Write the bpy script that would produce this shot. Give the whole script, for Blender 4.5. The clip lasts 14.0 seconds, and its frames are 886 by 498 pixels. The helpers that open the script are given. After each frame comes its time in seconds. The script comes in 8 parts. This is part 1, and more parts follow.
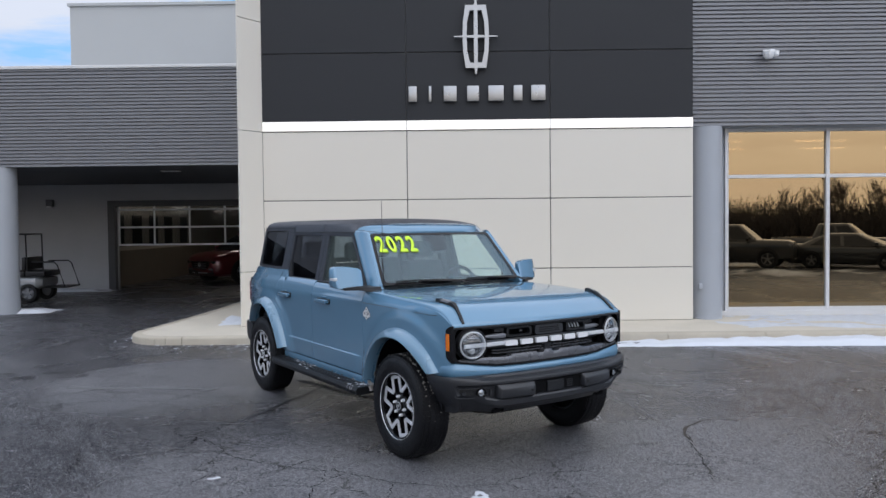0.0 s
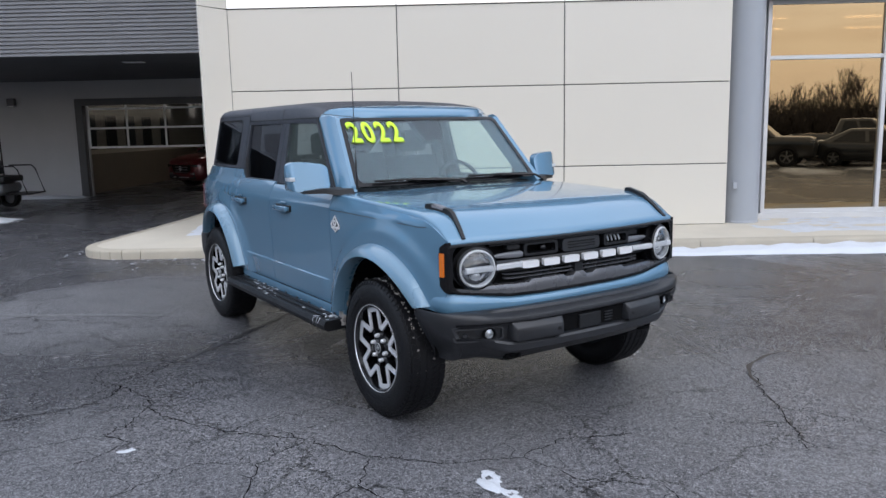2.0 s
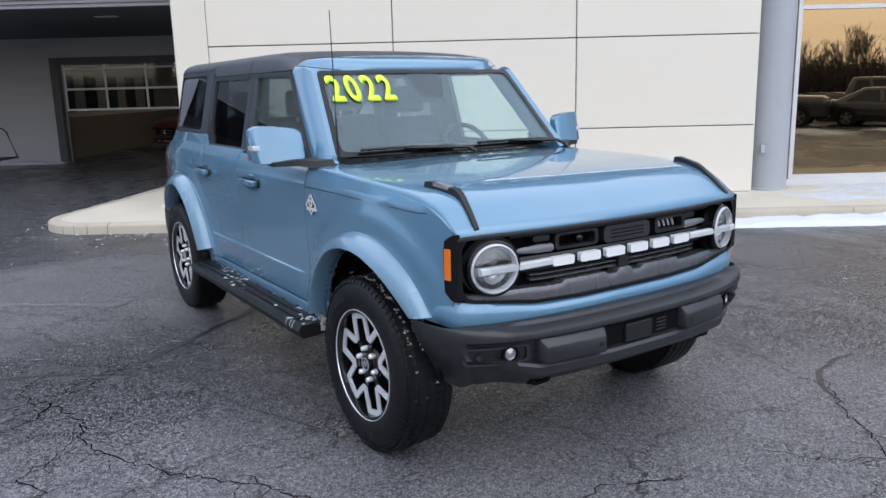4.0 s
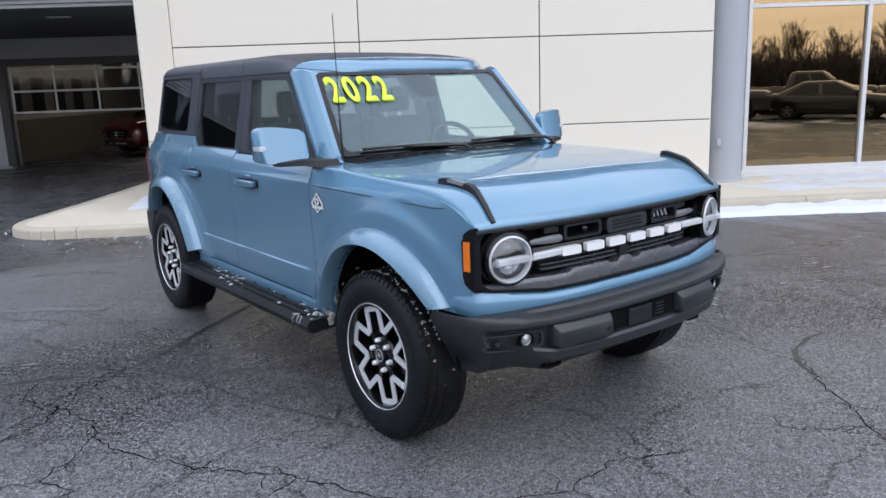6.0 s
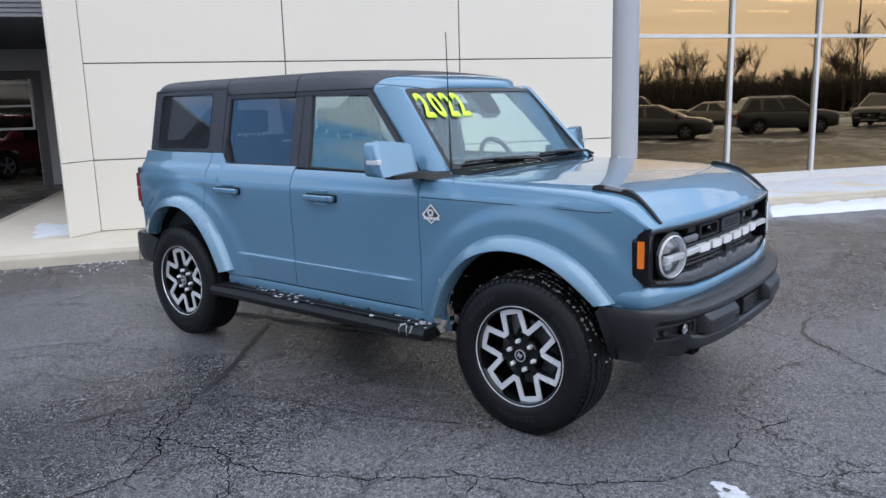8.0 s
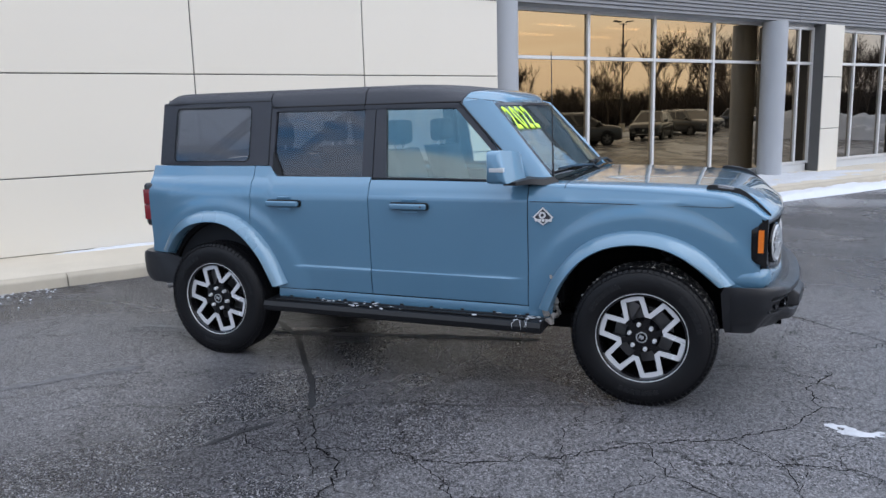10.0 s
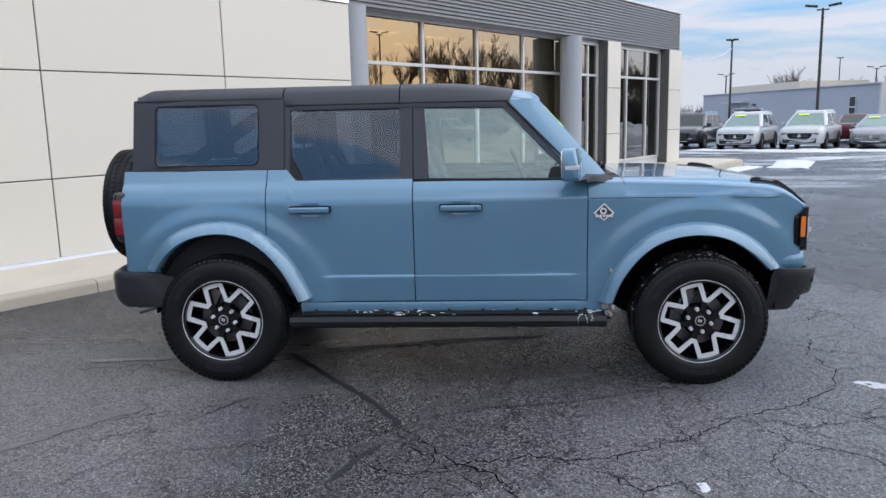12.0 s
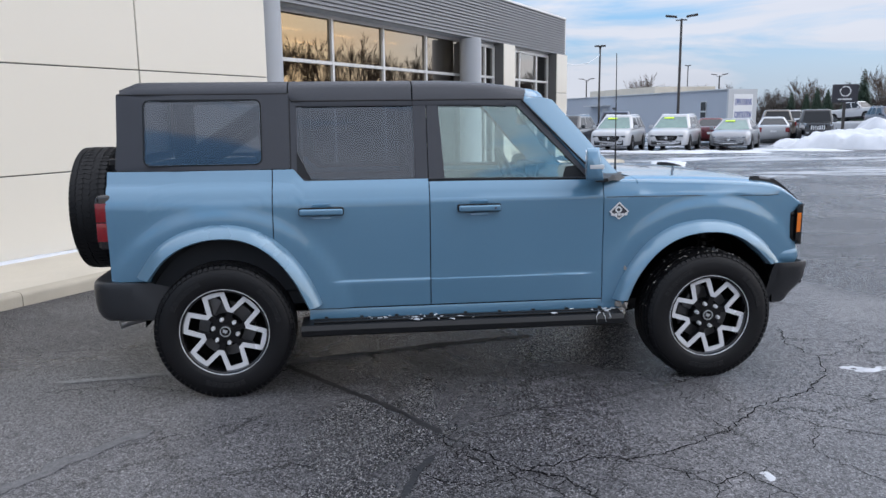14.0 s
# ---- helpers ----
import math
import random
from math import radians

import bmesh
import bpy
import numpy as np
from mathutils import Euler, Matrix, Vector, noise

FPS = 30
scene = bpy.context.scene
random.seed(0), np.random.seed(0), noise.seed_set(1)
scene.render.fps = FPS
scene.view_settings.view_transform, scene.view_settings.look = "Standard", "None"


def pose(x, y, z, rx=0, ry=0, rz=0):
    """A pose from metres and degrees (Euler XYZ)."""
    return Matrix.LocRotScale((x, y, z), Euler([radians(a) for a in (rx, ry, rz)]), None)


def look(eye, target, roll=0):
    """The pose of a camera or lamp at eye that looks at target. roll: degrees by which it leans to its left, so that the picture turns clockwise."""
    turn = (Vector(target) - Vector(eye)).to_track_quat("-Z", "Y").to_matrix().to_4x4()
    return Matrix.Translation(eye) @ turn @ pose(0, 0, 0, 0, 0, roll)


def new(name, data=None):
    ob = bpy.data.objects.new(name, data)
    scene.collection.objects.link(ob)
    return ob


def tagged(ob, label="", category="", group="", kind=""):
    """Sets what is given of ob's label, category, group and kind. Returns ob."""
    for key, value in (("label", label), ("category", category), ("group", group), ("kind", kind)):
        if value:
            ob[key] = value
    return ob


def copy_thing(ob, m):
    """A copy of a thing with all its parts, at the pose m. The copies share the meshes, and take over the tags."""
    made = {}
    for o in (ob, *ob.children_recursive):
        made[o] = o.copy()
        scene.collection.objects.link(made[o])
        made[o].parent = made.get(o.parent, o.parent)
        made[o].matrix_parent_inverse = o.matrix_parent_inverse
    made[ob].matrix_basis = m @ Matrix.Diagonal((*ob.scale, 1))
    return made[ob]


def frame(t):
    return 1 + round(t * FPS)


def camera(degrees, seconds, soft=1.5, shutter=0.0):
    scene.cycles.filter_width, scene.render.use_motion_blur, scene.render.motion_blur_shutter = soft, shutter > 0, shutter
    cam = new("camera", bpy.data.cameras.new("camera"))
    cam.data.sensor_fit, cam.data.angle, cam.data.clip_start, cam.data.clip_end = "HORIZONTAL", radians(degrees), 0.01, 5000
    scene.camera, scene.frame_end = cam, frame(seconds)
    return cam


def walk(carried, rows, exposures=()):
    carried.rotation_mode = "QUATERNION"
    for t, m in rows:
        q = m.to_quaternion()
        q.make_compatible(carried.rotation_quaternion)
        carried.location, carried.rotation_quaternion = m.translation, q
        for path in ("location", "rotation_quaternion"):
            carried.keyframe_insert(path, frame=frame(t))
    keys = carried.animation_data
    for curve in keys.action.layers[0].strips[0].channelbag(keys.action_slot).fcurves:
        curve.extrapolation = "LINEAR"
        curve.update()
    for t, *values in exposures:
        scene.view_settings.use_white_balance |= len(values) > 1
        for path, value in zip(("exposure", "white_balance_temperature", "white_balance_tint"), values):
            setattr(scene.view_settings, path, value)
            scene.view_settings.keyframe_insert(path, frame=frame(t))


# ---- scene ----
cam = camera(60.0, 14.0)

PATH = [
    (0, (6.616, -3.888, 1.768), (4.947, -2.787, 1.71), -0.6),
    (0.5, (6.471, -3.781, 1.743), (4.805, -2.681, 1.621), -0.7),
    (1, (6.094, -3.546, 1.71), (4.43, -2.452, 1.523), -0.9),
    (1.5, (5.709, -3.256, 1.661), (4.05, -2.168, 1.409), -1.1),
    (2, (5.295, -2.962, 1.625), (3.642, -1.879, 1.317), -1.2),
    (2.5, (4.896, -2.69, 1.611), (3.246, -1.617, 1.259), -1.3),
    (3, (4.613, -2.468, 1.593), (2.968, -1.399, 1.207), -1.3),
    (5.5, (4.404, -2.438, 1.596), (2.8, -1.318, 1.178), -2.0),
    (6, (4.417, -2.753, 1.614), (2.857, -1.572, 1.2), -2.0),
    (6.5, (4.218, -3.014, 1.597), (2.722, -1.751, 1.191), -1.9),
    (7, (4.009, -3.337, 1.608), (2.589, -1.984, 1.216), -1.8),
    (7.5, (3.802, -3.706, 1.644), (2.467, -2.266, 1.265), -1.8),
    (8, (3.5, -3.986, 1.621), (2.256, -2.464, 1.25), -1.6),
    (8.5, (3.215, -4.328, 1.623), (2.071, -2.728, 1.26), -1.4),
    (9, (2.893, -4.656, 1.638), (1.86, -2.98, 1.282), -1.3),
    (11.5, (0.691, -5.565, 1.649), (0.396, -3.617, 1.309), -1.6),
    (12, (0.234, -5.52, 1.632), (0.101, -3.553, 1.293), -1.3),
    (12.5, (-0.199, -5.542, 1.627), (-0.201, -3.571, 1.291), -1.0),
    (13, (-0.474, -5.435, 1.604), (-0.38, -3.467, 1.263), -1.0),
    (13.5, (-0.632, -5.382, 1.604), (-0.468, -3.417, 1.267), -0.8),
    (14, (-0.675, -5.376, 1.631), (-0.461, -3.417, 1.288), -0.7),
]
walk(cam, [(t, look(eye, target, roll)) for t, eye, target, roll in PATH],
     exposures=[(0, 0.24, 6290, 12), (1.5, 0.36, 6280, 12), (3, 0.55, 6280, 12), (5.5, 0.67, 6270, 13), (9, 0.52, 6180, 12), (11.5, 0.49, 6400, 12), (14, 0.50, 6470, 12)])


# ---- sky and sun ----
SUN_AZ, SUN_EL = radians(97), radians(22)
world = bpy.data.worlds.new("sky")
scene.world = world
world.use_nodes = True
wn, wl = world.node_tree.nodes, world.node_tree.links
wn.clear()
w_out = wn.new("ShaderNodeOutputWorld")
w_bg = wn.new("ShaderNodeBackground")
w_sky = wn.new("ShaderNodeTexSky")
w_sky.sky_type = 'NISHITA'
w_sky.sun_disc = False
w_sky.sun_elevation, w_sky.sun_rotation = SUN_EL, SUN_AZ
w_sky.dust_density, w_sky.ozone_density = 1.0, 2.0
w_co = wn.new("ShaderNodeTexCoord")
w_map = wn.new("ShaderNodeMapping")
w_map.inputs["Scale"].default_value = (1.0, 1.0, 5.0)
w_map.inputs["Rotation"].default_value = (0.12, 0.05, 0.6)
w_noise = wn.new("ShaderNodeTexNoise")
w_noise.inputs["Scale"].default_value = 2.7
w_noise.inputs["Detail"].default_value = 7
w_noise.inputs["Roughness"].default_value = 0.56
w_noise.inputs["Distortion"].default_value = 0.5
w_ramp = wn.new("ShaderNodeValToRGB")
w_ramp.color_ramp.elements[0].position, w_ramp.color_ramp.elements[1].position = 0.42, 0.545
w_tone = wn.new("ShaderNodeTexNoise")
w_tone.inputs["Scale"].default_value = 3.0
w_tone.inputs["Detail"].default_value = 6
w_cloud = wn.new("ShaderNodeMix")
w_cloud.data_type = 'RGBA'
w_cloud.inputs["A"].default_value = (4.7, 5.15, 6.0, 1)
w_cloud.inputs["B"].default_value = (6.5, 6.85, 7.5, 1)
w_mix = wn.new("ShaderNodeMix")
w_mix.data_type = 'RGBA'
w_blue = wn.new("ShaderNodeMix")
w_blue.data_type, w_blue.blend_type = 'RGBA', 'MULTIPLY'
w_blue.inputs["Factor"].default_value = 1.0
w_blue.inputs["B"].default_value = (0.9, 1.05, 1.4, 1)
w_deep = wn.new("ShaderNodeMix")
w_deep.data_type = 'RGBA'
w_deep.inputs["Factor"].default_value = 0.55
w_deep.inputs["B"].default_value = (2.3, 4.8, 7.2, 1)
wl.new(w_co.outputs["Generated"], w_map.inputs["Vector"])
wl.new(w_map.outputs["Vector"], w_noise.inputs["Vector"])
wl.new(w_map.outputs["Vector"], w_tone.inputs["Vector"])
wl.new(w_noise.outputs["Fac"], w_ramp.inputs["Fac"])
wl.new(w_tone.outputs["Fac"], w_cloud.inputs["Factor"])
wl.new(w_sky.outputs["Color"], w_blue.inputs["A"])
# the cloud sheet closes overhead
w_sep = wn.new("ShaderNodeSeparateXYZ")
wl.new(w_co.outputs["Generated"], w_sep.inputs[0])
w_close = wn.new("ShaderNodeMapRange")
w_close.interpolation_type = 'SMOOTHSTEP'
w_close.inputs["From Min"].default_value, w_close.inputs["From Max"].default_value = 0.30, 0.60
wl.new(w_sep.outputs["Z"], w_close.inputs["Value"])
w_max = wn.new("ShaderNodeMath")
w_max.operation = 'MAXIMUM'
# and thickens into pale haze at the horizon
w_low = wn.new("ShaderNodeMapRange")
w_low.interpolation_type = 'SMOOTHSTEP'
w_low.inputs["From Min"].default_value, w_low.inputs["From Max"].default_value = 0.13, 0.02
w_low.inputs["To Max"].default_value = 0.55
wl.new(w_sep.outputs["Z"], w_low.inputs["Value"])
w_both = wn.new("ShaderNodeMath")
w_both.operation = 'MAXIMUM'
wl.new(w_close.outputs["Result"], w_both.inputs[0])
wl.new(w_low.outputs["Result"], w_both.inputs[1])
wl.new(w_ramp.outputs["Color"], w_max.inputs[0])
wl.new(w_both.outputs[0], w_max.inputs[1])
wl.new(w_max.outputs[0], w_mix.inputs["Factor"])
wl.new(w_blue.outputs["Result"], w_deep.inputs["A"])
wl.new(w_deep.outputs["Result"], w_mix.inputs["A"])
wl.new(w_cloud.outputs["Result"], w_mix.inputs["B"])
# low over the scrub, where the cloud is thin, the sky glows a little yellow
w_dot = wn.new("ShaderNodeVectorMath")
w_dot.operation = 'DOT_PRODUCT'
w_dot.inputs[1].default_value = (math.sin(radians(128)), math.cos(radians(128)), 0)
wl.new(w_co.outputs["Generated"], w_dot.inputs[0])
w_side = wn.new("ShaderNodeMapRange")
w_side.interpolation_type = 'SMOOTHSTEP'
w_side.inputs["From Min"].default_value, w_side.inputs["From Max"].default_value = 0.1, 0.8
wl.new(w_dot.outputs["Value"], w_side.inputs["Value"])
w_dusk = wn.new("ShaderNodeMapRange")
w_dusk.interpolation_type = 'SMOOTHSTEP'
w_dusk.inputs["From Min"].default_value, w_dusk.inputs["From Max"].default_value = 0.26, 0.08
w_dusk.inputs["To Max"].default_value = 0.75
wl.new(w_sep.outputs["Z"], w_dusk.inputs["Value"])
w_amount = wn.new("ShaderNodeMath")
w_amount.operation = 'MULTIPLY'
wl.new(w_side.outputs["Result"], w_amount.inputs[0])
wl.new(w_dusk.outputs["Result"], w_amount.inputs[1])
w_glow = wn.new("ShaderNodeMix")
w_glow.data_type = 'RGBA'
w_glow.inputs["B"].default_value = (8.6, 6.9, 4.8, 1)
wl.new(w_amount.outputs[0], w_glow.inputs["Factor"])
wl.new(w_mix.outputs["Result"], w_glow.inputs["A"])
wl.new(w_glow.outputs["Result"], w_bg.inputs["Color"])
# an overcast sky is brightest overhead
w_up = wn.new("ShaderNodeMapRange")
w_up.inputs["From Min"].default_value, w_up.inputs["From Max"].default_value = 0.02, 0.75
w_up.inputs["To Min"].default_value, w_up.inputs["To Max"].default_value = 0.080, 0.185
wl.new(w_sep.outputs["Z"], w_up.inputs["Value"])
wl.new(w_up.outputs["Result"], w_bg.inputs["Strength"])
wl.new(w_bg.outputs["Background"], w_out.inputs["Surface"])

sun = new("sun", bpy.data.lights.new("sun", 'SUN'))
sun.data.energy, sun.data.angle, sun.data.color = 1.32, radians(100), (1.0, 0.96, 0.92)
_sd = Vector((math.sin(SUN_AZ) * math.cos(SUN_EL), math.cos(SUN_AZ) * math.cos(SUN_EL), math.sin(SUN_EL)))
sun.matrix_world = look(_sd * 60, (0, 0, 0))

# ---- materials ----


def mat(name, base, rough=0.5, metal=0.0, vary=0.12, vscale=6.0, grain=0.0, gscale=180.0, bump=0.0, bscale=90.0,
        coat=0.0, rvary=0.08, emit=None, power=0.0, spec=0.5, piece=0.0):
    """A node material: base colour with broad and fine variation, uneven gloss and fine relief."""
    m = bpy.data.materials.new(name)
    m.use_nodes = True
    n, l = m.node_tree.nodes, m.node_tree.links
    b = n["Principled BSDF"]
    b.inputs["Metallic"].default_value = metal
    b.inputs["Roughness"].default_value = rough
    b.inputs["Specular IOR Level"].default_value = spec
    b.inputs["Coat Weight"].default_value = coat
    b.inputs["Coat Roughness"].default_value = 0.04
    co = n.new("ShaderNodeTexCoord")
    big = n.new("ShaderNodeTexNoise")
    big.inputs["Scale"].default_value, big.inputs["Detail"].default_value = vscale, 6
    l.new(co.outputs["Object"], big.inputs["Vector"])
    fine = n.new("ShaderNodeTexNoise")
    fine.inputs["Scale"].default_value, fine.inputs["Detail"].default_value = gscale, 3
    l.new(co.outputs["Object"], fine.inputs["Vector"])
    sm = n.new("ShaderNodeMath")
    sm.operation = 'MULTIPLY_ADD'
    sm.inputs[1].default_value, sm.inputs[2].default_value = 2 * vary, 1 - vary
    l.new(big.outputs["Fac"], sm.inputs[0])
    sg = n.new("ShaderNodeMath")
    sg.operation = 'MULTIPLY_ADD'
    sg.inputs[1].default_value, sg.inputs[2].default_value = 2 * grain, -grain
    l.new(fine.outputs["Fac"], sg.inputs[0])
    ad = n.new("ShaderNodeMath")
    ad.operation = 'ADD'
    l.new(sm.outputs[0], ad.inputs[0])
    l.new(sg.outputs[0], ad.inputs[1])
    last = ad
    if piece:
        oi = n.new("ShaderNodeObjectInfo")
        pm = n.new("ShaderNodeMath")
        pm.operation = 'MULTIPLY_ADD'
        pm.inputs[1].default_value = piece
        l.new(oi.outputs["Random"], pm.inputs[0])
        l.new(ad.outputs[0], pm.inputs[2])
        last = pm
    mx = n.new("ShaderNodeMix")
    mx.data_type, mx.blend_type = 'RGBA', 'MULTIPLY'
    mx.inputs["Factor"].default_value = 1.0
    mx.inputs["A"].default_value = (*base, 1)
    l.new(last.outputs[0], mx.inputs["B"])
    l.new(mx.outputs["Result"], b.inputs["Base Color"])
    rm = n.new("ShaderNodeMath")
    rm.operation = 'MULTIPLY_ADD'
    rm.inputs[1].default_value, rm.inputs[2].default_value = 2 * rvary, rough - rvary
    l.new(big.outputs["Fac"], rm.inputs[0])
    l.new(rm.outputs[0], b.inputs["Roughness"])
    if bump:
        bn = n.new("ShaderNodeTexNoise")
        bn.inputs["Scale"].default_value, bn.inputs["Detail"].default_value = bscale, 4
        l.new(co.outputs["Object"], bn.inputs["Vector"])
        bp = n.new("ShaderNodeBump")
        bp.inputs["Strength"].default_value, bp.inputs["Distance"].default_value = bump, 0.01
        l.new(bn.outputs["Fac"], bp.inputs["Height"])
        l.new(bp.outputs["Normal"], b.inputs["Normal"])
    if emit:
        b.inputs["Emission Color"].default_value = (*emit, 1)
        b.inputs["Emission Strength"].default_value = power
    return m


def glass(name, tint, gloss=(1, 1, 1), low=0.05, high=1.0, rough=0.0, edge=None):
    """Thin pane: tinted see-through, with a clear reflection that grows at grazing angles."""
    m = bpy.data.materials.new(name)
    m.use_nodes = True
    n, l = m.node_tree.nodes, m.node_tree.links
    n.clear()
    out = n.new("ShaderNodeOutputMaterial")
    tr = n.new("ShaderNodeBsdfTransparent")
    tr.inputs["Color"].default_value = (*tint, 1)
    gl = n.new("ShaderNodeBsdfGlossy")
    gl.inputs["Color"].default_value = (*gloss, 1)
    gl.inputs["Roughness"].default_value = rough
    lw = n.new("ShaderNodeLayerWeight")
    lw.inputs["Blend"].default_value = 0.5
    pw = n.new("ShaderNodeMath")
    pw.operation = 'POWER'
    pw.inputs[1].default_value = 4.0
    l.new(lw.outputs["Facing"], pw.inputs[0])
    mr = n.new("ShaderNodeMapRange")
    mr.inputs["To Min"].default_value, mr.inputs["To Max"].default_value = low, high
    l.new(pw.outputs[0], mr.inputs["Value"])
    if edge:
        # coated glass loses its colour towards grazing angles
        er = n.new("ShaderNodeMapRange")
        er.inputs["From Min"].default_value, er.inputs["From Max"].default_value = 0.36, 0.60
        l.new(lw.outputs["Facing"], er.inputs["Value"])
        em = n.new("ShaderNodeMix")
        em.data_type = 'RGBA'
        em.inputs["A"].default_value, em.inputs["B"].default_value = (*gloss, 1), (*edge, 1)
        l.new(er.outputs["Result"], em.inputs["Factor"])
        l.new(em.outputs["Result"], gl.inputs["Color"])
    ms = n.new("ShaderNodeMixShader")
    l.new(mr.outputs["Result"], ms.inputs["Fac"])
    l.new(tr.outputs["BSDF"], ms.inputs[1])
    l.new(gl.outputs["BSDF"], ms.inputs[2])
    l.new(ms.outputs["Shader"], out.inputs["Surface"])
    return m


def node(n, kind, **kw):
    x = n.new(kind)
    for k, v in kw.items():
        x.inputs[k].default_value = v
    return x


def asphalt_material():
    """Worn damp asphalt: pale stone grains, thin wandering cracks, dull and damp areas, blown snow far out."""
    m = bpy.data.materials.new("asphalt")
    m.use_nodes = True
    n, l = m.node_tree.nodes, m.node_tree.links
    b = n["Principled BSDF"]
    co = n.new("ShaderNodeTexCoord")
    P = co.outputs["Object"]

    def noise_at(scale, detail=5, rough=0.55, vec=None, dist=0.0):
        t = node(n, "ShaderNodeTexNoise", Scale=scale, Detail=detail, Roughness=rough, Distortion=dist)
        l.new(vec or P, t.inputs["Vector"])
        return t.outputs["Fac"]

    def ramp(fac, a, bb, ca=(0, 0, 0), cb=(1, 1, 1)):
        r = n.new("ShaderNodeValToRGB")
        r.color_ramp.elements[0].position, r.color_ramp.elements[1].position = a, bb
        r.color_ramp.elements[0].color, r.color_ramp.elements[1].color = (*ca, 1), (*cb, 1)
        l.new(fac, r.inputs["Fac"])
        return r.outputs["Color"]

    def mix(fac, a, bb, mode='MIX'):
        x = n.new("ShaderNodeMix")
        x.data_type, x.blend_type = 'RGBA', mode
        for s, v in (("Factor", fac), ("A", a), ("B", bb)):
            if isinstance(v, (int, float)):
                x.inputs[s].default_value = v
            elif isinstance(v, tuple):
                x.inputs[s].default_value = (*v, 1)
            else:
                l.new(v, x.inputs[s])
        return x.outputs["Result"]

    def math_(op, a, bb):
        x = n.new("ShaderNodeMath")
        x.operation = op
        for i, v in enumerate((a, bb)):
            if isinstance(v, (int, float)):
                x.inputs[i].default_value = v
            else:
                l.new(v, x.inputs[i])
        return x.outputs[0]

    broad = noise_at(0.35, 6, 0.6, dist=0.6)
    mid = noise_at(2.2, 6, 0.65)
    fine = noise_at(210, 2, 0.7)
    stones = node(n, "ShaderNodeTexVoronoi", Scale=185.0)
    l.new(P, stones.inputs["Vector"])
    stone_tone = n.new("ShaderNodeSeparateColor")
    l.new(stones.outputs["Color"], stone_tone.inputs["Color"])
    base = mix(broad, (0.041, 0.041, 0.055), (0.068, 0.068, 0.086))
    base = mix(math_('MULTIPLY', mid, 0.5), base, (0.042, 0.041, 0.050))

    # drier stretches of the car park, paler and duller than the damp ones
    def patch(cx, cy, rx, ry):
        x = n.new("ShaderNodeVectorMath")
        x.operation = 'MULTIPLY_ADD'
        x.inputs[1].default_value, x.inputs[2].default_value = (1 / rx, 1 / ry, 0), (-cx / rx, -cy / ry, 0)
        l.new(P, x.inputs[0])
        d = n.new("ShaderNodeVectorMath")
        d.operation = 'LENGTH'
        l.new(x.outputs["Vector"], d.inputs[0])
        w = n.new("ShaderNodeMapRange")
        w.interpolation_type = 'SMOOTHSTEP'
        w.inputs["From Min"].default_value, w.inputs["From Max"].default_value = 1.25, 0.65
        l.new(math_('ADD', d.outputs["Value"], math_('MULTIPLY', math_('SUBTRACT', broad, 0.5), 0.9)), w.inputs["Value"])
        return w.outputs["Result"]

    dry = math_('MAXIMUM', math_('MAXIMUM', patch(2.8, 0.1, 1.3, 2.5), patch(1.9, -2.1, 1.7, 1.3)), patch(-2.4, -1.5, 1.5, 1.7))
    dry = math_('MULTIPLY', dry, math_('ADD', math_('MULTIPLY', mid, 0.8), 0.5))
    base = mix(math_('MULTIPLY', dry, 0.85), base, (0.222, 0.220, 0.234))
    # the car's shade on the ground beside the step, darkened into the colour
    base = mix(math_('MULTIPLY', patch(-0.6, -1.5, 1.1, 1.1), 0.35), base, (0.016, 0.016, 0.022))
    # stones of three tones, and pits between them
    pale = ramp(stone_tone.outputs[0], 0.80, 0.84)
    base = mix(math_('MULTIPLY', pale, 0.85), base, (0.42, 0.42, 0.43))
    middle = ramp(stone_tone.outputs[2], 0.66, 0.72)
    base = mix(math_('MULTIPLY', middle, 0.6), base, (0.17, 0.17, 0.178))
    pit = ramp(stone_tone.outputs[1], 0.56, 0.62)
    ease = math_('SUBTRACT', 1.0, math_('MULTIPLY', dry, 0.55))
    base = mix(math_('MULTIPLY', math_('MULTIPLY', pit, 0.9), ease), base, (0.005, 0.005, 0.006))
    coarse = node(n, "ShaderNodeTexVoronoi", Scale=88.0)
    l.new(P, coarse.inputs["Vector"])
    coarse_tone = n.new("ShaderNodeSeparateColor")
    l.new(coarse.outputs["Color"], coarse_tone.inputs["Color"])
    chip = math_('MULTIPLY', ramp(coarse_tone.outputs[0], 0.93, 0.95), math_('LESS_THAN', coarse.outputs["Distance"], 0.34))
    base = mix(math_('MULTIPLY', chip, 0.9), base, (0.46, 0.46, 0.47))
    hole = ramp(coarse_tone.outputs[1], 0.76, 0.82)
    base = mix(math_('MULTIPLY', math_('MULTIPLY', hole, 0.7), ease), base, (0.006, 0.006, 0.007))
    mottle = ramp(noise_at(42, 4, 0.75), 0.46, 0.56)
    base = mix(math_('MULTIPLY', mottle, 0.45), base, (0.014, 0.014, 0.017))
    # glints of wet grains, put into the colour as pale flecks
    glint = ramp(noise_at(64, 3, 0.8), 0.60, 0.66)
    base = mix(math_('MULTIPLY', glint, 0.40), base, (0.30, 0.30, 0.32))
    # thin wandering cracks, only where the surface is broken
    warp = node(n, "ShaderNodeTexNoise", Scale=2.2, Detail=9.0, Roughness=0.72)
    l.new(P, warp.inputs["Vector"])
    wv = n.new("ShaderNodeVectorMath")
    wv.operation = 'MULTIPLY_ADD'
    wv.inputs[1].default_value = (0.60, 0.60, 0)
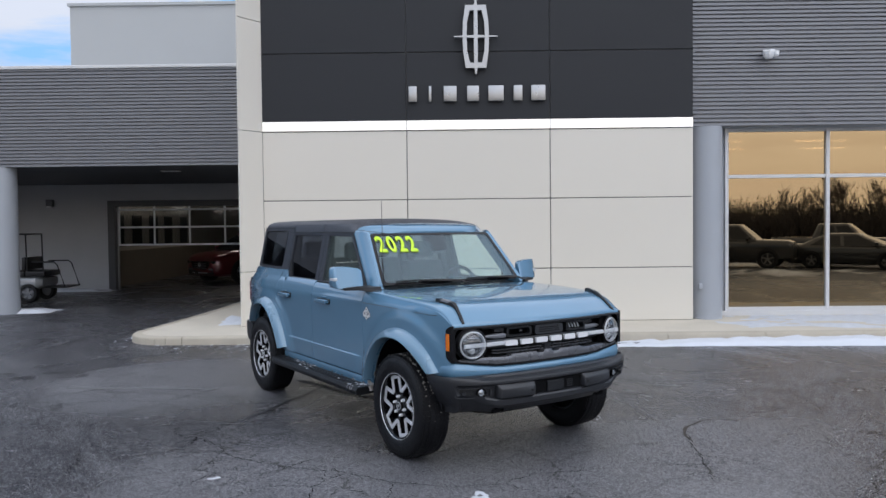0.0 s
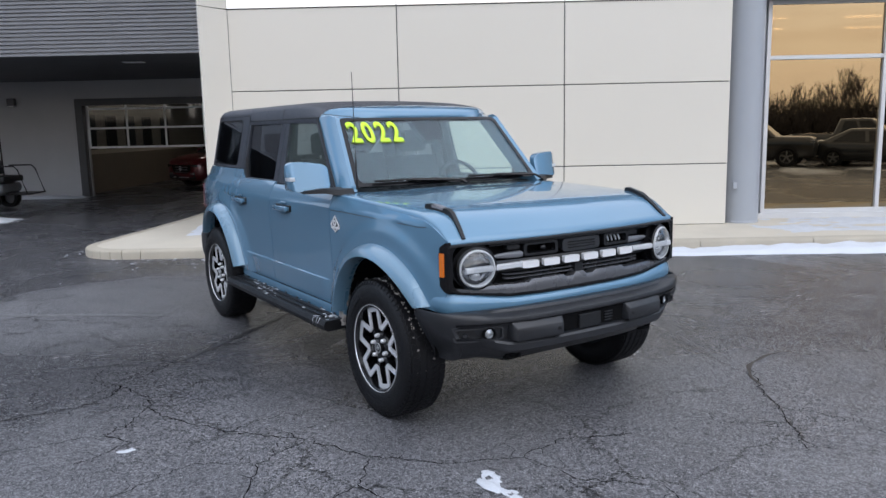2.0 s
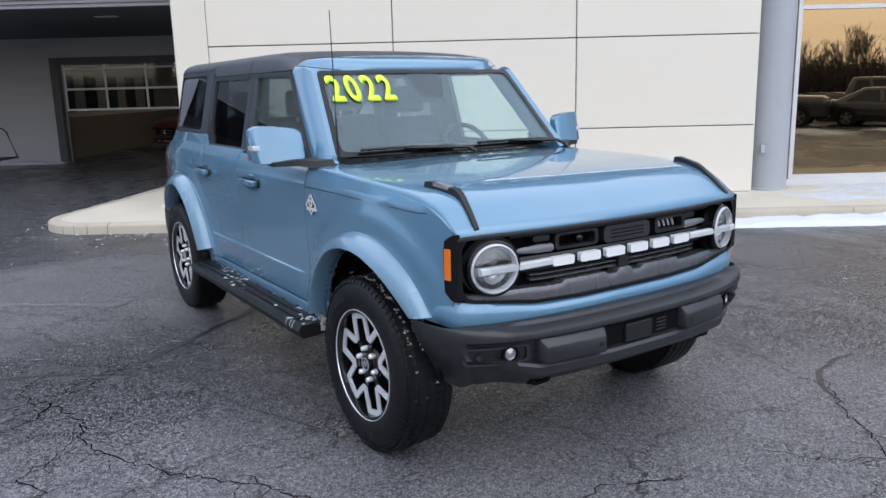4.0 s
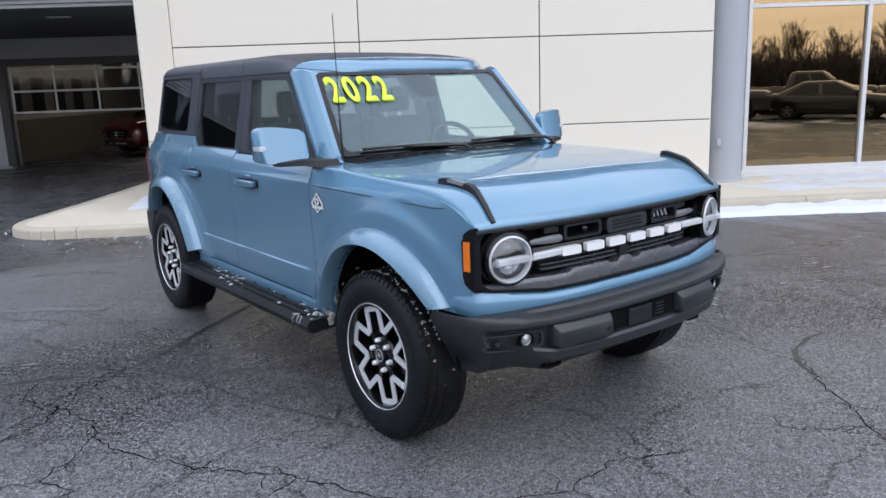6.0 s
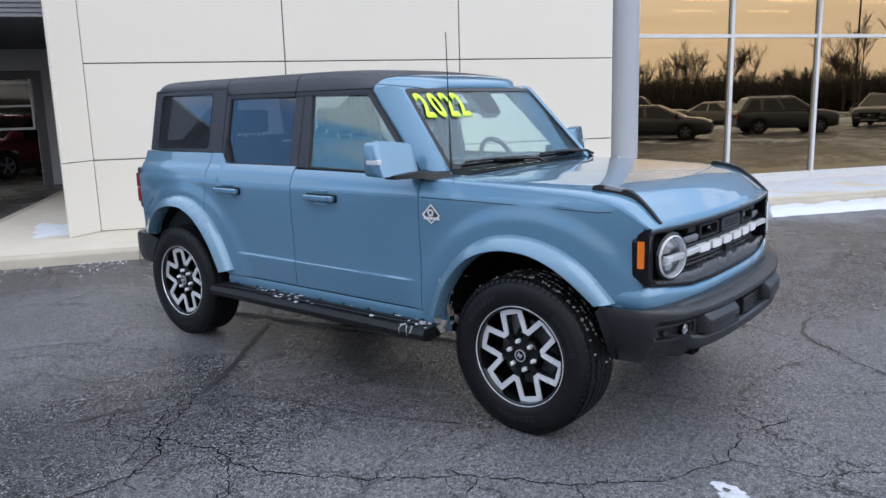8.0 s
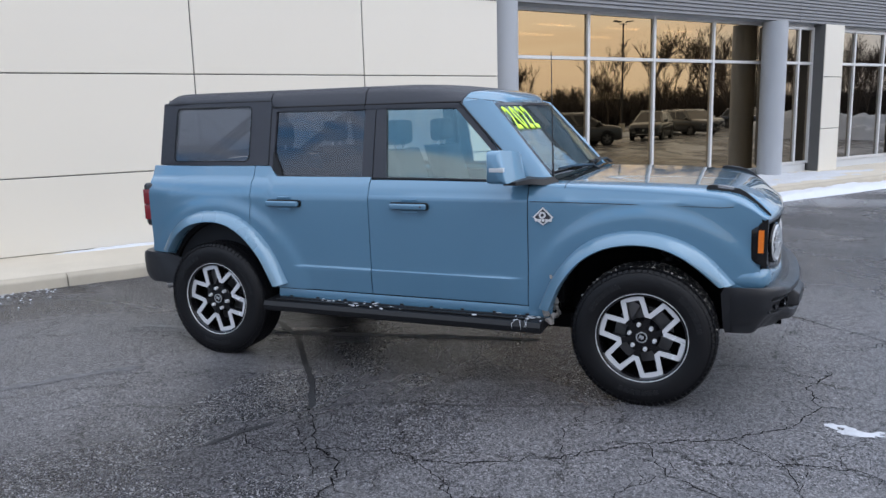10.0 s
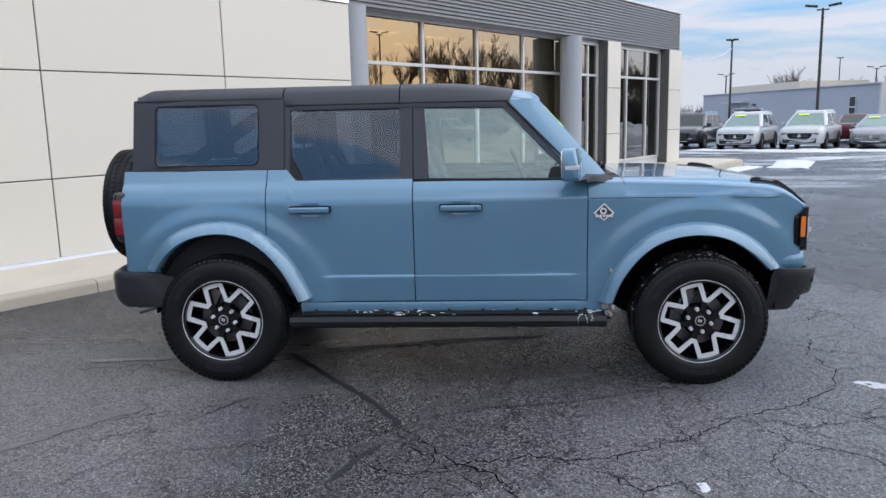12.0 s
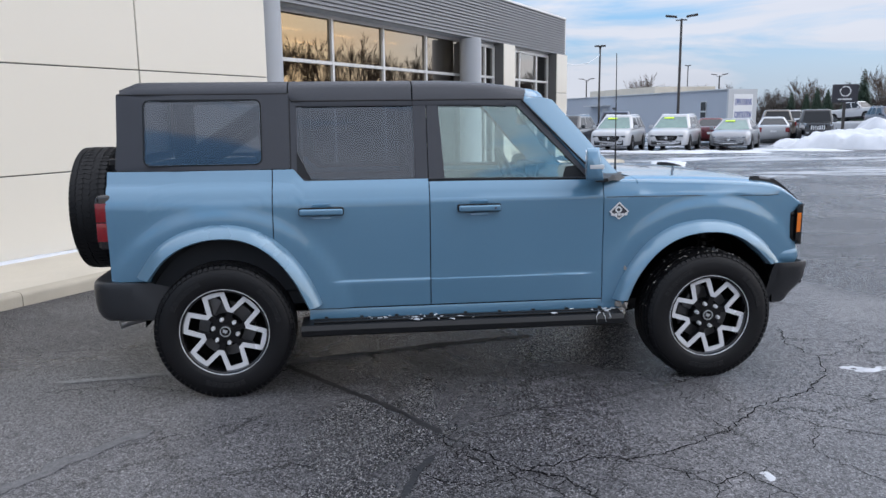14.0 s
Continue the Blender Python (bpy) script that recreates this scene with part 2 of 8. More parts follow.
    l.new(warp.outputs["Color"], wv.inputs[0])
    l.new(P, wv.inputs[2])
    crack = node(n, "ShaderNodeTexVoronoi", Scale=0.95)
    crack.feature = 'DISTANCE_TO_EDGE'
    l.new(wv.outputs["Vector"], crack.inputs["Vector"])
    where = ramp(noise_at(0.55, 3), 0.41, 0.52)
    width = math_('MULTIPLY', noise_at(3.0, 3), 0.014)
    line = math_('LESS_THAN', crack.outputs["Distance"], width)
    line = math_('MULTIPLY', line, where)
    # a fine net of cracks where the surface has given way
    net = node(n, "ShaderNodeTexVoronoi", Scale=3.1)
    net.feature = 'DISTANCE_TO_EDGE'
    l.new(wv.outputs["Vector"], net.inputs["Vector"])
    broken = ramp(noise_at(0.42, 4, 0.6), 0.60, 0.66)
    fine_line = math_('LESS_THAN', net.outputs["Distance"], math_('MULTIPLY', noise_at(5.0, 3), 0.021))
    fine_line = math_('MULTIPLY', math_('MULTIPLY', fine_line, broken), ramp(noise_at(1.6, 3), 0.42, 0.50))
    line = math_('MAXIMUM', line, fine_line)
    base = mix(math_('MULTIPLY', line, 0.8), base, (0.006, 0.006, 0.007))
    # salt haze and blown snow
    streak = node(n, "ShaderNodeMapping", Scale=(0.45, 1.25, 1.0), Rotation=(0, 0, radians(-24)))
    l.new(P, streak.inputs["Vector"])
    salt = ramp(noise_at(0.9, 8, 0.72, vec=streak.outputs["Vector"], dist=1.2), 0.53, 0.72)
    base = mix(math_('MULTIPLY', salt, 0.28), base, (0.30, 0.30, 0.31))
    sep = n.new("ShaderNodeSeparateXYZ")
    l.new(P, sep.inputs[0])
    far = math_('MAXIMUM', ramp(math_('MULTIPLY', sep.outputs["Y"], 1 / 60), 0.13, 0.30), ramp(math_('MULTIPLY', sep.outputs["X"], 1 / 60), 0.15, 0.26))
    mp = node(n, "ShaderNodeMapping", Scale=(0.16, 0.42, 1.0), Rotation=(0, 0, radians(20)))
    l.new(P, mp.inputs["Vector"])
    drift_n = noise_at(1.0, 8, 0.66, vec=mp.outputs["Vector"], dist=0.8)
    drift = ramp(drift_n, 0.50, 0.62)
    snow = math_('MULTIPLY', drift, far)
    sx = ramp(math_('MULTIPLY', sep.outputs["X"], 1 / 20), 0.14, 0.30)
    flecks = ramp(noise_at(0.9, 8, 0.75, dist=1.5), 0.66, 0.72)
    snow = math_('MAXIMUM', snow, math_('MULTIPLY', math_('MULTIPLY', flecks, sx), 0.55))
    speck_v = node(n, "ShaderNodeTexVoronoi", Scale=9.0)
    l.new(P, speck_v.inputs["Vector"])
    speck_m = ramp(noise_at(0.5, 4), 0.52, 0.66)
    speck = math_('MULTIPLY', math_('LESS_THAN', speck_v.outputs["Distance"], 0.055), speck_m)
    snow = math_('MAXIMUM', snow, math_('MULTIPLY', speck, 0.7))
    base = mix(snow, base, (0.58, 0.61, 0.66))
    l.new(base, b.inputs["Base Color"])
    damp = ramp(noise_at(0.45, 6, 0.62, dist=0.8), 0.40, 0.64)
    ro = n.new("ShaderNodeMapRange")
    ro.inputs["To Min"].default_value, ro.inputs["To Max"].default_value = 0.17, 0.40
    l.new(math_('MAXIMUM', damp, dry), ro.inputs["Value"])
    l.new(math_('MAXIMUM', ro.outputs["Result"], math_('MULTIPLY', snow, 0.8)), b.inputs["Roughness"])
    l.new(math_('SUBTRACT', 0.62, math_('MULTIPLY', math_('MAXIMUM', pit, hole), 0.5)), b.inputs["Specular IOR Level"])
    hsum = math_('ADD', math_('MULTIPLY', fine, 0.8), math_('MULTIPLY', stones.outputs["Distance"], 1.0))
    hsum = math_('SUBTRACT', hsum, math_('MULTIPLY', line, 2.0))
    hsum = math_('ADD', hsum, math_('MULTIPLY', snow, 0.8))
    bp = node(n, "ShaderNodeBump", Strength=1.0, Distance=0.0042)
    l.new(hsum, bp.inputs["Height"])
    l.new(bp.outputs["Normal"], b.inputs["Normal"])
    return m


def paint_material(name, base, flake=0.5, rough=0.32):
    """Metallic car paint under a clear coat, with a faint film of road dust."""
    m = mat(name, base, rough=rough, metal=flake, vary=0.03, vscale=3, grain=0.05, gscale=900, coat=1.0, rvary=0.03)
    m.node_tree.nodes["Principled BSDF"].inputs["Coat Roughness"].default_value = 0.02
    m.node_tree.nodes["Principled BSDF"].inputs["Coat IOR"].default_value = 1.6
    m.node_tree.nodes["Principled BSDF"].inputs["Specular IOR Level"].default_value = 0.25
    return m


ASPHALT = asphalt_material()
PAINT = paint_material("azure_grey_paint", (0.110, 0.232, 0.346), 0.20, 0.25)
PAINT_FLARE = paint_material("flare_paint", (0.138, 0.252, 0.350), 0.22, 0.28)
TOP = mat("grained_hardtop", (0.030, 0.033, 0.043), 0.42, vary=0.08, grain=0.25, gscale=420, bump=0.25, bscale=500)
PLASTIC = mat("black_moulded_plastic", (0.009, 0.0095, 0.011), 0.42, vary=0.12, grain=0.2, gscale=300, bump=0.2, bscale=420, spec=0.35)
BUMPERGREY = mat("grained_bumper_plastic", (0.016, 0.017, 0.020), 0.38, vary=0.14, vscale=3, grain=0.2, gscale=300, bump=0.12, bscale=420, spec=0.55)
GRILLEGREY = mat("satin_grille_grey", (0.120, 0.122, 0.132), 0.28, metal=0.5, vary=0.08, vscale=5, spec=0.5, coat=0.3)
FOGLENS = mat("fog_lamp_lens", (0.36, 0.38, 0.40), 0.12, metal=0.6, vary=0.3, vscale=60)
GLOSSBLACK = mat("gloss_black", (0.004, 0.004, 0.005), 0.12, vary=0.05, rvary=0.03, spec=0.4)
GUNMETAL = mat("grey_grille_metal", (0.16, 0.165, 0.18), 0.35, metal=0.2, vary=0.05)
SILVER = mat("silver_plastic", (0.62, 0.64, 0.66), 0.28, metal=0.75, vary=0.05)
MACHINED = mat("machined_alloy", (0.84, 0.85, 0.88), 0.26, metal=0.45, vary=0.06, grain=0.08, gscale=500)
WHEELBLACK = mat("black_wheel_paint", (0.005, 0.005, 0.006), 0.22, vary=0.1, coat=0.3)
RUBBER = mat("tyre_rubber", (0.0052, 0.0052, 0.0064), 0.46, spec=0.28, vary=0.22, vscale=12, grain=0.2, gscale=250, bump=0.25, bscale=260)
DARKVOID = mat("black_underbody", (0.0045, 0.0045, 0.005), 0.8, vary=0.3, vscale=9, spec=0.08)
STEEL = mat("brushed_steel", (0.45, 0.45, 0.46), 0.32, metal=1.0, vary=0.15, vscale=20)
DISC = mat("dull_cast_iron", (0.13, 0.13, 0.135), 0.45, metal=0.8, vary=0.3, vscale=20)
SEAT = mat("grey_seat_cloth", (0.040, 0.043, 0.048), 0.7, spec=0.2, vary=0.12, grain=0.2, gscale=500, bump=0.2, bscale=600)
DASH = mat("dark_dashboard", (0.022, 0.024, 0.028), 0.55, spec=0.2, vary=0.1, bump=0.1, bscale=500)
AMBER = mat("amber_lens", (0.72, 0.17, 0.010), 0.18, vary=0.12, vscale=60, coat=0.6)
REDLENS = mat("red_lens", (0.20, 0.004, 0.009), 0.14, vary=0.15, vscale=40, coat=0.7)
DARKLENS = mat("smoked_lens", (0.010, 0.008, 0.009), 0.12, vary=0.1, coat=0.6)
WHITEPLASTIC = mat("white_letter_plastic", (0.68, 0.69, 0.70), 0.35, vary=0.03)
REFLECTOR = mat("lamp_reflector", (0.24, 0.25, 0.27), 0.16, metal=0.9, vary=0.35, vscale=30)
LEDTUBE = mat("pale_light_guide", (0.52, 0.54, 0.56), 0.25, vary=0.03, coat=0.5)
STICKER = mat("lime_yellow_sticker", (0.62, 0.95, 0.03), 0.45, vary=0.04, emit=(0.55, 0.95, 0.02), power=0.0)
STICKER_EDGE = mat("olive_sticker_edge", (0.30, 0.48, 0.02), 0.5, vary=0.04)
CAR_CLEAR = glass("windscreen_glass", (0.88, 0.96, 0.94), (0.80, 0.92, 1.0), low=0.075, high=0.55)
CAR_DOOR = glass("door_glass", (0.93, 0.98, 0.965), (0.85, 1.0, 0.97), low=0.13, high=0.8)
CAR_TINT = glass("privacy_glass", (0.50, 0.53, 0.57), (0.84, 0.88, 0.95), low=0.085, high=0.9)
LENS = glass("lamp_lens", (0.92, 0.93, 0.94), low=0.08, high=0.9)
SALTCRUST = mat("dried_road_slush", (0.30, 0.28, 0.26), 0.9, vary=0.3, vscale=40, bump=0.8, bscale=120)
SNOW = mat("packed_snow", (0.60, 0.625, 0.67), 0.75, vary=0.07, vscale=5, grain=0.05, gscale=90, bump=0.6, bscale=28)
OLDSNOW = mat("grey_trodden_snow", (0.52, 0.54, 0.575), 0.8, vary=0.18, vscale=8, grain=0.1, gscale=120, bump=0.7, bscale=60)
PANEL = mat("cream_composite_panel", (0.655, 0.618, 0.545), 0.28, vary=0.02, vscale=0.6, rvary=0.008, piece=0.02)
PANELDARK = mat("charcoal_panel", (0.019, 0.0205, 0.024), 0.5, spec=0.3, vary=0.05, vscale=2, piece=0.004)
JOINT = mat("grey_joint_sealant", (0.10, 0.10, 0.10), 0.8, vary=0.1)
CHROMEBAND = mat("polished_band", (0.82, 0.83, 0.85), 0.06, metal=1.0, vary=0.02, rvary=0.03)
CHROME = mat("brushed_chrome", (0.34, 0.34, 0.34), 0.30, metal=1.0, vary=0.1, vscale=8)
CORR = mat("grey_corrugated_metal", (0.200, 0.205, 0.220), 0.42, metal=0.25, vary=0.06, vscale=1.5)
COLPAINT = mat("grey_column_paint", (0.34, 0.36, 0.39), 0.45, vary=0.05, vscale=2)
WALLGREY = mat("grey_block_paint", (0.40, 0.405, 0.42), 0.75, vary=0.10, vscale=1.5, grain=0.08, gscale=120, bump=0.3, bscale=70)
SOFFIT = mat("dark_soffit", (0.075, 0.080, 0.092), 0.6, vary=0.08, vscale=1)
ROOFWHITE = mat("pale_render", (0.52, 0.53, 0.54), 0.7, vary=0.06, vscale=0.8, bump=0.2, bscale=40)
UPPERGREY = mat("grey_render", (0.40, 0.41, 0.41), 0.7, vary=0.06, vscale=0.8, bump=0.2, bscale=40)
CONCRETE = mat("buff_concrete", (0.52, 0.475, 0.395), 0.8, vary=0.16, vscale=1.6, grain=0.14, gscale=120, bump=0.35, bscale=90, piece=0.05)
KERBSTONE = mat("kerb_concrete", (0.40, 0.36, 0.29), 0.85, vary=0.2, vscale=3, grain=0.16, gscale=110, bump=0.4, bscale=80, piece=0.06)
ALU = mat("pale_window_frame", (0.60, 0.60, 0.60), 0.4, metal=0.3, vary=0.05)
ALUDARK = mat("dark_door_frame", (0.05, 0.052, 0.056), 0.45, metal=0.3, vary=0.08)
BRONZEGLASS = glass("bronze_mirror_glass", (0.16, 0.125, 0.085), (0.80, 0.61, 0.37), low=0.36, high=0.95, edge=(0.52, 0.52, 0.52))
DOORGLASS = glass("overhead_door_glass", (0.66, 0.68, 0.69), low=0.035, high=0.5)
WHITEFRAME = mat("white_door_rail", (0.72, 0.73, 0.74), 0.5, vary=0.05)
WOODPANEL = mat("tan_wainscot", (0.15, 0.125, 0.10), 0.6, vary=0.2, vscale=4)
INNERWALL = mat("beige_inner_wall", (0.42, 0.37, 0.30), 0.8, vary=0.06)
# the dimness of the rooms is put into this dark brown colour
DARKROOM = mat("room_dimness_brown", (0.10, 0.085, 0.07), 0.8, vary=0.2, vscale=1)
LAMPWHITE = mat("lit_lamp_tube", (0.9, 0.9, 0.85), 0.4, emit=(1.0, 0.93, 0.78), power=14.0)
LIGHTBOX = mat("grey_lamp_housing", (0.10, 0.10, 0.11), 0.5)
WHITEBOX = mat("white_fixture", (0.72, 0.73, 0.74), 0.4, vary=0.04)
FAINTLINE = mat("faint_line_paint", (0.125, 0.125, 0.13), 0.75, vary=0.7, vscale=24, grain=0.5, gscale=140, bump=0.4, bscale=160)
PAINTLINE = mat("worn_white_line", (0.24, 0.24, 0.24), 0.75, vary=0.7, vscale=24, grain=0.3, gscale=140, bump=0.3, bscale=160)
WHITELINE = mat("white_line_paint", (0.42, 0.42, 0.42), 0.7, vary=0.3, vscale=24, grain=0.3, gscale=140, bump=0.3, bscale=160)
TAR = mat("black_crack_filler", (0.020, 0.020, 0.022), 0.45, vary=0.3, vscale=14, bump=0.3, bscale=60)
CRACKDARK = mat("open_crack", (0.004, 0.004, 0.0045), 0.9, vary=0.3, vscale=20, spec=0.05)
RUSTMARK = mat("rust_stain", (0.052, 0.043, 0.036), 0.7, vary=0.5, vscale=22, grain=0.4, gscale=160, bump=0.3, bscale=160)
BARK = mat("bare_bark", (0.10, 0.078, 0.060), 0.9, vary=0.25, vscale=6)
TWIG = mat("bare_twigs", (0.095, 0.072, 0.058), 0.9, vary=0.25, vscale=2)
NEEDLE = mat("spruce_needles", (0.018, 0.040, 0.024), 0.8, vary=0.3, vscale=3)
SCRUB = mat("winter_scrub", (0.060, 0.050, 0.044), 0.95, vary=0.35, vscale=0.5)
SHOPWALL = mat("pale_blue_siding", (0.34, 0.375, 0.43), 0.7, vary=0.05, vscale=0.5)
SHOPWHITE = mat("white_siding", (0.48, 0.50, 0.52), 0.7, vary=0.05, vscale=0.5)
POLE = mat("dark_bronze_pole", (0.055, 0.050, 0.048), 0.5, metal=0.3)
SIGNBLUE = mat("blue_sign_ink", (0.05, 0.08, 0.28), 0.6)
CARGLASS = mat("dark_car_glass", (0.012, 0.014, 0.017), 0.08, vary=0.05, spec=0.4)
FROSTGLASS = mat("frosted_screen", (0.13, 0.22, 0.20), 0.22, vary=0.25, vscale=3, coat=0.4)
PLATE = mat("pale_number_plate", (0.70, 0.71, 0.72), 0.4, vary=0.04)
INK = mat("dark_ink", (0.03, 0.03, 0.04), 0.6)

# ---- building blocks for meshes ----


def part(name, bm, material, parent=None, label="", angle=35, m=None):
    """Links a bmesh as one mesh object, under a thing or a part."""
    me = bpy.data.meshes.new(name)
    bmesh.ops.recalc_face_normals(bm, faces=bm.faces)
    bm.to_mesh(me)
    bm.free()
    for p in me.polygons:
        p.use_smooth = True
    me.set_sharp_from_angle(angle=radians(angle))
    me.materials.append(material)
    ob = new(name, me)
    if parent is not None:
        ob.parent = parent
    if m is not None:
        ob.matrix_local = m
    if label:
        ob["label"] = label
    return ob


def share(name, me, parent=None, m=None):
    """Another object on a mesh that is already there."""
    ob = new(name, me)
    if parent is not None:
        ob.parent = parent
    if m is not None:
        ob.matrix_local = m
    return ob


def thing(name, label, category, m=None, group="", kind=""):
    ob = new(name)
    ob.empty_display_size = 0.1
    if m is not None:
        ob.matrix_world = m
    return tagged(ob, label, category, group, kind)


def face(bm, vs):
    try:
        return bm.faces.new(vs)
    except ValueError:
        return None


def box(bm, x0, x1, y0, y1, z0, z1, bevel=0.0, seg=2):
    t = bmesh.new()
    v = [t.verts.new((x, y, z)) for x in (x0, x1) for y in (y0, y1) for z in (z0, z1)]
    for f in ((0, 1, 3, 2), (4, 6, 7, 5), (0, 4, 5, 1), (2, 3, 7, 6), (0, 2, 6, 4), (1, 5, 7, 3)):
        t.faces.new([v[i] for i in f])
    if bevel:
        bmesh.ops.bevel(t, geom=t.edges[:], offset=bevel, segments=seg, profile=0.6, affect='EDGES')
    add(bm, t)
    return bm


def add(bm, t, m=None):
    """Moves the mesh t into bm."""
    if m is not None:
        bmesh.ops.transform(t, matrix=m, verts=t.verts)
    vs = {v: bm.verts.new(v.co) for v in t.verts}
    for f in t.faces:
        face(bm, [vs[v] for v in f.verts])
    t.free()


def new_box(*a, **k):
    return box(bmesh.new(), *a, **k)


def loft(bm, rings, closed=True, caps=True):
    """Joins rings of the same count of points."""
    rows = [[bm.verts.new(p) for p in r] for r in rings]
    n = len(rows[0])
    for a, b in zip(rows, rows[1:]):
        for i in range(n if closed else n - 1):
            face(bm, [a[i], a[(i + 1) % n], b[(i + 1) % n], b[i]])
    if caps and closed:
        face(bm, rows[0][::-1])
        face(bm, rows[-1])
    return bm


def tube(bm, pts, r, n=8, r1=None):
    """A round bar along points, from radius r to r1."""
    pts = [Vector(p) for p in pts]
    rings = []
    for i, p in enumerate(pts):
        d = (pts[min(i + 1, len(pts) - 1)] - pts[max(i - 1, 0)]).normalized()
        s = d.cross(Vector((0, 0, 1)) if abs(d.z) < 0.95 else Vector((1, 0, 0))).normalized()
        u = s.cross(d)
        k = r if r1 is None else r + (r1 - r) * i / (len(pts) - 1)
        rings.append([p + (s * math.cos(a) + u * math.sin(a)) * k for a in (2 * math.pi * j / n for j in range(n))])
    return loft(bm, rings)


def lathe(bm, prof, n=48, axis="y", closed=False):
    """Turns a profile of (radius, along) about an axis."""
    rings = []
    for j in range(n):
        a = 2 * math.pi * j / n
        c, s = math.cos(a), math.sin(a)
        if axis == "y":
            rings.append([(r * c, h, r * s) for r, h in prof])
        else:
            rings.append([(r * c, r * s, h) for r, h in prof])
    rows = [[bm.verts.new(p) for p in r] for r in rings]
    k = len(prof)
    for j in range(n):
        a, b = rows[j], rows[(j + 1) % n]
        for i in range(k if closed else k - 1):
            face(bm, [a[i], a[(i + 1) % k], b[(i + 1) % k], b[i]])
    bmesh.ops.remove_doubles(bm, verts=bm.verts, dist=1e-5)
    return bm


def prism(bm, poly, d0, d1, to):
    """A flat outline drawn out from d0 to d1; to(a, b, d) gives the place."""
    lo = [bm.verts.new(to(a, b, d0)) for a, b in poly]
    hi = [bm.verts.new(to(a, b, d1)) for a, b in poly]
    n = len(poly)
    face(bm, lo[::-1])
    face(bm, hi)
    for i in range(n):
        face(bm, [lo[i], lo[(i + 1) % n], hi[(i + 1) % n], hi[i]])
    return bm


def ring_plate(bm, outer, inner, d0, d1, to):
    """A flat frame between two outlines of the same count, drawn out from d0 to d1."""
    n = len(outer)
    q = [[bm.verts.new(to(a, b, d)) for a, b in o] for d in (d0, d1) for o in (outer, inner)]
    lo, li, ho, hi = q
    for i in range(n):
        j = (i + 1) % n
        face(bm, [lo[i], lo[j], li[j], li[i]])
        face(bm, [ho[i], hi[i], hi[j], ho[j]])
        face(bm, [lo[i], ho[i], ho[j], lo[j]])
        face(bm, [li[i], li[j], hi[j], hi[i]])
    return bm


def rounded(a0, a1, b0, b1, r, n=5):
    """A rounded rectangle as an outline."""
    out = []
    for ca, cb, s in ((a1 - r, b1 - r, 0), (a0 + r, b1 - r, 90), (a0 + r, b0 + r, 180), (a1 - r, b0 + r, 270)):
        for i in range(n + 1):
            t = radians(s + 90 * i / n)
            out.append((ca + r * math.cos(t), cb + r * math.sin(t)))
    return out


def grid_sheet(bm, rows, thick=None):
    """A sheet from rows of points; thick is the offset to its back side."""
    f = [[bm.verts.new(p) for p in r] for r in rows]
    for a, b in zip(f, f[1:]):
        for i in range(len(a) - 1):
            face(bm, [a[i], a[i + 1], b[i + 1], b[i]])
    if thick:
        t = Vector(thick)
        g = [[bm.verts.new(Vector(p) + t) for p in r] for r in rows]
        for a, b in zip(g, g[1:]):
            for i in range(len(a) - 1):
                face(bm, [a[i], b[i], b[i + 1], a[i + 1]])
        rim_f = f[0] + [r[-1] for r in f[1:]] + f[-1][-2::-1] + [r[0] for r in f[-2:0:-1]]
        rim_g = g[0] + [r[-1] for r in g[1:]] + g[-1][-2::-1] + [r[0] for r in g[-2:0:-1]]
        k = len(rim_f)
        for i in range(k):
            face(bm, [rim_f[i], rim_g[i], rim_g[(i + 1) % k], rim_f[(i + 1) % k]])
    return bm


def lerp_table(tab, x):
    if x <= tab[0][0]:
        return tab[0][1]
    for (a, p), (b, q) in zip(tab, tab[1:]):
        if x <= b:
            return p + (q - p) * (x - a) / (b - a)
    return tab[-1][1]


def smooth_table(tab, x):
    """Smooth curve through the points of a short table."""
    if x <= tab[0][0]:
        return tab[0][1]
    if x >= tab[-1][0]:
        return tab[-1][1]
    for i in range(len(tab) - 1):
        a, p = tab[i]
        b, q = tab[i + 1]
        if x <= b:
            pa, pp = tab[max(i - 1, 0)]
            nb, nq = tab[min(i + 2, len(tab) - 1)]
            ma = (q - pp) / (b - pa) * (b - a)
            mb = (nq - p) / (nb - a) * (b - a)
            t = (x - a) / (b - a)
            return ((2 * t ** 3 - 3 * t ** 2 + 1) * p + (t ** 3 - 2 * t ** 2 + t) * ma
                    + (-2 * t ** 3 + 3 * t ** 2) * q + (t ** 3 - t ** 2) * mb)


def text_mesh(body, size, extrude, bold=0.0):
    """Writing as a mesh in the built-in font, lying in the xy plane."""
    cu = bpy.data.curves.new("writing", 'FONT')
    cu.body, cu.size, cu.extrude, cu.offset = body, size, extrude, bold
    cu.resolution_u = 4
    ob = bpy.data.objects.new("writing", cu)
    scene.collection.objects.link(ob)
    me = bpy.data.meshes.new_from_object(ob.evaluated_get(bpy.context.evaluated_depsgraph_get()))
    bm = bmesh.new()
    bm.from_mesh(me)
    bpy.data.objects.remove(ob)
    bpy.data.curves.remove(cu)
    bpy.data.meshes.remove(me)
    return bm

# ---- setting: ground, dealership building ----
# The building's own axes: a along the front, b into the building, from the corner joint of the tower.
B = pose(-6.155, 0.836, 0, 0, 0, 55.97)


def place(a, b, z=0.0, turn=0.0):
    """A pose in the building's axes; turn in degrees from its front line."""
    return B @ pose(a, b, z, 0, 0, turn)


def fixed(name, bm, material, label, category, angle=35, m=None, kind="structure"):
    ob = part(name, bm, material, None, "", angle)
    ob.matrix_world = B if m is None else m
    return tagged(ob, label, category, "", kind)


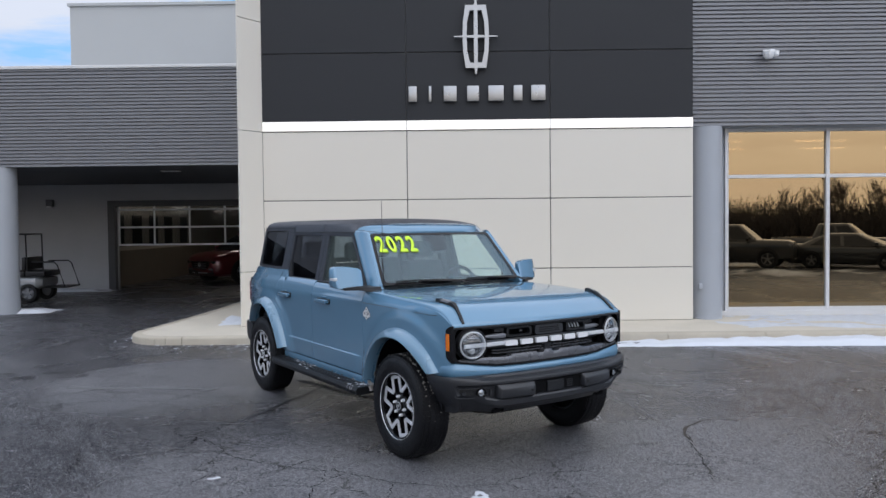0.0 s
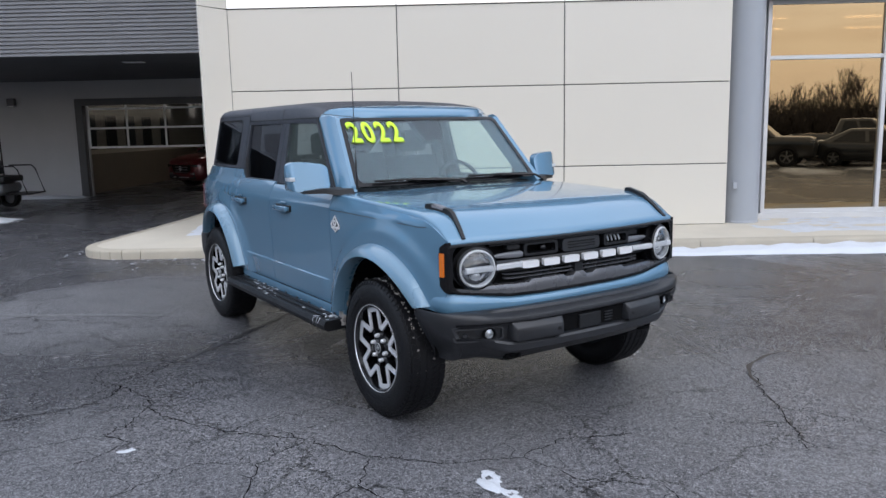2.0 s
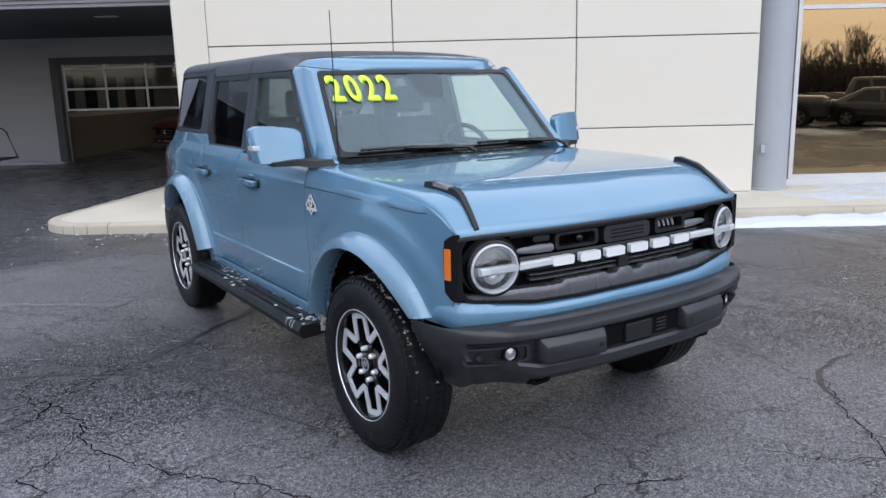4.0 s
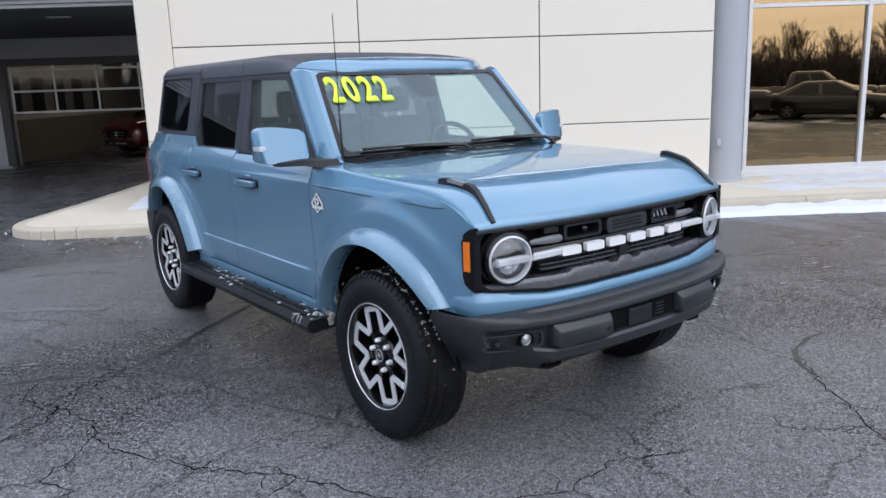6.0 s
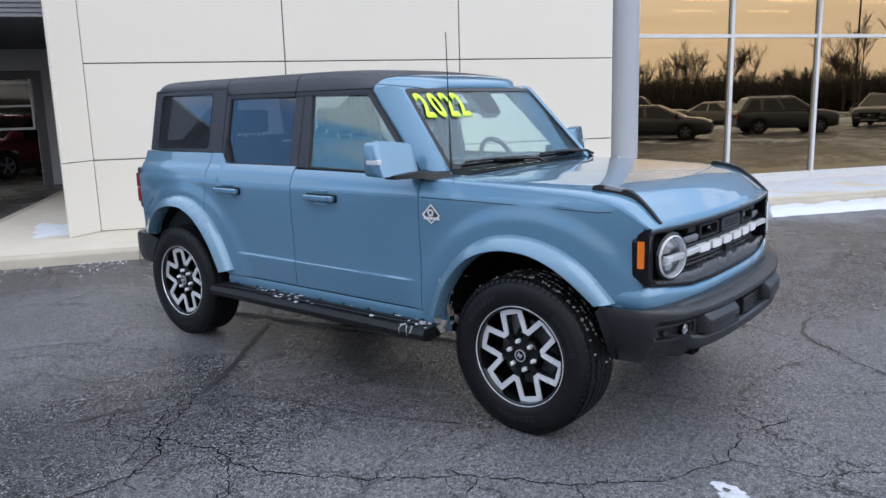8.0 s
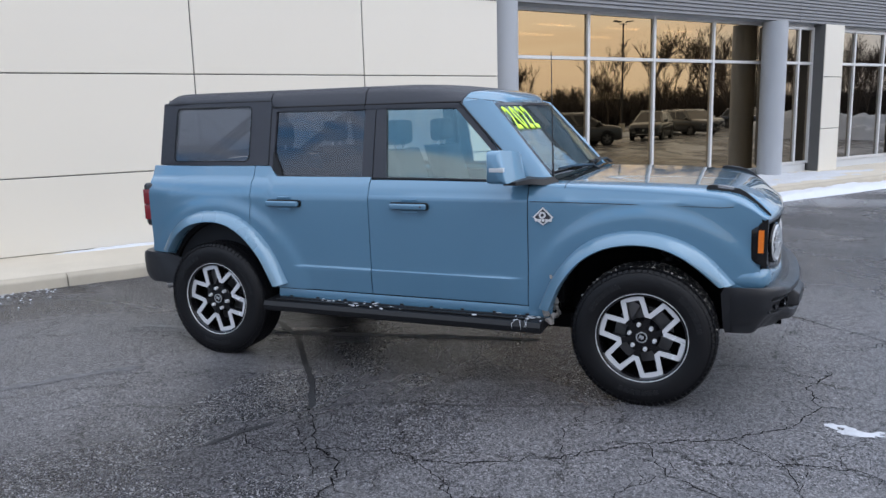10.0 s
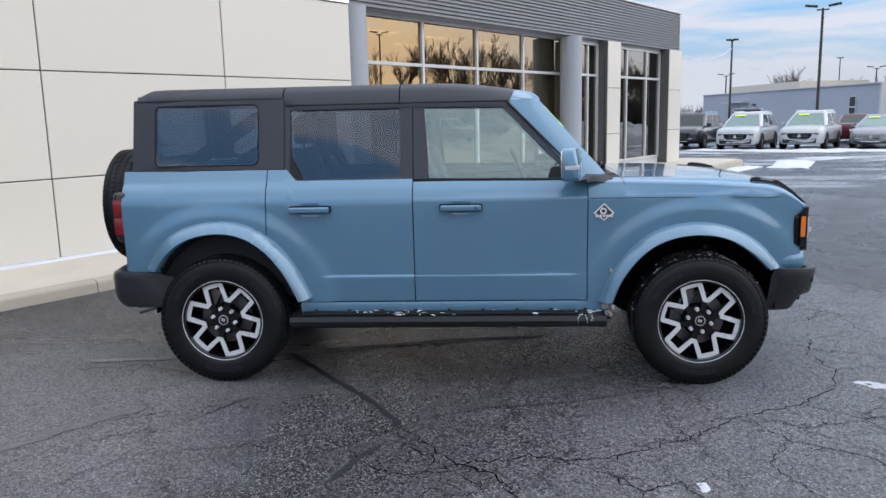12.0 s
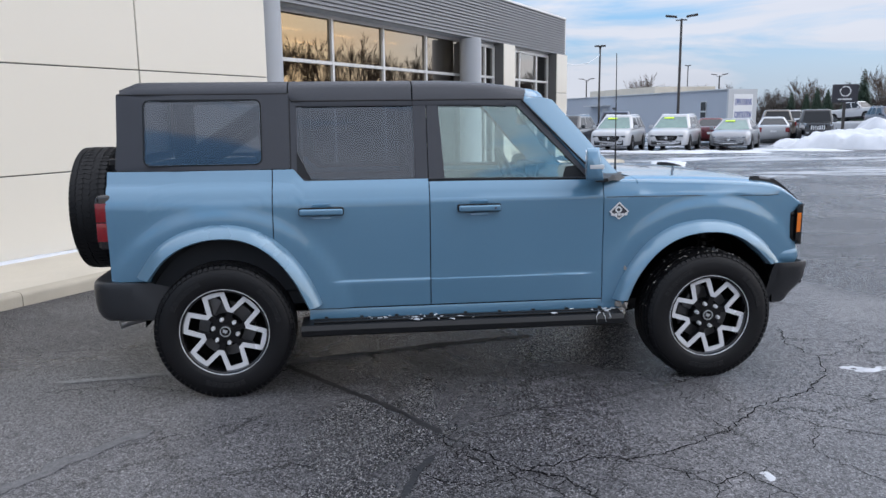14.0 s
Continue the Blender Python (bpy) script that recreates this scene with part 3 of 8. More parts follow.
def ground_height(x, y):
    """The car park falls gently away ahead of the car."""
    return -0.010 * min(max(x + 0.5, 0.0), 12.5)


bm = bmesh.new()
edges = [-420, -200, -100, -60, -30, -15, -8, -4, -0.5, 4, 8, 12, 30, 60, 100, 200, 420]
rows = [[bm.verts.new((x, y, ground_height(x, y))) for y in edges] for x in edges]
for i in range(len(edges) - 1):
    for j in range(len(edges) - 1):
        face(bm, [rows[i][j], rows[i + 1][j], rows[i + 1][j + 1], rows[i][j + 1]])
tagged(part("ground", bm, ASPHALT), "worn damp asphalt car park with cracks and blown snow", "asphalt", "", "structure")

WALK = 0.12      # height of the pavement over the asphalt
# pavement along the front and its rounded nose beside the driveway
nose = [(23.2, 0.8), (23.4, 0.2), (23.4, -0.9), (23.2, -1.3), (22.8, -1.45), (-0.9, -1.45)]
for i in range(9):
    t = radians(-90 - 100 * i / 8)
    nose.append((-1.15 + 0.62 * math.cos(t), -0.83 + 0.62 * math.sin(t)))
nose += [(-1.62, 0.6), (-1.5, 2.2), (-1.45, 3.6), (-1.3, 9.3), (-0.2, 9.3), (-0.2, 0.8)]
bm = bmesh.new()
prism(bm, nose, -0.25, WALK, lambda a, b, d: (a, b, d))
pavement = fixed("pavement", bm, CONCRETE, "buff concrete pavement along the dealership front", "pavement")

# kerb stones: round the nose and along the front, each a block with worn upper edge
line = [(23.55, 0.8), (23.55, -0.9), (23.3, -1.42), (22.8, -1.60), (-0.9, -1.60)]
for i in range(9):
    t = radians(-90 - 100 * i / 8)
    line.append((-1.15 + 0.77 * math.cos(t), -0.83 + 0.77 * math.sin(t)))
line += [(-1.77, 0.6), (-1.65, 2.2), (-1.6, 3.6), (-1.45, 9.2)]
kerb = thing("kerb", "buff concrete kerb of the pavement with worn edges", "kerb", B, kind="structure")


def kerb_block(length):
    bm = bmesh.new()
    prof = [(-0.0, -0.25), (0.0, WALK - 0.035), (0.012, WALK - 0.012), (0.035, WALK), (0.15, WALK + 0.004), (0.15, -0.25)]
    loft(bm, [[(x, y, z) for y, z in prof] for x in (0.004, length - 0.004)])
    return bm


def along(points, step):
    """Cuts a line into pieces of about one length: start, direction, length."""
    out = []
    for p, q in zip(points, points[1:]):
        p, q = Vector(p), Vector(q)
        d = (q - p).length
        k = max(1, round(d / step))
        for i in range(k):
            out.append((p.lerp(q, i / k), math.atan2(q.y - p.y, q.x - p.x), d / k))
    return out


for p, a, d in along(line[::-1], 1.5):
    part("kerb_stone", kerb_block(d), KERBSTONE, kerb, m=pose(p.x, p.y, 0, 0, 0, math.degrees(a)))

# snow lying in the gutter, against the walls and in patches: low mounds with ragged rims


def mound_mesh(w, d, h, seed, nx=34, ny=12, rag=0.35):
    """A low heap of snow over a w by d patch, its rim broken up, sunk at the edge."""
    rnd = Vector((seed * 7.3, seed * 3.1, seed))
    bm = bmesh.new()
    rows = []
    for i in range(nx + 1):
        r = []
        for j in range(ny + 1):
            x, y = (i / nx - 0.5) * w, (j / ny - 0.5) * d
            e = min(1 - abs(2 * i / nx - 1), 1 - abs(2 * j / ny - 1))
            k = noise.fractal(Vector((x, y * 1.6, 0)) / max(0.12, 0.5 * min(w, d)) + rnd, 1.0, 2.0, 4)
            z = h * (min(1, e * 2.2) * (1 - rag) + rag * (k + 0.15)) - 0.35 * h * (1 - min(1, e * 3))
            if e <= 0:
                z = -0.02
            r.append((x, y, z))
        rows.append(r)
    grid_sheet(bm, rows)
    return bm


def snow_patch(a, b, z, w, d, h, turn=0, seed=1, material=None, label="patch of old snow lying on the asphalt", rag=0.35, nx=34, ny=12):
    ob = part("snow_patch", mound_mesh(w, d, h, seed, nx, ny, rag), material or SNOW)
    p = B @ Vector((a, b, 0))
    ob.matrix_world = place(a, b, z + (ground_height(p.x, p.y) if z == 0 else 0), turn)
    return tagged(ob, label, "snow", "", "stuff")


snow_patch(11.2, -1.85, 0.0, 13.4, 0.68, 0.12, 0, 3, label="strip of old snow along the kerb", nx=150)
snow_patch(20.5, -1.9, 0.0, 5.5, 0.55, 0.08, 0, 4, label="strip of old snow along the kerb", nx=90)
snow_patch(12.8, -0.42, WALK, 10.4, 1.7, 0.055, 0, 6, OLDSNOW, "trodden snow on the showroom pavement", 0.8, 130, 30)
snow_patch(12.2, 0.22, WALK, 8.4, 0.62, 0.04, 0, 16, OLDSNOW, "trodden snow under the showroom windows", 0.75, 110, 16)
snow_patch(2.3, -0.09, WALK, 3.6, 0.16, 0.03, 0, 7, label="snow drifted against the foot of the wall", nx=80)
snow_patch(-0.62, 0.45, WALK, 0.6, 1.5, 0.06, 8, 8, SNOW, "thin snow on the pavement beside the tower", 0.7)
snow_patch(-6.6, 3.3, 0.0, 2.6, 0.8, 0.10, 10, 11, label="snow round the foot of the driveway column")
snow_patch(-8.9, 9.0, 0.0, 5.0, 0.55, 0.10, 0, 12, label="snow along the garage wall", nx=70)
snow_patch(3.43, -8.20, 0.0, 0.30, 0.15, 0.012, 118, 21, OLDSNOW, nx=44, ny=26, rag=0.97, label="small lump of snow on the asphalt")
snow_patch(3.55, -8.42, 0.0, 0.22, 0.10, 0.010, 118, 22, OLDSNOW, nx=40, ny=20, rag=0.97, label="small lump of snow on the asphalt")
snow_patch(1.51, -7.80, 0.0, 0.11, 0.06, 0.006, 40, 23, OLDSNOW, nx=24, ny=16, rag=0.97, label="small lump of snow on the asphalt")

# ---- the tower: cream panels below, a polished band, charcoal panels above ----
JU = [0.0, 2.488, 4.945, 7.390]
JZ = [WALK, 1.036, 2.240, 3.424]
DZ = [3.602, 4.755, 5.91, 7.06]
TOWER_TOP = 7.1
bm = bmesh.new()
core = [(7.372, 0.018), (7.372, 12.0), (-0.262, 12.0), (-0.262, -0.30), (-0.02, 0.018)]
prism(bm, core, 0.0, TOWER_TOP - 0.03, lambda a, b, d: (a, b, d))
tower = fixed("wall_tower", bm, JOINT, "cream-clad entrance tower with a charcoal panelled head", "tower")

# driveway back wall with the overhead door's opening
GV = 9.4
D0, D1, DTOP = -6.72, -2.35, 2.46


def panel_mesh(w, h, t=0.018, bev=0.006):
    return new_box(0.007, w - 0.007, -0.004, t, 0.007, h - 0.007, bev, 1)


for zs, material, name in ((JZ, PANEL, "panel"), (DZ, PANELDARK, "panel")):
    for z0, z1 in zip(zs, zs[1:]):
        for a0, a1 in zip(JU, JU[1:]):
            part(name, panel_mesh(a1 - a0, z1 - z0), material, tower, m=pose(a0, 0, z0))
# the splayed end of the tower, in its own panels
spl = math.degrees(math.atan2(0.42, 0.305))
for z0, z1 in zip([WALK, 1.036, 3.424, 5.3], [1.036, 3.424, 5.3, TOWER_TOP]):
    part("panel", new_box(0.0, 0.506, -0.004, 0.03, z0 + 0.005, z1 - 0.005, 0.003, 1), PANEL, tower, m=pose(-0.297, -0.410, 0, 0, 0, spl))
part("end_cladding", new_box(-0.282, -0.264, -0.345, 12.0, WALK, TOWER_TOP), PANEL, tower)
part("end_cladding", new_box(7.373, 7.392, 0.016, 1.2, WALK, 3.42), PANEL, tower)
part("end_cladding", new_box(7.373, 7.392, 0.016, 12, 3.602, TOWER_TOP), PANELDARK, tower)
bm = bmesh.new()
for a0, a1 in zip(JU, JU[1:]):
    box(bm, a0 + 0.003, a1 - 0.003, -0.022, 0.02, 3.430, 3.598, 0.006, 1)
part("polished_band", bm, CHROMEBAND, tower, "polished metal band that mirrors the sky")

# raised emblem and the row of letter-sized blocks
emblem = thing("wall_emblem", "brushed metal emblem of a slim frame and cross", "emblem", B @ pose(3.683, -0.10, 4.985))
to_wall = lambda a, b, d: (a, d, b)
bm = bmesh.new()
ol = [(-0.175, 0.53), (0.175, 0.53), (0.215, 0.25), (0.225, 0.0), (0.215, -0.25), (0.175, -0.53), (-0.175, -0.53), (-0.215, -0.25), (-0.225, 0.0), (-0.215, 0.25)]
il = [(-0.10, 0.44), (0.10, 0.44), (0.145, 0.25), (0.155, 0.0), (0.145, -0.25), (0.10, -0.44), (-0.10, -0.44), (-0.145, -0.25), (-0.155, 0.0), (-0.145, 0.25)]
ring_plate(bm, ol, il, -0.03, 0.05, to_wall)
part("emblem_ring", bm, CHROME, emblem)
bm = bmesh.new()
prism(bm, [(-0.012, -0.63), (0.012, -0.63), (0.03, -0.5), (0.034, 0), (0.03, 0.5), (0.012, 0.63), (-0.012, 0.63), (-0.03, 0.5), (-0.034, 0), (-0.03, -0.5)], -0.04, 0.04, to_wall)
part("emblem_bar", bm, CHROME, emblem)
bm = bmesh.new()
prism(bm, [(-0.37, -0.008), (0, -0.024), (0.37, -0.008), (0.37, 0.008), (0, 0.024), (-0.37, 0.008)], -0.036, 0.036, to_wall)
part("emblem_bar", bm, CHROME, emblem)
for x, z in ((-0.12, 0.46), (0.12, 0.46), (-0.12, -0.46), (0.12, -0.46)):
    part("mounting_pin", new_box(x - 0.012, x + 0.012, 0.03, 0.11, z - 0.012, z + 0.012), STEEL, emblem)
wordmark = thing("wall_letters", "row of seven brushed metal blocks, mounted proud of charcoal panels", "letters", B @ pose(2.53, -0.07, 3.90))
for x, w in ((0.0, 0.14), (0.345, 0.045), (0.60, 0.22), (1.00, 0.20), (1.36, 0.26), (1.79, 0.15), (2.09, 0.24)):
    bm = bmesh.new()
    box(bm, x, x + w, -0.03, 0.02, 0.0, 0.262, 0.008, 2)
    part("letter_block", bm, CHROME, wordmark)

# ---- showroom to the right of the tower ----
GB = 0.65        # glass plane
FB = 0.20        # fascia plane
FZ = 3.47


def corrugated(a0, a1, z0, z1, b, material, pitch=0.0715):
    """Ribbed metal sheet that faces the car park, with shallow trapezoid ribs."""
    bm = bmesh.new()
    prof = []
    z = z0
    while z < z1 - 1e-4:
        for dz, dv in ((0.0, 0.0), (0.040, 0.0), (0.046, 0.040), (0.066, 0.040)):
            if z + dz <= z1:
                prof.append((b + dv, z + dz))
        z += pitch
    prof += [(b, z1), (b + 0.12, z1), (b + 0.12, z0)]
    loft(bm, [[(a, y, z) for y, z in prof] for a in (a0, a1)])
    return bm


fixed("fascia_showroom", corrugated(7.395, 15.995, FZ, 6.0, FB, CORR), CORR, "grey ribbed metal fascia over the showroom windows", "fascia", 20)
fixed("fascia_end", corrugated(16.005, 21.95, FZ, 4.55, FB, CORR), CORR, "grey ribbed metal fascia at the end of the showroom", "fascia", 20)
bm = bmesh.new()
box(bm, 16.0, 22.02, FB - 0.03, FB + 0.4, 4.55, 4.62, 0.01, 1)
box(bm, 7.4, 16.0, FB - 0.03, FB + 0.4, 6.0, 6.08, 0.01, 1)
box(bm, 21.95, 22.02, FB - 0.01, FB + 0.3, FZ, 4.55)
fixed("trim_coping", bm, ALU, "pale metal coping on the fascia", "coping")
fixed("ceiling_showroom_soffit", new_box(7.4, 21.95, FB + 0.12, GB + 0.3, FZ, FZ + 0.05), COLPAINT, "flat grey soffit above the showroom windows", "soffit")
fixed("roof_showroom", new_box(7.4, 21.94, FB + 0.13, 14.0, 4.40, 4.5), ROOFWHITE, "flat showroom roof", "roof")
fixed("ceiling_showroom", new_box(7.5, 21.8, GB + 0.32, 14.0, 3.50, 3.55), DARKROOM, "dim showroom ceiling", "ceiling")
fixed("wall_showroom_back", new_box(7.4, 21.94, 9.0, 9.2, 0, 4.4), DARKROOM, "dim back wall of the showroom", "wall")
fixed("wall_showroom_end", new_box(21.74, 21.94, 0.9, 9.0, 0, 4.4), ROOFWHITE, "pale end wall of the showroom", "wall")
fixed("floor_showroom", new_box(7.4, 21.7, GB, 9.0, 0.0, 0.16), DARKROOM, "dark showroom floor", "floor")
fixed("wall_jamb", new_box(7.40, 8.14, GB - 0.02, GB + 0.14, 0.0, FZ), COLPAINT, "grey jamb between the column and the window", "wall")
fixed("sill_showroom", new_box(7.97, 15.9, GB - 0.10, GB + 0.12, 0.0, 0.205, 0.008, 1), ALU, "pale sill under the showroom windows", "sill")

MU = [8.18, 9.985, 11.77, 13.59, 15.40]


def glazing(name, us, b, z0, zt, z1, label, mull=0.065):
    """A glazed front: uprights, a transom, sill and head, and one pane in every field."""
    g = thing(name, label, "window", B, kind="structure")
    for u in us:
        part("mullion", new_box(u - mull / 2, u + mull / 2, b - 0.05, b + 0.08, z0, z1, 0.004, 1), ALU, g)
    for a0, a1 in zip(us, us[1:]):
        for z, h in ((z0 + 0.03, 0.06), (zt, 0.06), (z1 - 0.03, 0.06)):
            part("transom", new_box(a0 + mull / 2 + 0.001, a1 - mull / 2 - 0.001, b - 0.045, b + 0.08, z - h / 2, z + h / 2, 0.004, 1), ALU, g)
        for q0, q1 in ((z0 + 0.061, zt - 0.031), (zt + 0.031, z1 - 0.061)):
            ob = part("pane", new_box(a0 + mull / 2 + 0.002, a1 - mull / 2 - 0.002, b, b + 0.008, q0, q1), BRONZEGLASS, g)
            ob.visible_shadow = False
    return g


glazing("window_1", MU, GB, 0.205, 2.612, FZ, "bronze mirrored showroom windows with pale frames")
glazing("window_2", [15.62, 16.30, 16.84], 0.42, 0.30, 2.60, 3.40, "tall bronze windows between a column and a pier")
glazing("window_3", [17.66, 18.62, 19.95, 20.92], 0.42, 0.30, 2.60, 3.40, "tall bronze windows between two pale piers")
bm = bmesh.new()
box(bm, 15.7, 16.8, 0.40, 0.6, 0.0, 0.30)
box(bm, 17.6, 20.95, 0.40, 0.6, 0.0, 0.30)
box(bm, 15.7, 20.95, 0.40, 0.6, 3.40, 3.47)
fixed("wall_under_windows", bm, ROOFWHITE, "low pale wall under the end windows", "wall")
for a0, a1 in ((16.85, 17.62), (20.96, 21.94)):
    pier = fixed("wall_pier", new_box(a0 + 0.01, a1 - 0.01, 0.12, 1.0, 0.0, FZ - 0.01), JOINT, "pale panelled pier between the windows", "pier")
    for z0, z1 in ((0.05, 1.1), (1.1, 2.28), (2.28, FZ - 0.01)):
        part("panel", panel_mesh(a1 - a0, z1 - z0), PANEL, pier, m=pose(a0, 0.10, z0))
for a, b in ((7.70, 0.27), (15.20, 0.27)):
    bm = bmesh.new()
    lathe(bm, [(0.0, 0.02), (0.27, 0.02), (0.27, 0.14), (0.262, 0.15), (0.262, FZ - 0.02), (0.0, FZ - 0.02)], 40, "z")
    fixed("column", bm, COLPAINT, "round grey painted column at the showroom front", "column", m=place(a, b))
# inside: two rows of lit tubes
for i, a in enumerate((8.6, 10.6, 12.5, 14.4, 9.2, 11.4, 13.3)):
    lamp = thing("ceiling_light", "lit white ceiling tube in the showroom", "light", B @ pose(a, 2.2 if i < 4 else 3.8, 3.42), "showroom tubes")
    part("tube", new_box(-0.5, 0.5, -0.04, 0.04, -0.03, 0.0, 0.01, 1), LAMPWHITE, lamp)
    part("housing", new_box(-0.55, 0.55, -0.06, 0.06, 0.0, 0.07), WHITEBOX, lamp)

# security camera under the ribs, and the box on the end wall
cctv = thing("security_camera", "white dome security camera on a wall bracket", "camera", B @ pose(8.74, FB, 4.70))
bm = bmesh.new()
box(bm, -0.09, 0.09, -0.05, 0.0, -0.06, 0.06, 0.01, 2)
part("wall_plate", bm, WHITEBOX, cctv)
bm = bmesh.new()
box(bm, -0.05, 0.05, -0.20, -0.05, -0.03, 0.04, 0.015, 2)
part("arm", bm, WHITEBOX, cctv)
bm = bmesh.new()
lathe(bm, [(0, -0.10), (0.05, -0.09), (0.08, -0.05), (0.085, 0.0), (0.085, 0.03), (0.0, 0.03)], 20, "z")
part("dome", bm, WHITEBOX, cctv, m=pose(-0.05, -0.17, -0.03))
part("dome", lathe(bmesh.new(), [(0, -0.09), (0.04, -0.08), (0.065, -0.05), (0.07, 0.02), (0.0, 0.02)], 20, "z"), WHITEBOX, cctv, m=pose(0.08, -0.12, 0.0))
bx = thing("wall_box", "pale flood lamp and box fixed high on the building end", "lamp", B @ pose(22.04, 0.5, 4.15))
part("housing", new_box(0.0, 0.14, -0.12, 0.12, -0.22, 0.22, 0.02, 2), WHITEBOX, bx)
part("bracket", new_box(-0.02, 0.03, -0.05, 0.05, -0.38, -0.2), STEEL, bx)
box_ob = thing("wall_socket", "small grey box on the column", "socket", B @ pose(7.52, 0.03, 0.70))
part("cover", new_box(-0.03, 0.03, -0.035, 0.02, -0.05, 0.05, 0.006, 2), COLPAINT, box_ob)

# ---- driveway wing to the left ----
LB = 2.9
fixed("fascia_driveway", corrugated(-16.0, -0.312, 3.12, 5.16, LB, CORR), CORR, "grey ribbed metal fascia over the covered driveway", "fascia", 20)
fixed("trim_driveway", new_box(-16.0, -0.312, LB - 0.03, LB + 0.5, 5.16, 5.23, 0.01, 1), ALU, "pale metal coping on the driveway fascia", "coping")
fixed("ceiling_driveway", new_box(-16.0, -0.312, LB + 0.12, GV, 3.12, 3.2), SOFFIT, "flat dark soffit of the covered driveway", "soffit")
fixed("roof_driveway", new_box(-16.0, -0.312, LB + 0.12, 13.0, 4.9, 5.0), ROOFWHITE, "flat driveway roof", "roof")
bm = bmesh.new()
box(bm, -6.23, -0.312, 6.0, 12.0, 5.0, 7.36)
box(bm, -6.28, -0.312, 5.95, 12.05, 7.36, 7.43)
fixed("wall_upper_block", bm, UPPERGREY, "pale rendered block above the driveway roof", "wall")
bm = bmesh.new()
box(bm, -16.0, D0 - 0.20, GV, GV + 0.25, -0.05, 3.12)
box(bm, D1 + 0.2, -0.312, GV, GV + 0.25, -0.05, 3.12)
box(bm, D0 - 0.20, D1 + 0.2, GV, GV + 0.25, DTOP + 0.18, 3.12)
fixed("wall_driveway", bm, WALLGREY, "grey painted block wall of the covered driveway", "wall")
fixed("wall_driveway_end", new_box(-16.2, -16.0, LB, GV + 0.25, -0.05, 3.12), WALLGREY, "grey painted end wall of the covered driveway", "wall")
bm = bmesh.new()
lathe(bm, [(0.0, 0.0), (0.30, 0.0), (0.30, 3.119), (0.0, 3.119)], 40, "z")
fixed("column_driveway", bm, COLPAINT, "round grey column under the driveway fascia", "column", m=place(-6.37, 3.12))
bm = bmesh.new()
box(bm, D0 - 0.20, D0, GV - 0.03, GV + 0.28, 0.0, DTOP + 0.18)
box(bm, D1, D1 + 0.20, GV - 0.03, GV + 0.28, 0.0, DTOP + 0.18)
box(bm, D0, D1, GV - 0.03, GV + 0.28, DTOP, DTOP + 0.18)
fixed("trim_door_surround", bm, ALUDARK, "dark metal surround of the overhead door", "door frame")

# the half-open overhead door: rails, stiles and panes, hanging in its track
door = thing("door_1", "half-open glazed overhead door with white rails", "garage door", B, kind="structure")
ND, PH = 4, 0.52
dbot = 1.30
for k in range(4):
    z0 = dbot + k * PH
    if z0 > DTOP + 0.05:
        continue
    z1 = min(z0 + PH, DTOP + 0.14)
    part("rail", new_box(D0 + 0.06, D1 - 0.06, GV + 0.10, GV + 0.15, z0, z0 + 0.055, 0.006, 1), WHITEFRAME, door)
    for i in range(ND + 1):
        u = D0 + 0.08 + (D1 - D0 - 0.16) * i / ND
        part("stile", new_box(u - 0.025, u + 0.025, GV + 0.102, GV + 0.148, z0 + 0.056, z1, 0.004, 1), WHITEFRAME, door)
        if i < ND:
            u1 = D0 + 0.08 + (D1 - D0 - 0.16) * (i + 1) / ND
            pn = part("pane", new_box(u + 0.026, u1 - 0.026, GV + 0.122, GV + 0.128, z0 + 0.056, z1), DOORGLASS, door)
            pn.visible_shadow = False
for u in (D0 + 0.02, D1 - 0.02):
    part("track", new_box(u - 0.02, u + 0.02, GV + 0.16, GV + 0.22, 0.0, DTOP + 0.1), STEEL, door)

# garage room beyond the door
bm = bmesh.new()
box(bm, -7.3, -7.15, GV + 0.25, 22.0, 0, 3.1)
box(bm, -7.3, 3.0, 22.0, 22.2, 0, 3.1)
box(bm, 2.9, 3.1, 12.2, 22.0, 0, 3.1)
fixed("wall_garage", bm, INNERWALL, "beige inner walls of the drive-in garage", "wall")
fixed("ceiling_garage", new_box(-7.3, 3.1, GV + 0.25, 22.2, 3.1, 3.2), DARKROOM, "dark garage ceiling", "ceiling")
bm = bmesh.new()
box(bm, -7.15, -7.11, GV + 0.3, 21.9, 0.0, 1.05)
box(bm, -7.15, -7.10, GV + 0.3, 21.9, 1.05, 1.12)
fixed("wainscot_garage", bm, WOODPANEL, "tan wainscot along the garage wall", "wainscot")
for i, b in enumerate((10.6, 12.0, 13.4, 14.8, 16.4)):
    pic = thing("wall_poster", "dark framed poster on the garage wall", "poster", B @ pose(-7.14, b, 1.75), "garage posters")
    part("picture_border", new_box(-0.005, 0.03, -0.36, 0.36, -0.5, 0.5, 0.008, 1), PLASTIC, pic)
    part("sheet", new_box(0.03, 0.034, -0.31, 0.31, -0.45, 0.45), (CARGLASS if i % 2 else DASH), pic)
for a, b in ((-4.6, 12.5), (-4.6, 16.0), (-2.0, 14.0)):
    lamp = thing("garage_light", "lit tube lamp on the garage ceiling", "light", B @ pose(a, b, 3.06), "garage tubes")
    part("tube", new_box(-0.6, 0.6, -0.05, 0.05, -0.04, 0.0, 0.01, 1), LAMPWHITE, lamp)
    part("housing", new_box(-0.65, 0.65, -0.08, 0.08, 0.0, 0.04), WHITEBOX, lamp)
wl_ob = thing("wall_lamp", "dark wall lamp on the grey driveway wall", "lamp", B @ pose(-8.6, GV, 2.58))
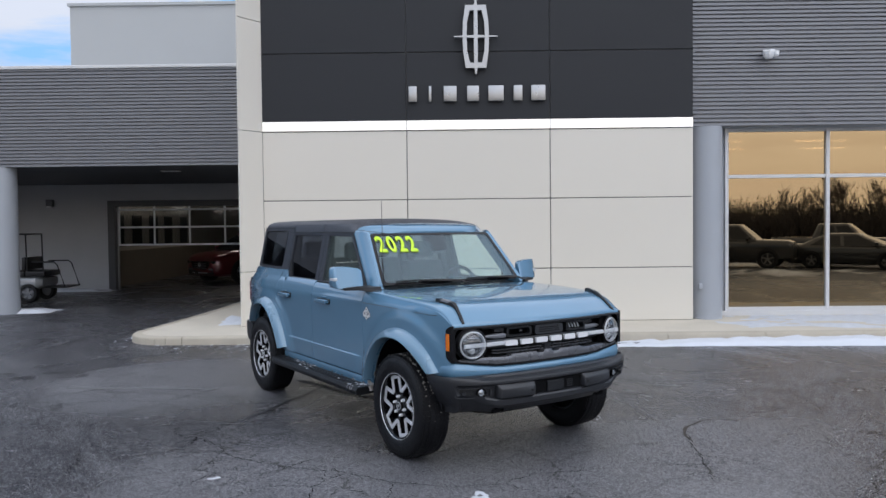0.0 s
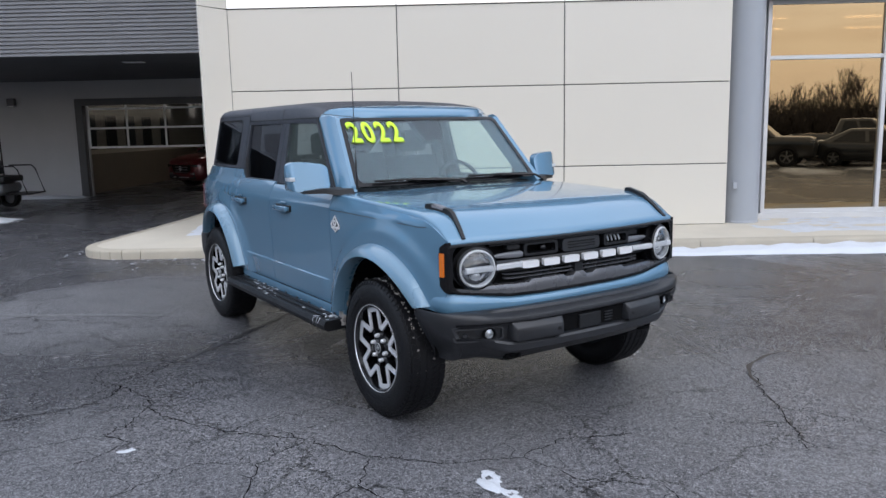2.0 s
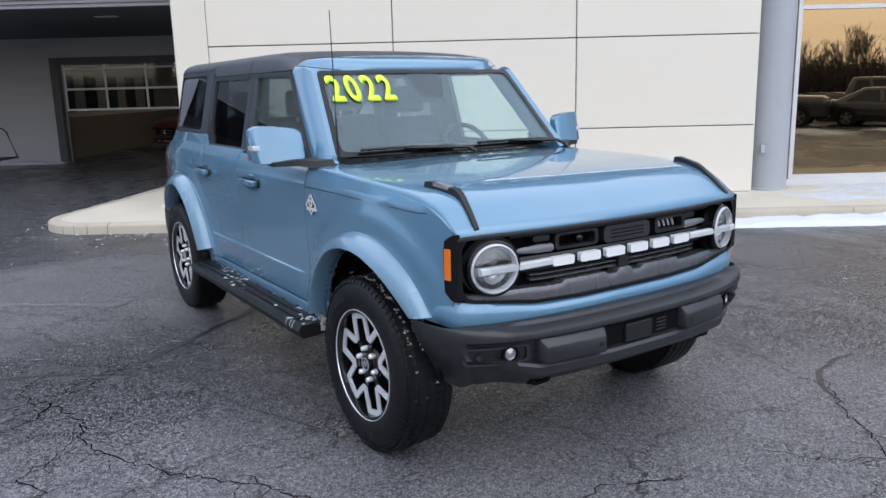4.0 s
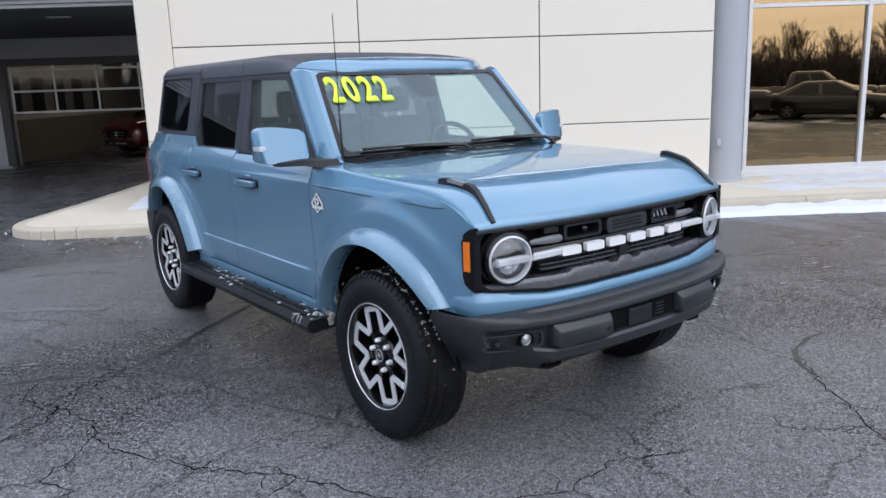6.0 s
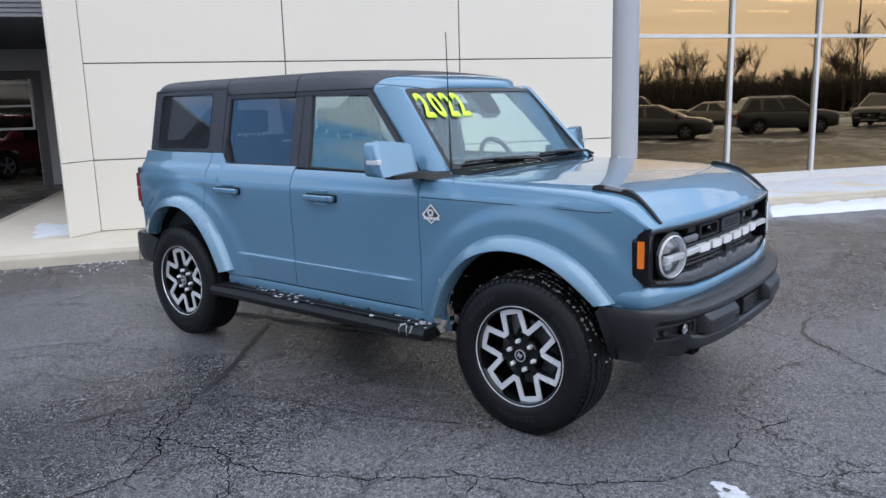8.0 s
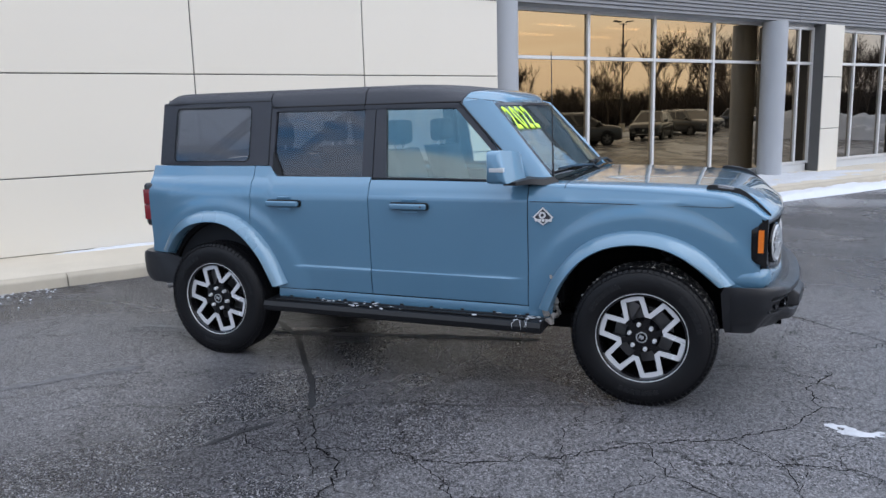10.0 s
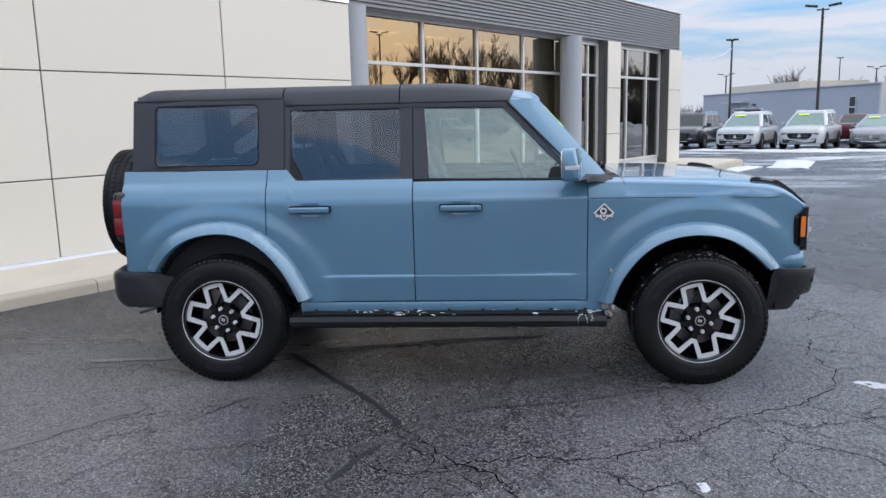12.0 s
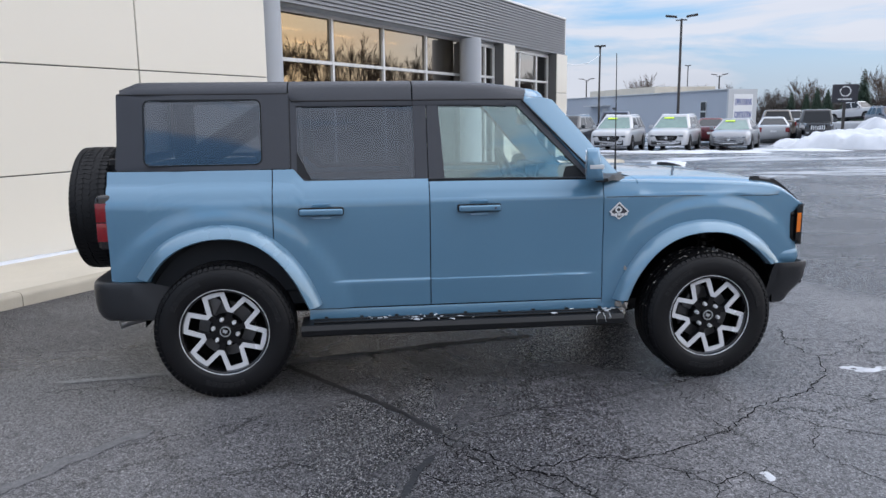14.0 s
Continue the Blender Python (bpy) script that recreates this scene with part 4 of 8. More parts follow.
part("housing", new_box(-0.10, 0.10, -0.14, 0.0, -0.09, 0.11, 0.02, 2), LIGHTBOX, wl_ob)
part("diffuser", new_box(-0.085, 0.085, -0.13, -0.02, -0.115, -0.09), WHITEBOX, wl_ob)
vent = thing("soffit_lamp", "small recessed lamp in the driveway soffit", "light", B @ pose(-3.2, 4.4, 3.117))
part("rim", new_box(-0.2, 0.2, -0.1, 0.1, -0.015, 0.0, 0.005, 1), WHITEBOX, vent)

# building behind: closing walls so that light and mirror images are right
fixed("wall_back", new_box(-16, 22, 22.3, 22.5, 0, 5.0), ROOFWHITE, "pale back wall of the building", "wall")

# parking line and sealed cracks on the asphalt


def strip(points, w, h=0.004, seed=0, jag=0.0, step=0.07):
    """A thin strip lying on the ground along a wandering line."""
    rnd = random.Random(seed)
    pts = []
    for p, q in zip(points, points[1:]):
        p, q = Vector(p), Vector(q)
        k = max(1, int((q - p).length / step))
        for i in range(k):
            pts.append(p.lerp(q, i / k) + Vector((rnd.uniform(-jag, jag), rnd.uniform(-jag, jag))))
    pts.append(Vector(points[-1]))
    bm = bmesh.new()
    L, R = [], []
    for i, p in enumerate(pts):
        d = (pts[min(i + 1, len(pts) - 1)] - pts[max(i - 1, 0)]).normalized()
        s = Vector((-d.y, d.x)) * w * rnd.uniform(0.45, 1.0) * (1.0 if 0 < i < len(pts) - 1 else 0.2)
        L.append((p.x + s.x, p.y + s.y, h + ground_height(p.x, p.y)))
        R.append((p.x - s.x, p.y - s.y, h + ground_height(p.x, p.y)))
    grid_sheet(bm, [L, R])
    return bm


tagged(part("parking_line", strip([(-2.6, -0.53), (-1.59, -0.39), (-0.88, -0.26), (-0.06, -0.05), (0.6, 0.1)], 0.05, 0.004, 5, 0.006), PAINTLINE), "worn white parking line under the car", "line", "", "structure")
tagged(part("parking_line", strip([(-2.85, -2.75), (-2.37, -2.05), (-2.02, -1.60), (-1.80, -1.36)], 0.055, 0.003, 6, 0.03), FAINTLINE), "faint worn white parking line on the asphalt", "line", "", "structure")
tagged(part("parking_line", strip([(-4.75, -0.14), (-5.11, 0.22)], 0.05, 0.004, 8, 0.004), WHITELINE), "end of a white parking line at the kerb", "line", "", "structure")
tagged(part("rust_mark", strip([(2.12, 2.06), (2.12, 1.84), (2.15, 1.66), (2.22, 1.52), (2.34, 1.38), (2.50, 1.28)], 0.018, 0.003, 12, 0.012), RUSTMARK), "faint rusty arc stained into the asphalt", "stain", "", "structure")
# broad filled seams
for i, (pts, w) in enumerate((
        ([(-1.62, -0.05), (-1.16, -0.42), (-0.88, -0.79), (-0.48, -1.30), (-0.28, -1.63)], 0.030),
        ([(-0.53, -2.30), (-0.44, -2.03), (-0.35, -1.88)], 0.026),
        ([(-0.19, -1.55), (0.17, -1.37), (0.68, -1.26), (1.21, -1.02)], 0.007))):
    tagged(part("crack_filler", strip(pts, w, 0.003, 60 + i, 0.006, 0.05), TAR), "dark filled seam in the asphalt", "crack", "", "structure")
# open cracks: a main run that wanders, with short side cracks
CRACKS = (
    ([(-0.28, -1.63), (-0.16, -1.82), (0.02, -2.07), (0.23, -2.19), (0.31, -2.40), (0.27, -2.9)], 0.008),
    ([(0.02, -2.10), (0.40, -1.98), (0.60, -2.04), (0.91, -1.93), (1.23, -1.74), (1.58, -1.44), (1.97, -1.25), (2.28, -0.97)], 0.007),
    ([(0.02, -2.15), (-0.25, -1.83), (-0.28, -1.63)], 0.006),
    ([(0.18, -2.35), (0.02, -2.16), (-0.27, -2.21), (-0.49, -1.97)], 0.006),
    ([(0.55, -2.06), (0.74, -2.14), (0.86, -2.33), (1.05, -2.23), (1.20, -2.55)], 0.006),
    ([(1.23, -1.77), (1.15, -1.53), (1.21, -1.02)], 0.004),
    ([(0.86, -2.33), (0.80, -2.80), (0.98, -3.3)], 0.005),
    ([(1.58, -1.44), (1.70, -1.75), (2.02, -1.92), (2.10, -2.3)], 0.006),
    ([(1.97, -1.25), (2.22, -1.45), (2.55, -1.40), (2.85, -1.62)], 0.006),
    ([(2.28, -0.97), (2.42, -0.62), (2.36, -0.30), (2.55, 0.05)], 0.006),
    ([(2.42, -0.62), (2.75, -0.55), (3.05, -0.28)], 0.005),
    ([(2.22, -1.45), (2.30, -1.85), (2.62, -2.05)], 0.005),
    ([(1.70, -1.75), (1.52, -2.05), (1.66, -2.45)], 0.005),
    ([(2.25, 1.52), (2.53, 1.21), (2.75, 1.04), (2.93, 0.87), (3.20, 0.62)], 0.006),
    ([(2.50, 0.48), (2.74, 0.61), (2.93, 0.87)], 0.005),
    ([(2.75, 1.04), (3.10, 1.20), (3.42, 1.12)], 0.005),
    ([(2.9, -0.9), (3.3, -1.25), (3.35, -1.9), (3.05, -2.7)], 0.006),
    ([(3.05, -0.28), (3.6, -0.42), (4.3, -0.2), (5.0, -0.35)], 0.005),
    ([(-0.77, -1.29), (-1.02, -1.42), (-1.4, -1.36), (-2.0, -1.62)], 0.004),
    ([(-2.6, -0.72), (-2.2, -0.60), (-1.75, -0.80)], 0.006))
for i, (pts, w) in enumerate(CRACKS):
    bm = strip(pts, w * 0.62, 0.003, 30 + i, 0.020, 0.035)
    rnd = random.Random(400 + i)
    for k in range(len(pts) * 2):
        j = rnd.randrange(len(pts) - 1)
        p = Vector(pts[j]).lerp(Vector(pts[j + 1]), rnd.random())
        q = rnd.uniform(0, 6.28)
        d = rnd.uniform(0.06, 0.20)
        add(bm, strip([p, p + Vector((math.cos(q), math.sin(q))) * d * 0.5, p + Vector((math.cos(q + 0.5), math.sin(q + 0.5))) * d], w * 0.34, 0.0028, rnd.randrange(999), 0.010, 0.03))
    tagged(part("crack", bm, CRACKDARK), "thin open crack in the asphalt", "crack", "", "structure")

# ---- the four-door off-road car in the foreground ----
car = thing("off_road_car", "blue-grey four-door off-road car with a charcoal hardtop, on asphalt", "car")

HUB_X, TYRE_R = 1.4745, 0.407
BODY_Z = [(0.44, 0.850), (0.50, 0.864), (0.65, 0.871), (0.80, 0.877), (0.95, 0.883), (1.05, 0.885), (1.142, 0.884), (1.152, 0.877), (1.20, 0.862), (1.23, 0.848), (1.25, 0.826), (1.34, 0.79)]


def body_y(x, z):
    y = lerp_table(BODY_Z, z)
    if -0.82 < x < 0.72 and z < 0.668:
        y += 0.010 * min(1.0, (0.668 - z) / 0.006) * min(1.0, (x + 0.82) / 0.03, (0.72 - x) / 0.03) * (1 - max(0.0, (0.65 - z) / 0.145))
    # the panels swell gently round each wheel
    for cx in (HUB_X, -HUB_X):
        r = math.hypot((x - cx) * 0.96, z - 0.40)
        if r < 0.74 and z < 1.2:
            k = min(1.0, max(0.0, (0.74 - r) / 0.09))
            y += 0.016 * k * k * (3 - 2 * k)
    if x > 1.5:
        y -= 0.050 * ((x - 1.5) / 0.6) ** 2
    if x < -1.5:
        y -= 0.055 * ((-1.5 - x) / 0.6) ** 2
    return y


def green_y(x, z):
    y = 0.806 - 0.215 * (z - 1.25)
    if x < -1.7:
        y -= 0.05 * ((-1.7 - x) / 0.35) ** 2
    return y


def shoulder_z(x):
    """Height of the seam between hood and wing."""
    return lerp_table([(0.80, 1.222), (1.0, 1.216), (1.5, 1.196), (1.75, 1.180), (1.88, 1.164), (1.96, 1.143), (2.02, 1.112), (2.06, 1.084), (2.10, 1.060)], x)


# wheel openings: outer line of the flare and the opening itself, front then rear
F_OUT = [(0.865, 0.50), (0.93, 0.655), (1.02, 0.79), (1.13, 0.893), (1.26, 0.957), (1.41, 0.983), (1.56, 0.973), (1.70, 0.927), (1.83, 0.842), (1.955, 0.705)]
F_IN = [(0.945, 0.50), (1.0, 0.635), (1.08, 0.75), (1.175, 0.835), (1.29, 0.888), (1.42, 0.908), (1.55, 0.898), (1.66, 0.857), (1.765, 0.785), (1.87, 0.690)]
R_OUT = [(-1.965, 0.735), (-1.86, 0.880), (-1.75, 0.962), (-1.62, 1.010), (-1.47, 1.027), (-1.32, 1.008), (-1.19, 0.945), (-1.08, 0.850), (-0.985, 0.715), (-0.905, 0.54)]
R_IN = [(-1.885, 0.715), (-1.80, 0.82), (-1.70, 0.893), (-1.59, 0.935), (-1.47, 0.950), (-1.35, 0.937), (-1.24, 0.885), (-1.145, 0.80), (-1.06, 0.68), (-0.985, 0.52)]


def arch(tab, x, low):
    """Lower edge of a panel: the opening's line where it cuts the panel, else low."""
    if x <= tab[0][0] or x >= tab[-1][0]:
        return low(x)
    return max(smooth_table(tab, x), 0.45)


def stations(x0, x1, extra=(), step=0.045):
    n = max(2, int(abs(x1 - x0) / step))
    xs = {round(x0 + (x1 - x0) * i / n, 4) for i in range(n + 1)} | {round(e, 4) for e in extra if x0 < e < x1}
    return sorted(xs)


def side_panel(xs, zb, zt, side, surf=body_y, rows=16, thick=0.02, lift=0.0):
    """A pressed panel between a lower and an upper line, following the side of the body."""
    bm = bmesh.new()
    # extra rows sit on the crease low on the doors
    ts = sorted({i / rows for i in range(rows + 1)} | {(z - 0.505) / 0.74 for z in (0.640, 0.655, 0.662, 0.668, 0.674, 1.142, 1.152)})
    grid = []
    for x in xs:
        a, b = zb(x), zt(x)
        col = []
        for t in ts:
            z = a + (b - a) * t
            col.append((x, side * (surf(x, z) + lift), z))
        grid.append(col)
    grid_sheet(bm, grid, (0, -side * thick, 0))
    return bm


def on_side(side, surf, off=0.0):
    return lambda a, b, d: (a, side * (surf(a, b) + off + d), b)


def flare(tab_out, tab_in, side):
    """The wide painted lip round a wheel opening."""
    bm = bmesh.new()
    n = 40
    rings = []
    for i in range(n + 1):
        t = i / n * (len(tab_out) - 1)
        k = min(int(t), len(tab_out) - 2)

        def at(tab):
            f = t - k
            p0, p1 = tab[max(k - 1, 0)], tab[k]
            p2, p3 = tab[k + 1], tab[min(k + 2, len(tab) - 1)]
            return tuple(0.5 * (2 * p1[c] + (p2[c] - p0[c]) * f + (2 * p0[c] - 5 * p1[c] + 4 * p2[c] - p3[c]) * f * f
                                + (3 * p1[c] - p0[c] - 3 * p2[c] + p3[c]) * f ** 3) for c in (0, 1))
        o, q = at(tab_out), at(tab_in)
        taper = 1.0 if q[0] < 1.6 else 1 - 0.25 * (q[0] - 1.6) / 0.35
        yb = body_y(o[0], max(o[1], 0.5))
        mid = tuple(o[c] + (q[c] - o[c]) * 0.35 for c in (0, 1))
        lip = tuple(o[c] + (q[c] - o[c]) * 0.92 for c in (0, 1))
        pts = [(*o, yb - 0.004), (o[0] + (q[0] - o[0]) * 0.06, o[1] + (q[1] - o[1]) * 0.06, yb + 0.022 * taper), (*mid, yb + 0.062 * taper),
               (*lip, yb + 0.078 * taper), (*q, yb + 0.070 * taper), (*q, yb - 0.03), (o[0] + (q[0] - o[0]) * 0.8, o[1] + (q[1] - o[1]) * 0.8, yb - 0.03)]
        rings.append([(x, side * y, z) for x, z, y in pts])
    loft(bm, rings)
    return bm


def poly_on(bm, pts, side, surf, off, thick):
    """A flat-filled plate on the side surface."""
    return prism(bm, pts, off, off - thick, lambda a, b, d: (a, side * (surf(a, b) + d), b))


def clod(bm, p, size, rnd, flat=(1, 1, 1)):
    """One ragged lump of frozen slush."""
    t = bmesh.new()
    bmesh.ops.create_icosphere(t, subdivisions=1, radius=1)
    for v in t.verts:
        v.co *= rnd.uniform(0.55, 1.35)
    add(bm, t, Matrix.Translation(p) @ Matrix.Rotation(rnd.uniform(0, 6.28), 4, 'Z') @ Matrix.Diagonal((size * flat[0], size * flat[1], size * flat[2], 1)))


Q_GLASS = rounded(-1.897, -1.235, 1.366, 1.732, 0.035, 4)
RD_TOP, RD_BOT = 1.700, 1.262

# crumbs of ploughed snow at the foot of the kerb
bm = bmesh.new()
rnd = random.Random(77)
KERB_FOOT = [Vector(p) for p in ((-6.75, -1.22), (-6.15, -0.96), (-5.55, -0.48), (-5.0, 0.12), (-4.65, 0.42))]
for k in range(330):
    i = rnd.randrange(4)
    p = KERB_FOOT[i].lerp(KERB_FOOT[i + 1], rnd.random()) + Vector((0.68, -0.73)) * (0.03 + abs(rnd.gauss(0, 0.13 if k % 4 else 0.55)))
    q = rnd.uniform(0.004, 0.012) * (1.7 if rnd.random() < 0.12 else 1.0)
    clod(bm, (p.x, p.y, ground_height(p.x, p.y) + 0.3 * q), q, rnd, (1.5, 1.1, 0.6))
tagged(part("snow_crumbs", bm, SNOW), "loose crumbs of snow at the kerb", "snow", "", "stuff")

for side in (-1, 1):
    # front wing
    xs = stations(0.803, 2.075, [p[0] for p in F_IN] + [1.029, 1.031], 0.03)
    wing = part("front_wing", side_panel(xs, lambda x: arch(F_IN, x, lambda q: 0.47 if q < 1.2 else 0.685), lambda x: shoulder_z(x) - 0.005, side), PAINT, car)
    fl = part("front_flare", flare(F_OUT, F_IN, side), PAINT_FLARE, wing, angle=50)
    # wing badge: a diamond plate
    bm = bmesh.new()
    poly_on(bm, [(0.895 - 0.062, 1.043), (0.895, 1.043 - 0.048), (0.895 + 0.062, 1.043), (0.895, 1.043 + 0.060)], side, body_y, 0.006, 0.004)
    bd = part("wing_badge", bm, INK, wing, "dark diamond badge with a pale rim")
    bm = bmesh.new()
    o = [(0.833, 1.043), (0.895, 0.995), (0.957, 1.043), (0.895, 1.103)]
    i4 = [(0.845, 1.043), (0.895, 1.004), (0.945, 1.043), (0.895, 1.092)]
    ring_plate(bm, o, i4, 0.004, 0.009, on_side(side, body_y))
    ring_plate(bm, rounded(0.870, 0.912, 1.035, 1.075, 0.02, 3), rounded(0.880, 0.902, 1.045, 1.065, 0.01, 3), 0.004, 0.009, on_side(side, body_y))
    for k in range(5):
        box(bm, 0.846 + k * 0.021, 0.862 + k * 0.021, side * body_y(0.9, 1.03) - 0.0095, side * body_y(0.9, 1.03) + 0.0095, 1.018, 1.033)
    part("badge_rim", bm, WHITEPLASTIC, bd)
    # the hood's lower edge shows as a fine gap along the wing
    bm = bmesh.new()
    tube(bm, [(x, side * (body_y(x, z) - 0.0008), z) for x, z in ((0.815, 1.132), (1.1, 1.131), (1.4, 1.128), (1.7, 1.122), (1.86, 1.117), (1.93, 1.122))], 0.0026, 6)
    part("hood_gap", bm, PLASTIC, wing, "fine dark gap between hood and wing")
    # front door
    fd = part("front_door", side_panel(stations(-0.256, 0.797), lambda x: 0.505 + 0.0 * x, lambda x: 1.245 - 0.010 * max(0, x), side, rows=24), PAINT, car)
    # rear door, cut by the wheel opening at its foot
    rd = part("rear_door", side_panel(stations(-1.170, -0.262, [p[0] for p in R_IN], 0.03), lambda x: arch(R_IN, x, lambda q: 0.505),
                                     lambda x: 1.262 if x > -0.99 else (1.330 if x < -1.05 else 1.262 + 0.068 * (-0.99 - x) / 0.06), side, rows=24), PAINT, car)
    # rear quarter
    xs = stations(-2.118, -1.176, [p[0] for p in R_IN], 0.03)
    qp = part("rear_quarter", side_panel(xs, lambda x: arch(R_IN, x, lambda q: 0.70), lambda x: 1.330, side, rows=20), PAINT, car)
    part("rear_flare", flare(R_OUT, R_IN, side), PAINT_FLARE, qp, angle=50)
    # handles with their dished recess and lock
    for dr, hx in ((fd, 0.035), (rd, -0.895)):
        bm = bmesh.new()
        y = side * (body_y(hx, 1.085))
        a, b = sorted((y + side * 0.018, y + side * 0.046))
        box(bm, hx - 0.125, hx + 0.125, a, b, 1.070, 1.106, 0.010, 3)
        a, b = sorted((y - side * 0.004, y + side * 0.03))
        box(bm, hx - 0.118, hx - 0.09, a, b, 1.074, 1.102, 0.006, 2)
        box(bm, hx + 0.09, hx + 0.118, a, b, 1.074, 1.102, 0.006, 2)
        h = part("door_handle", bm, PAINT, dr)
        bm = bmesh.new()
        f = on_side(side, body_y)
        for e0, e1, z0, z1, d0, d1 in ((0.066, 0.046, 1.104, 1.130, 0.001, 0.010), (0.066, 0.050, 1.072, 1.046, 0.001, 0.008)):
            rows_h = [[f(hx - e0, z0, d0), f(hx + e0, z0, d0)], [f(hx - e1, z1, d1), f(hx + e1, z1, d1)], [f(hx - e1 * 0.98, z1 + (0.004 if z1 > z0 else -0.004), -0.002), f(hx + e1 * 0.98, z1 + (0.004 if z1 > z0 else -0.004), -0.002)]]
            grid_sheet(bm, rows_h)
        part("handle_recess", bm, PAINT, h)
        # a raised dark ring stands in for the shadow gap round the grip
        bm = bmesh.new()
        ring_plate(bm, rounded(hx - 0.131, hx + 0.131, 1.064, 1.112, 0.012, 3), rounded(hx - 0.122, hx + 0.122, 1.072, 1.104, 0.008, 3), 0.0, 0.012, f)
        part("handle_shadow_ring", bm, PLASTIC, h, "dark ring in place of the shadow round the grip")
        if dr is fd:
            part("lock_dot", new_box(hx + 0.085, hx + 0.10, min(y, y + side * 0.048), max(y, y + side * 0.048), 1.082, 1.096, 0.003, 1), INK, h)
    # window surrounds and panes
    r_out = [(-1.062, 1.700 + 0.028), (-0.262, 1.728), (-0.262, 1.238), (-0.985, 1.238), (-1.062, 1.300)]
    r_in = [(-1.028, 1.694), (-0.338, 1.694), (-0.338, 1.268), (-0.955, 1.268), (-1.028, 1.345)]
    bm = bmesh.new()
    ring_plate(bm, r_out, r_in, -0.028, 0.004, on_side(side, green_y))
    fr = part("window_surround", bm, TOP, rd, "charcoal window surround")
    bm = bmesh.new()
    poly_on(bm, r_in, side, green_y, -0.010, 0.005)
    part("window_pane", bm, CAR_TINT, rd, "dark tinted glass").visible_shadow = False
    bm = bmesh.new()
    poly_on(bm, [(-1.03, 1.29), (-0.945, 1.262), (-1.03, 1.43)], side, green_y, 0.008, 0.02)
    part("corner_trim", bm, PLASTIC, rd)
    f_out = [(-0.256, 1.728), (0.325, 1.712), (0.768, 1.228), (-0.256, 1.234)]
    f_in = [(-0.188, 1.692), (0.296, 1.684), (0.712, 1.252), (-0.160, 1.262)]
    bm = bmesh.new()
    ring_plate(bm, f_out, f_in, -0.028, 0.004, on_side(side, green_y))
    part("window_surround", bm, TOP, fd, "charcoal window surround")
    bm = bmesh.new()
    poly_on(bm, f_in, side, green_y, -0.010, 0.005)
    part("window_pane", bm, CAR_DOOR, fd, "clear glass with a light tint").visible_shadow = False
    bm = bmesh.new()
    poly_on(bm, [(0.565, 1.250), (0.720, 1.250), (0.655, 1.322), (0.585, 1.315)], side, green_y, -0.002, 0.012)
    part("window_corner", bm, PLASTIC, fd, "black plastic corner of the front window")
    bm = bmesh.new()
    loft(bm, [[(x, side * (green_y(x, z) + q), z + dz) for q, dz in ((-0.01, -0.010), (0.008, -0.010), (0.010, 0.006), (-0.01, 0.012))] for x, z in ((-1.0, 1.256), (-0.26, 1.252), (0.3, 1.246), (0.76, 1.238))])
    part("belt_seal", bm, PLASTIC, fd, "black rubber seal along the window foot")
    bm = bmesh.new()
    tube(bm, [(x, side * (green_y(x, 1.724) + 0.010), 1.7245 - 0.012 * max(0.0, x) ** 2) for x in (-1.055, -0.7, -0.3, 0.1, 0.33)], 0.0055, 6)
    part("roof_gap", bm, PLASTIC, fd, "black gap between the doors and the roof")
    # sill under the doors
    bm = bmesh.new()
    loft(bm, [[(x, side * y, z) for y, z in ((0.84, 0.40), (0.862, 0.42), (0.872, 0.470), (0.866, 0.497), (0.80, 0.497), (0.80, 0.40))] for x in (-0.985, 0.0, 0.945)])
    part("sill_panel", bm, PAINT, car)
    bm = bmesh.new()
    for k in range(9):
        x = -0.9 + k * 0.21
        box(bm, x, x + 0.022, side * 0.868 - 0.006, side * 0.868 + 0.006, 0.442, 0.453)
    tagged(part("sill_clip", bm, PLASTIC, car), kind="stuff")
    # side step: a ribbed board on brackets
    sb = part("side_step", loft(bmesh.new(), [[(x, side * y, z) for y, z in ((0.80, 0.375), (0.975, 0.362), (0.998, 0.375), (1.004, 0.405), (0.990, 0.432), (0.80, 0.440))] for x in (-1.03, -0.99, 0.84, 0.905)]), PLASTIC, car, "black plastic side step with road slush")
    bm = bmesh.new()
    for k in range(3):
        y = 0.83 + k * 0.05
        box(bm, -0.96, 0.80, min(side * y, side * (y + 0.028)), max(side * y, side * (y + 0.028)), 0.436, 0.445, 0.003, 1)
    part("step_tread", bm, RUBBER, sb)
    for x in (-0.8, -0.1, 0.62):
        bm = bmesh.new()
        box(bm, x - 0.03, x + 0.03, min(side * 0.6, side * 0.85), max(side * 0.6, side * 0.85), 0.385, 0.43, 0.008, 1)
        part("step_bracket", bm, DARKVOID, sb)
    bm = bmesh.new()
    rnd = random.Random(8 + side)
    for k in range(46):
        x = rnd.choice((rnd.uniform(-1.0, 0.9), rnd.gauss(0.74, 0.10), rnd.gauss(-0.35, 0.12)))
        clod(bm, (min(x, 0.9), side * rnd.uniform(0.84, 0.985), 0.442), rnd.uniform(0.006, 0.017), rnd, (1.7, 0.8, 0.35))
    for k in range(4):
        x = rnd.choice((rnd.gauss(0.72, 0.05), rnd.gauss(0.81, 0.03)))
        tube(bm, [(x + rnd.uniform(-0.03, 0.03), side * 0.985, 0.440), (x, side * 1.003, 0.420), (x + rnd.uniform(-0.008, 0.008), side * 1.005, 0.405 - abs(rnd.gauss(0.0, 0.022)))], rnd.uniform(0.0015, 0.003), 5, 0.001)
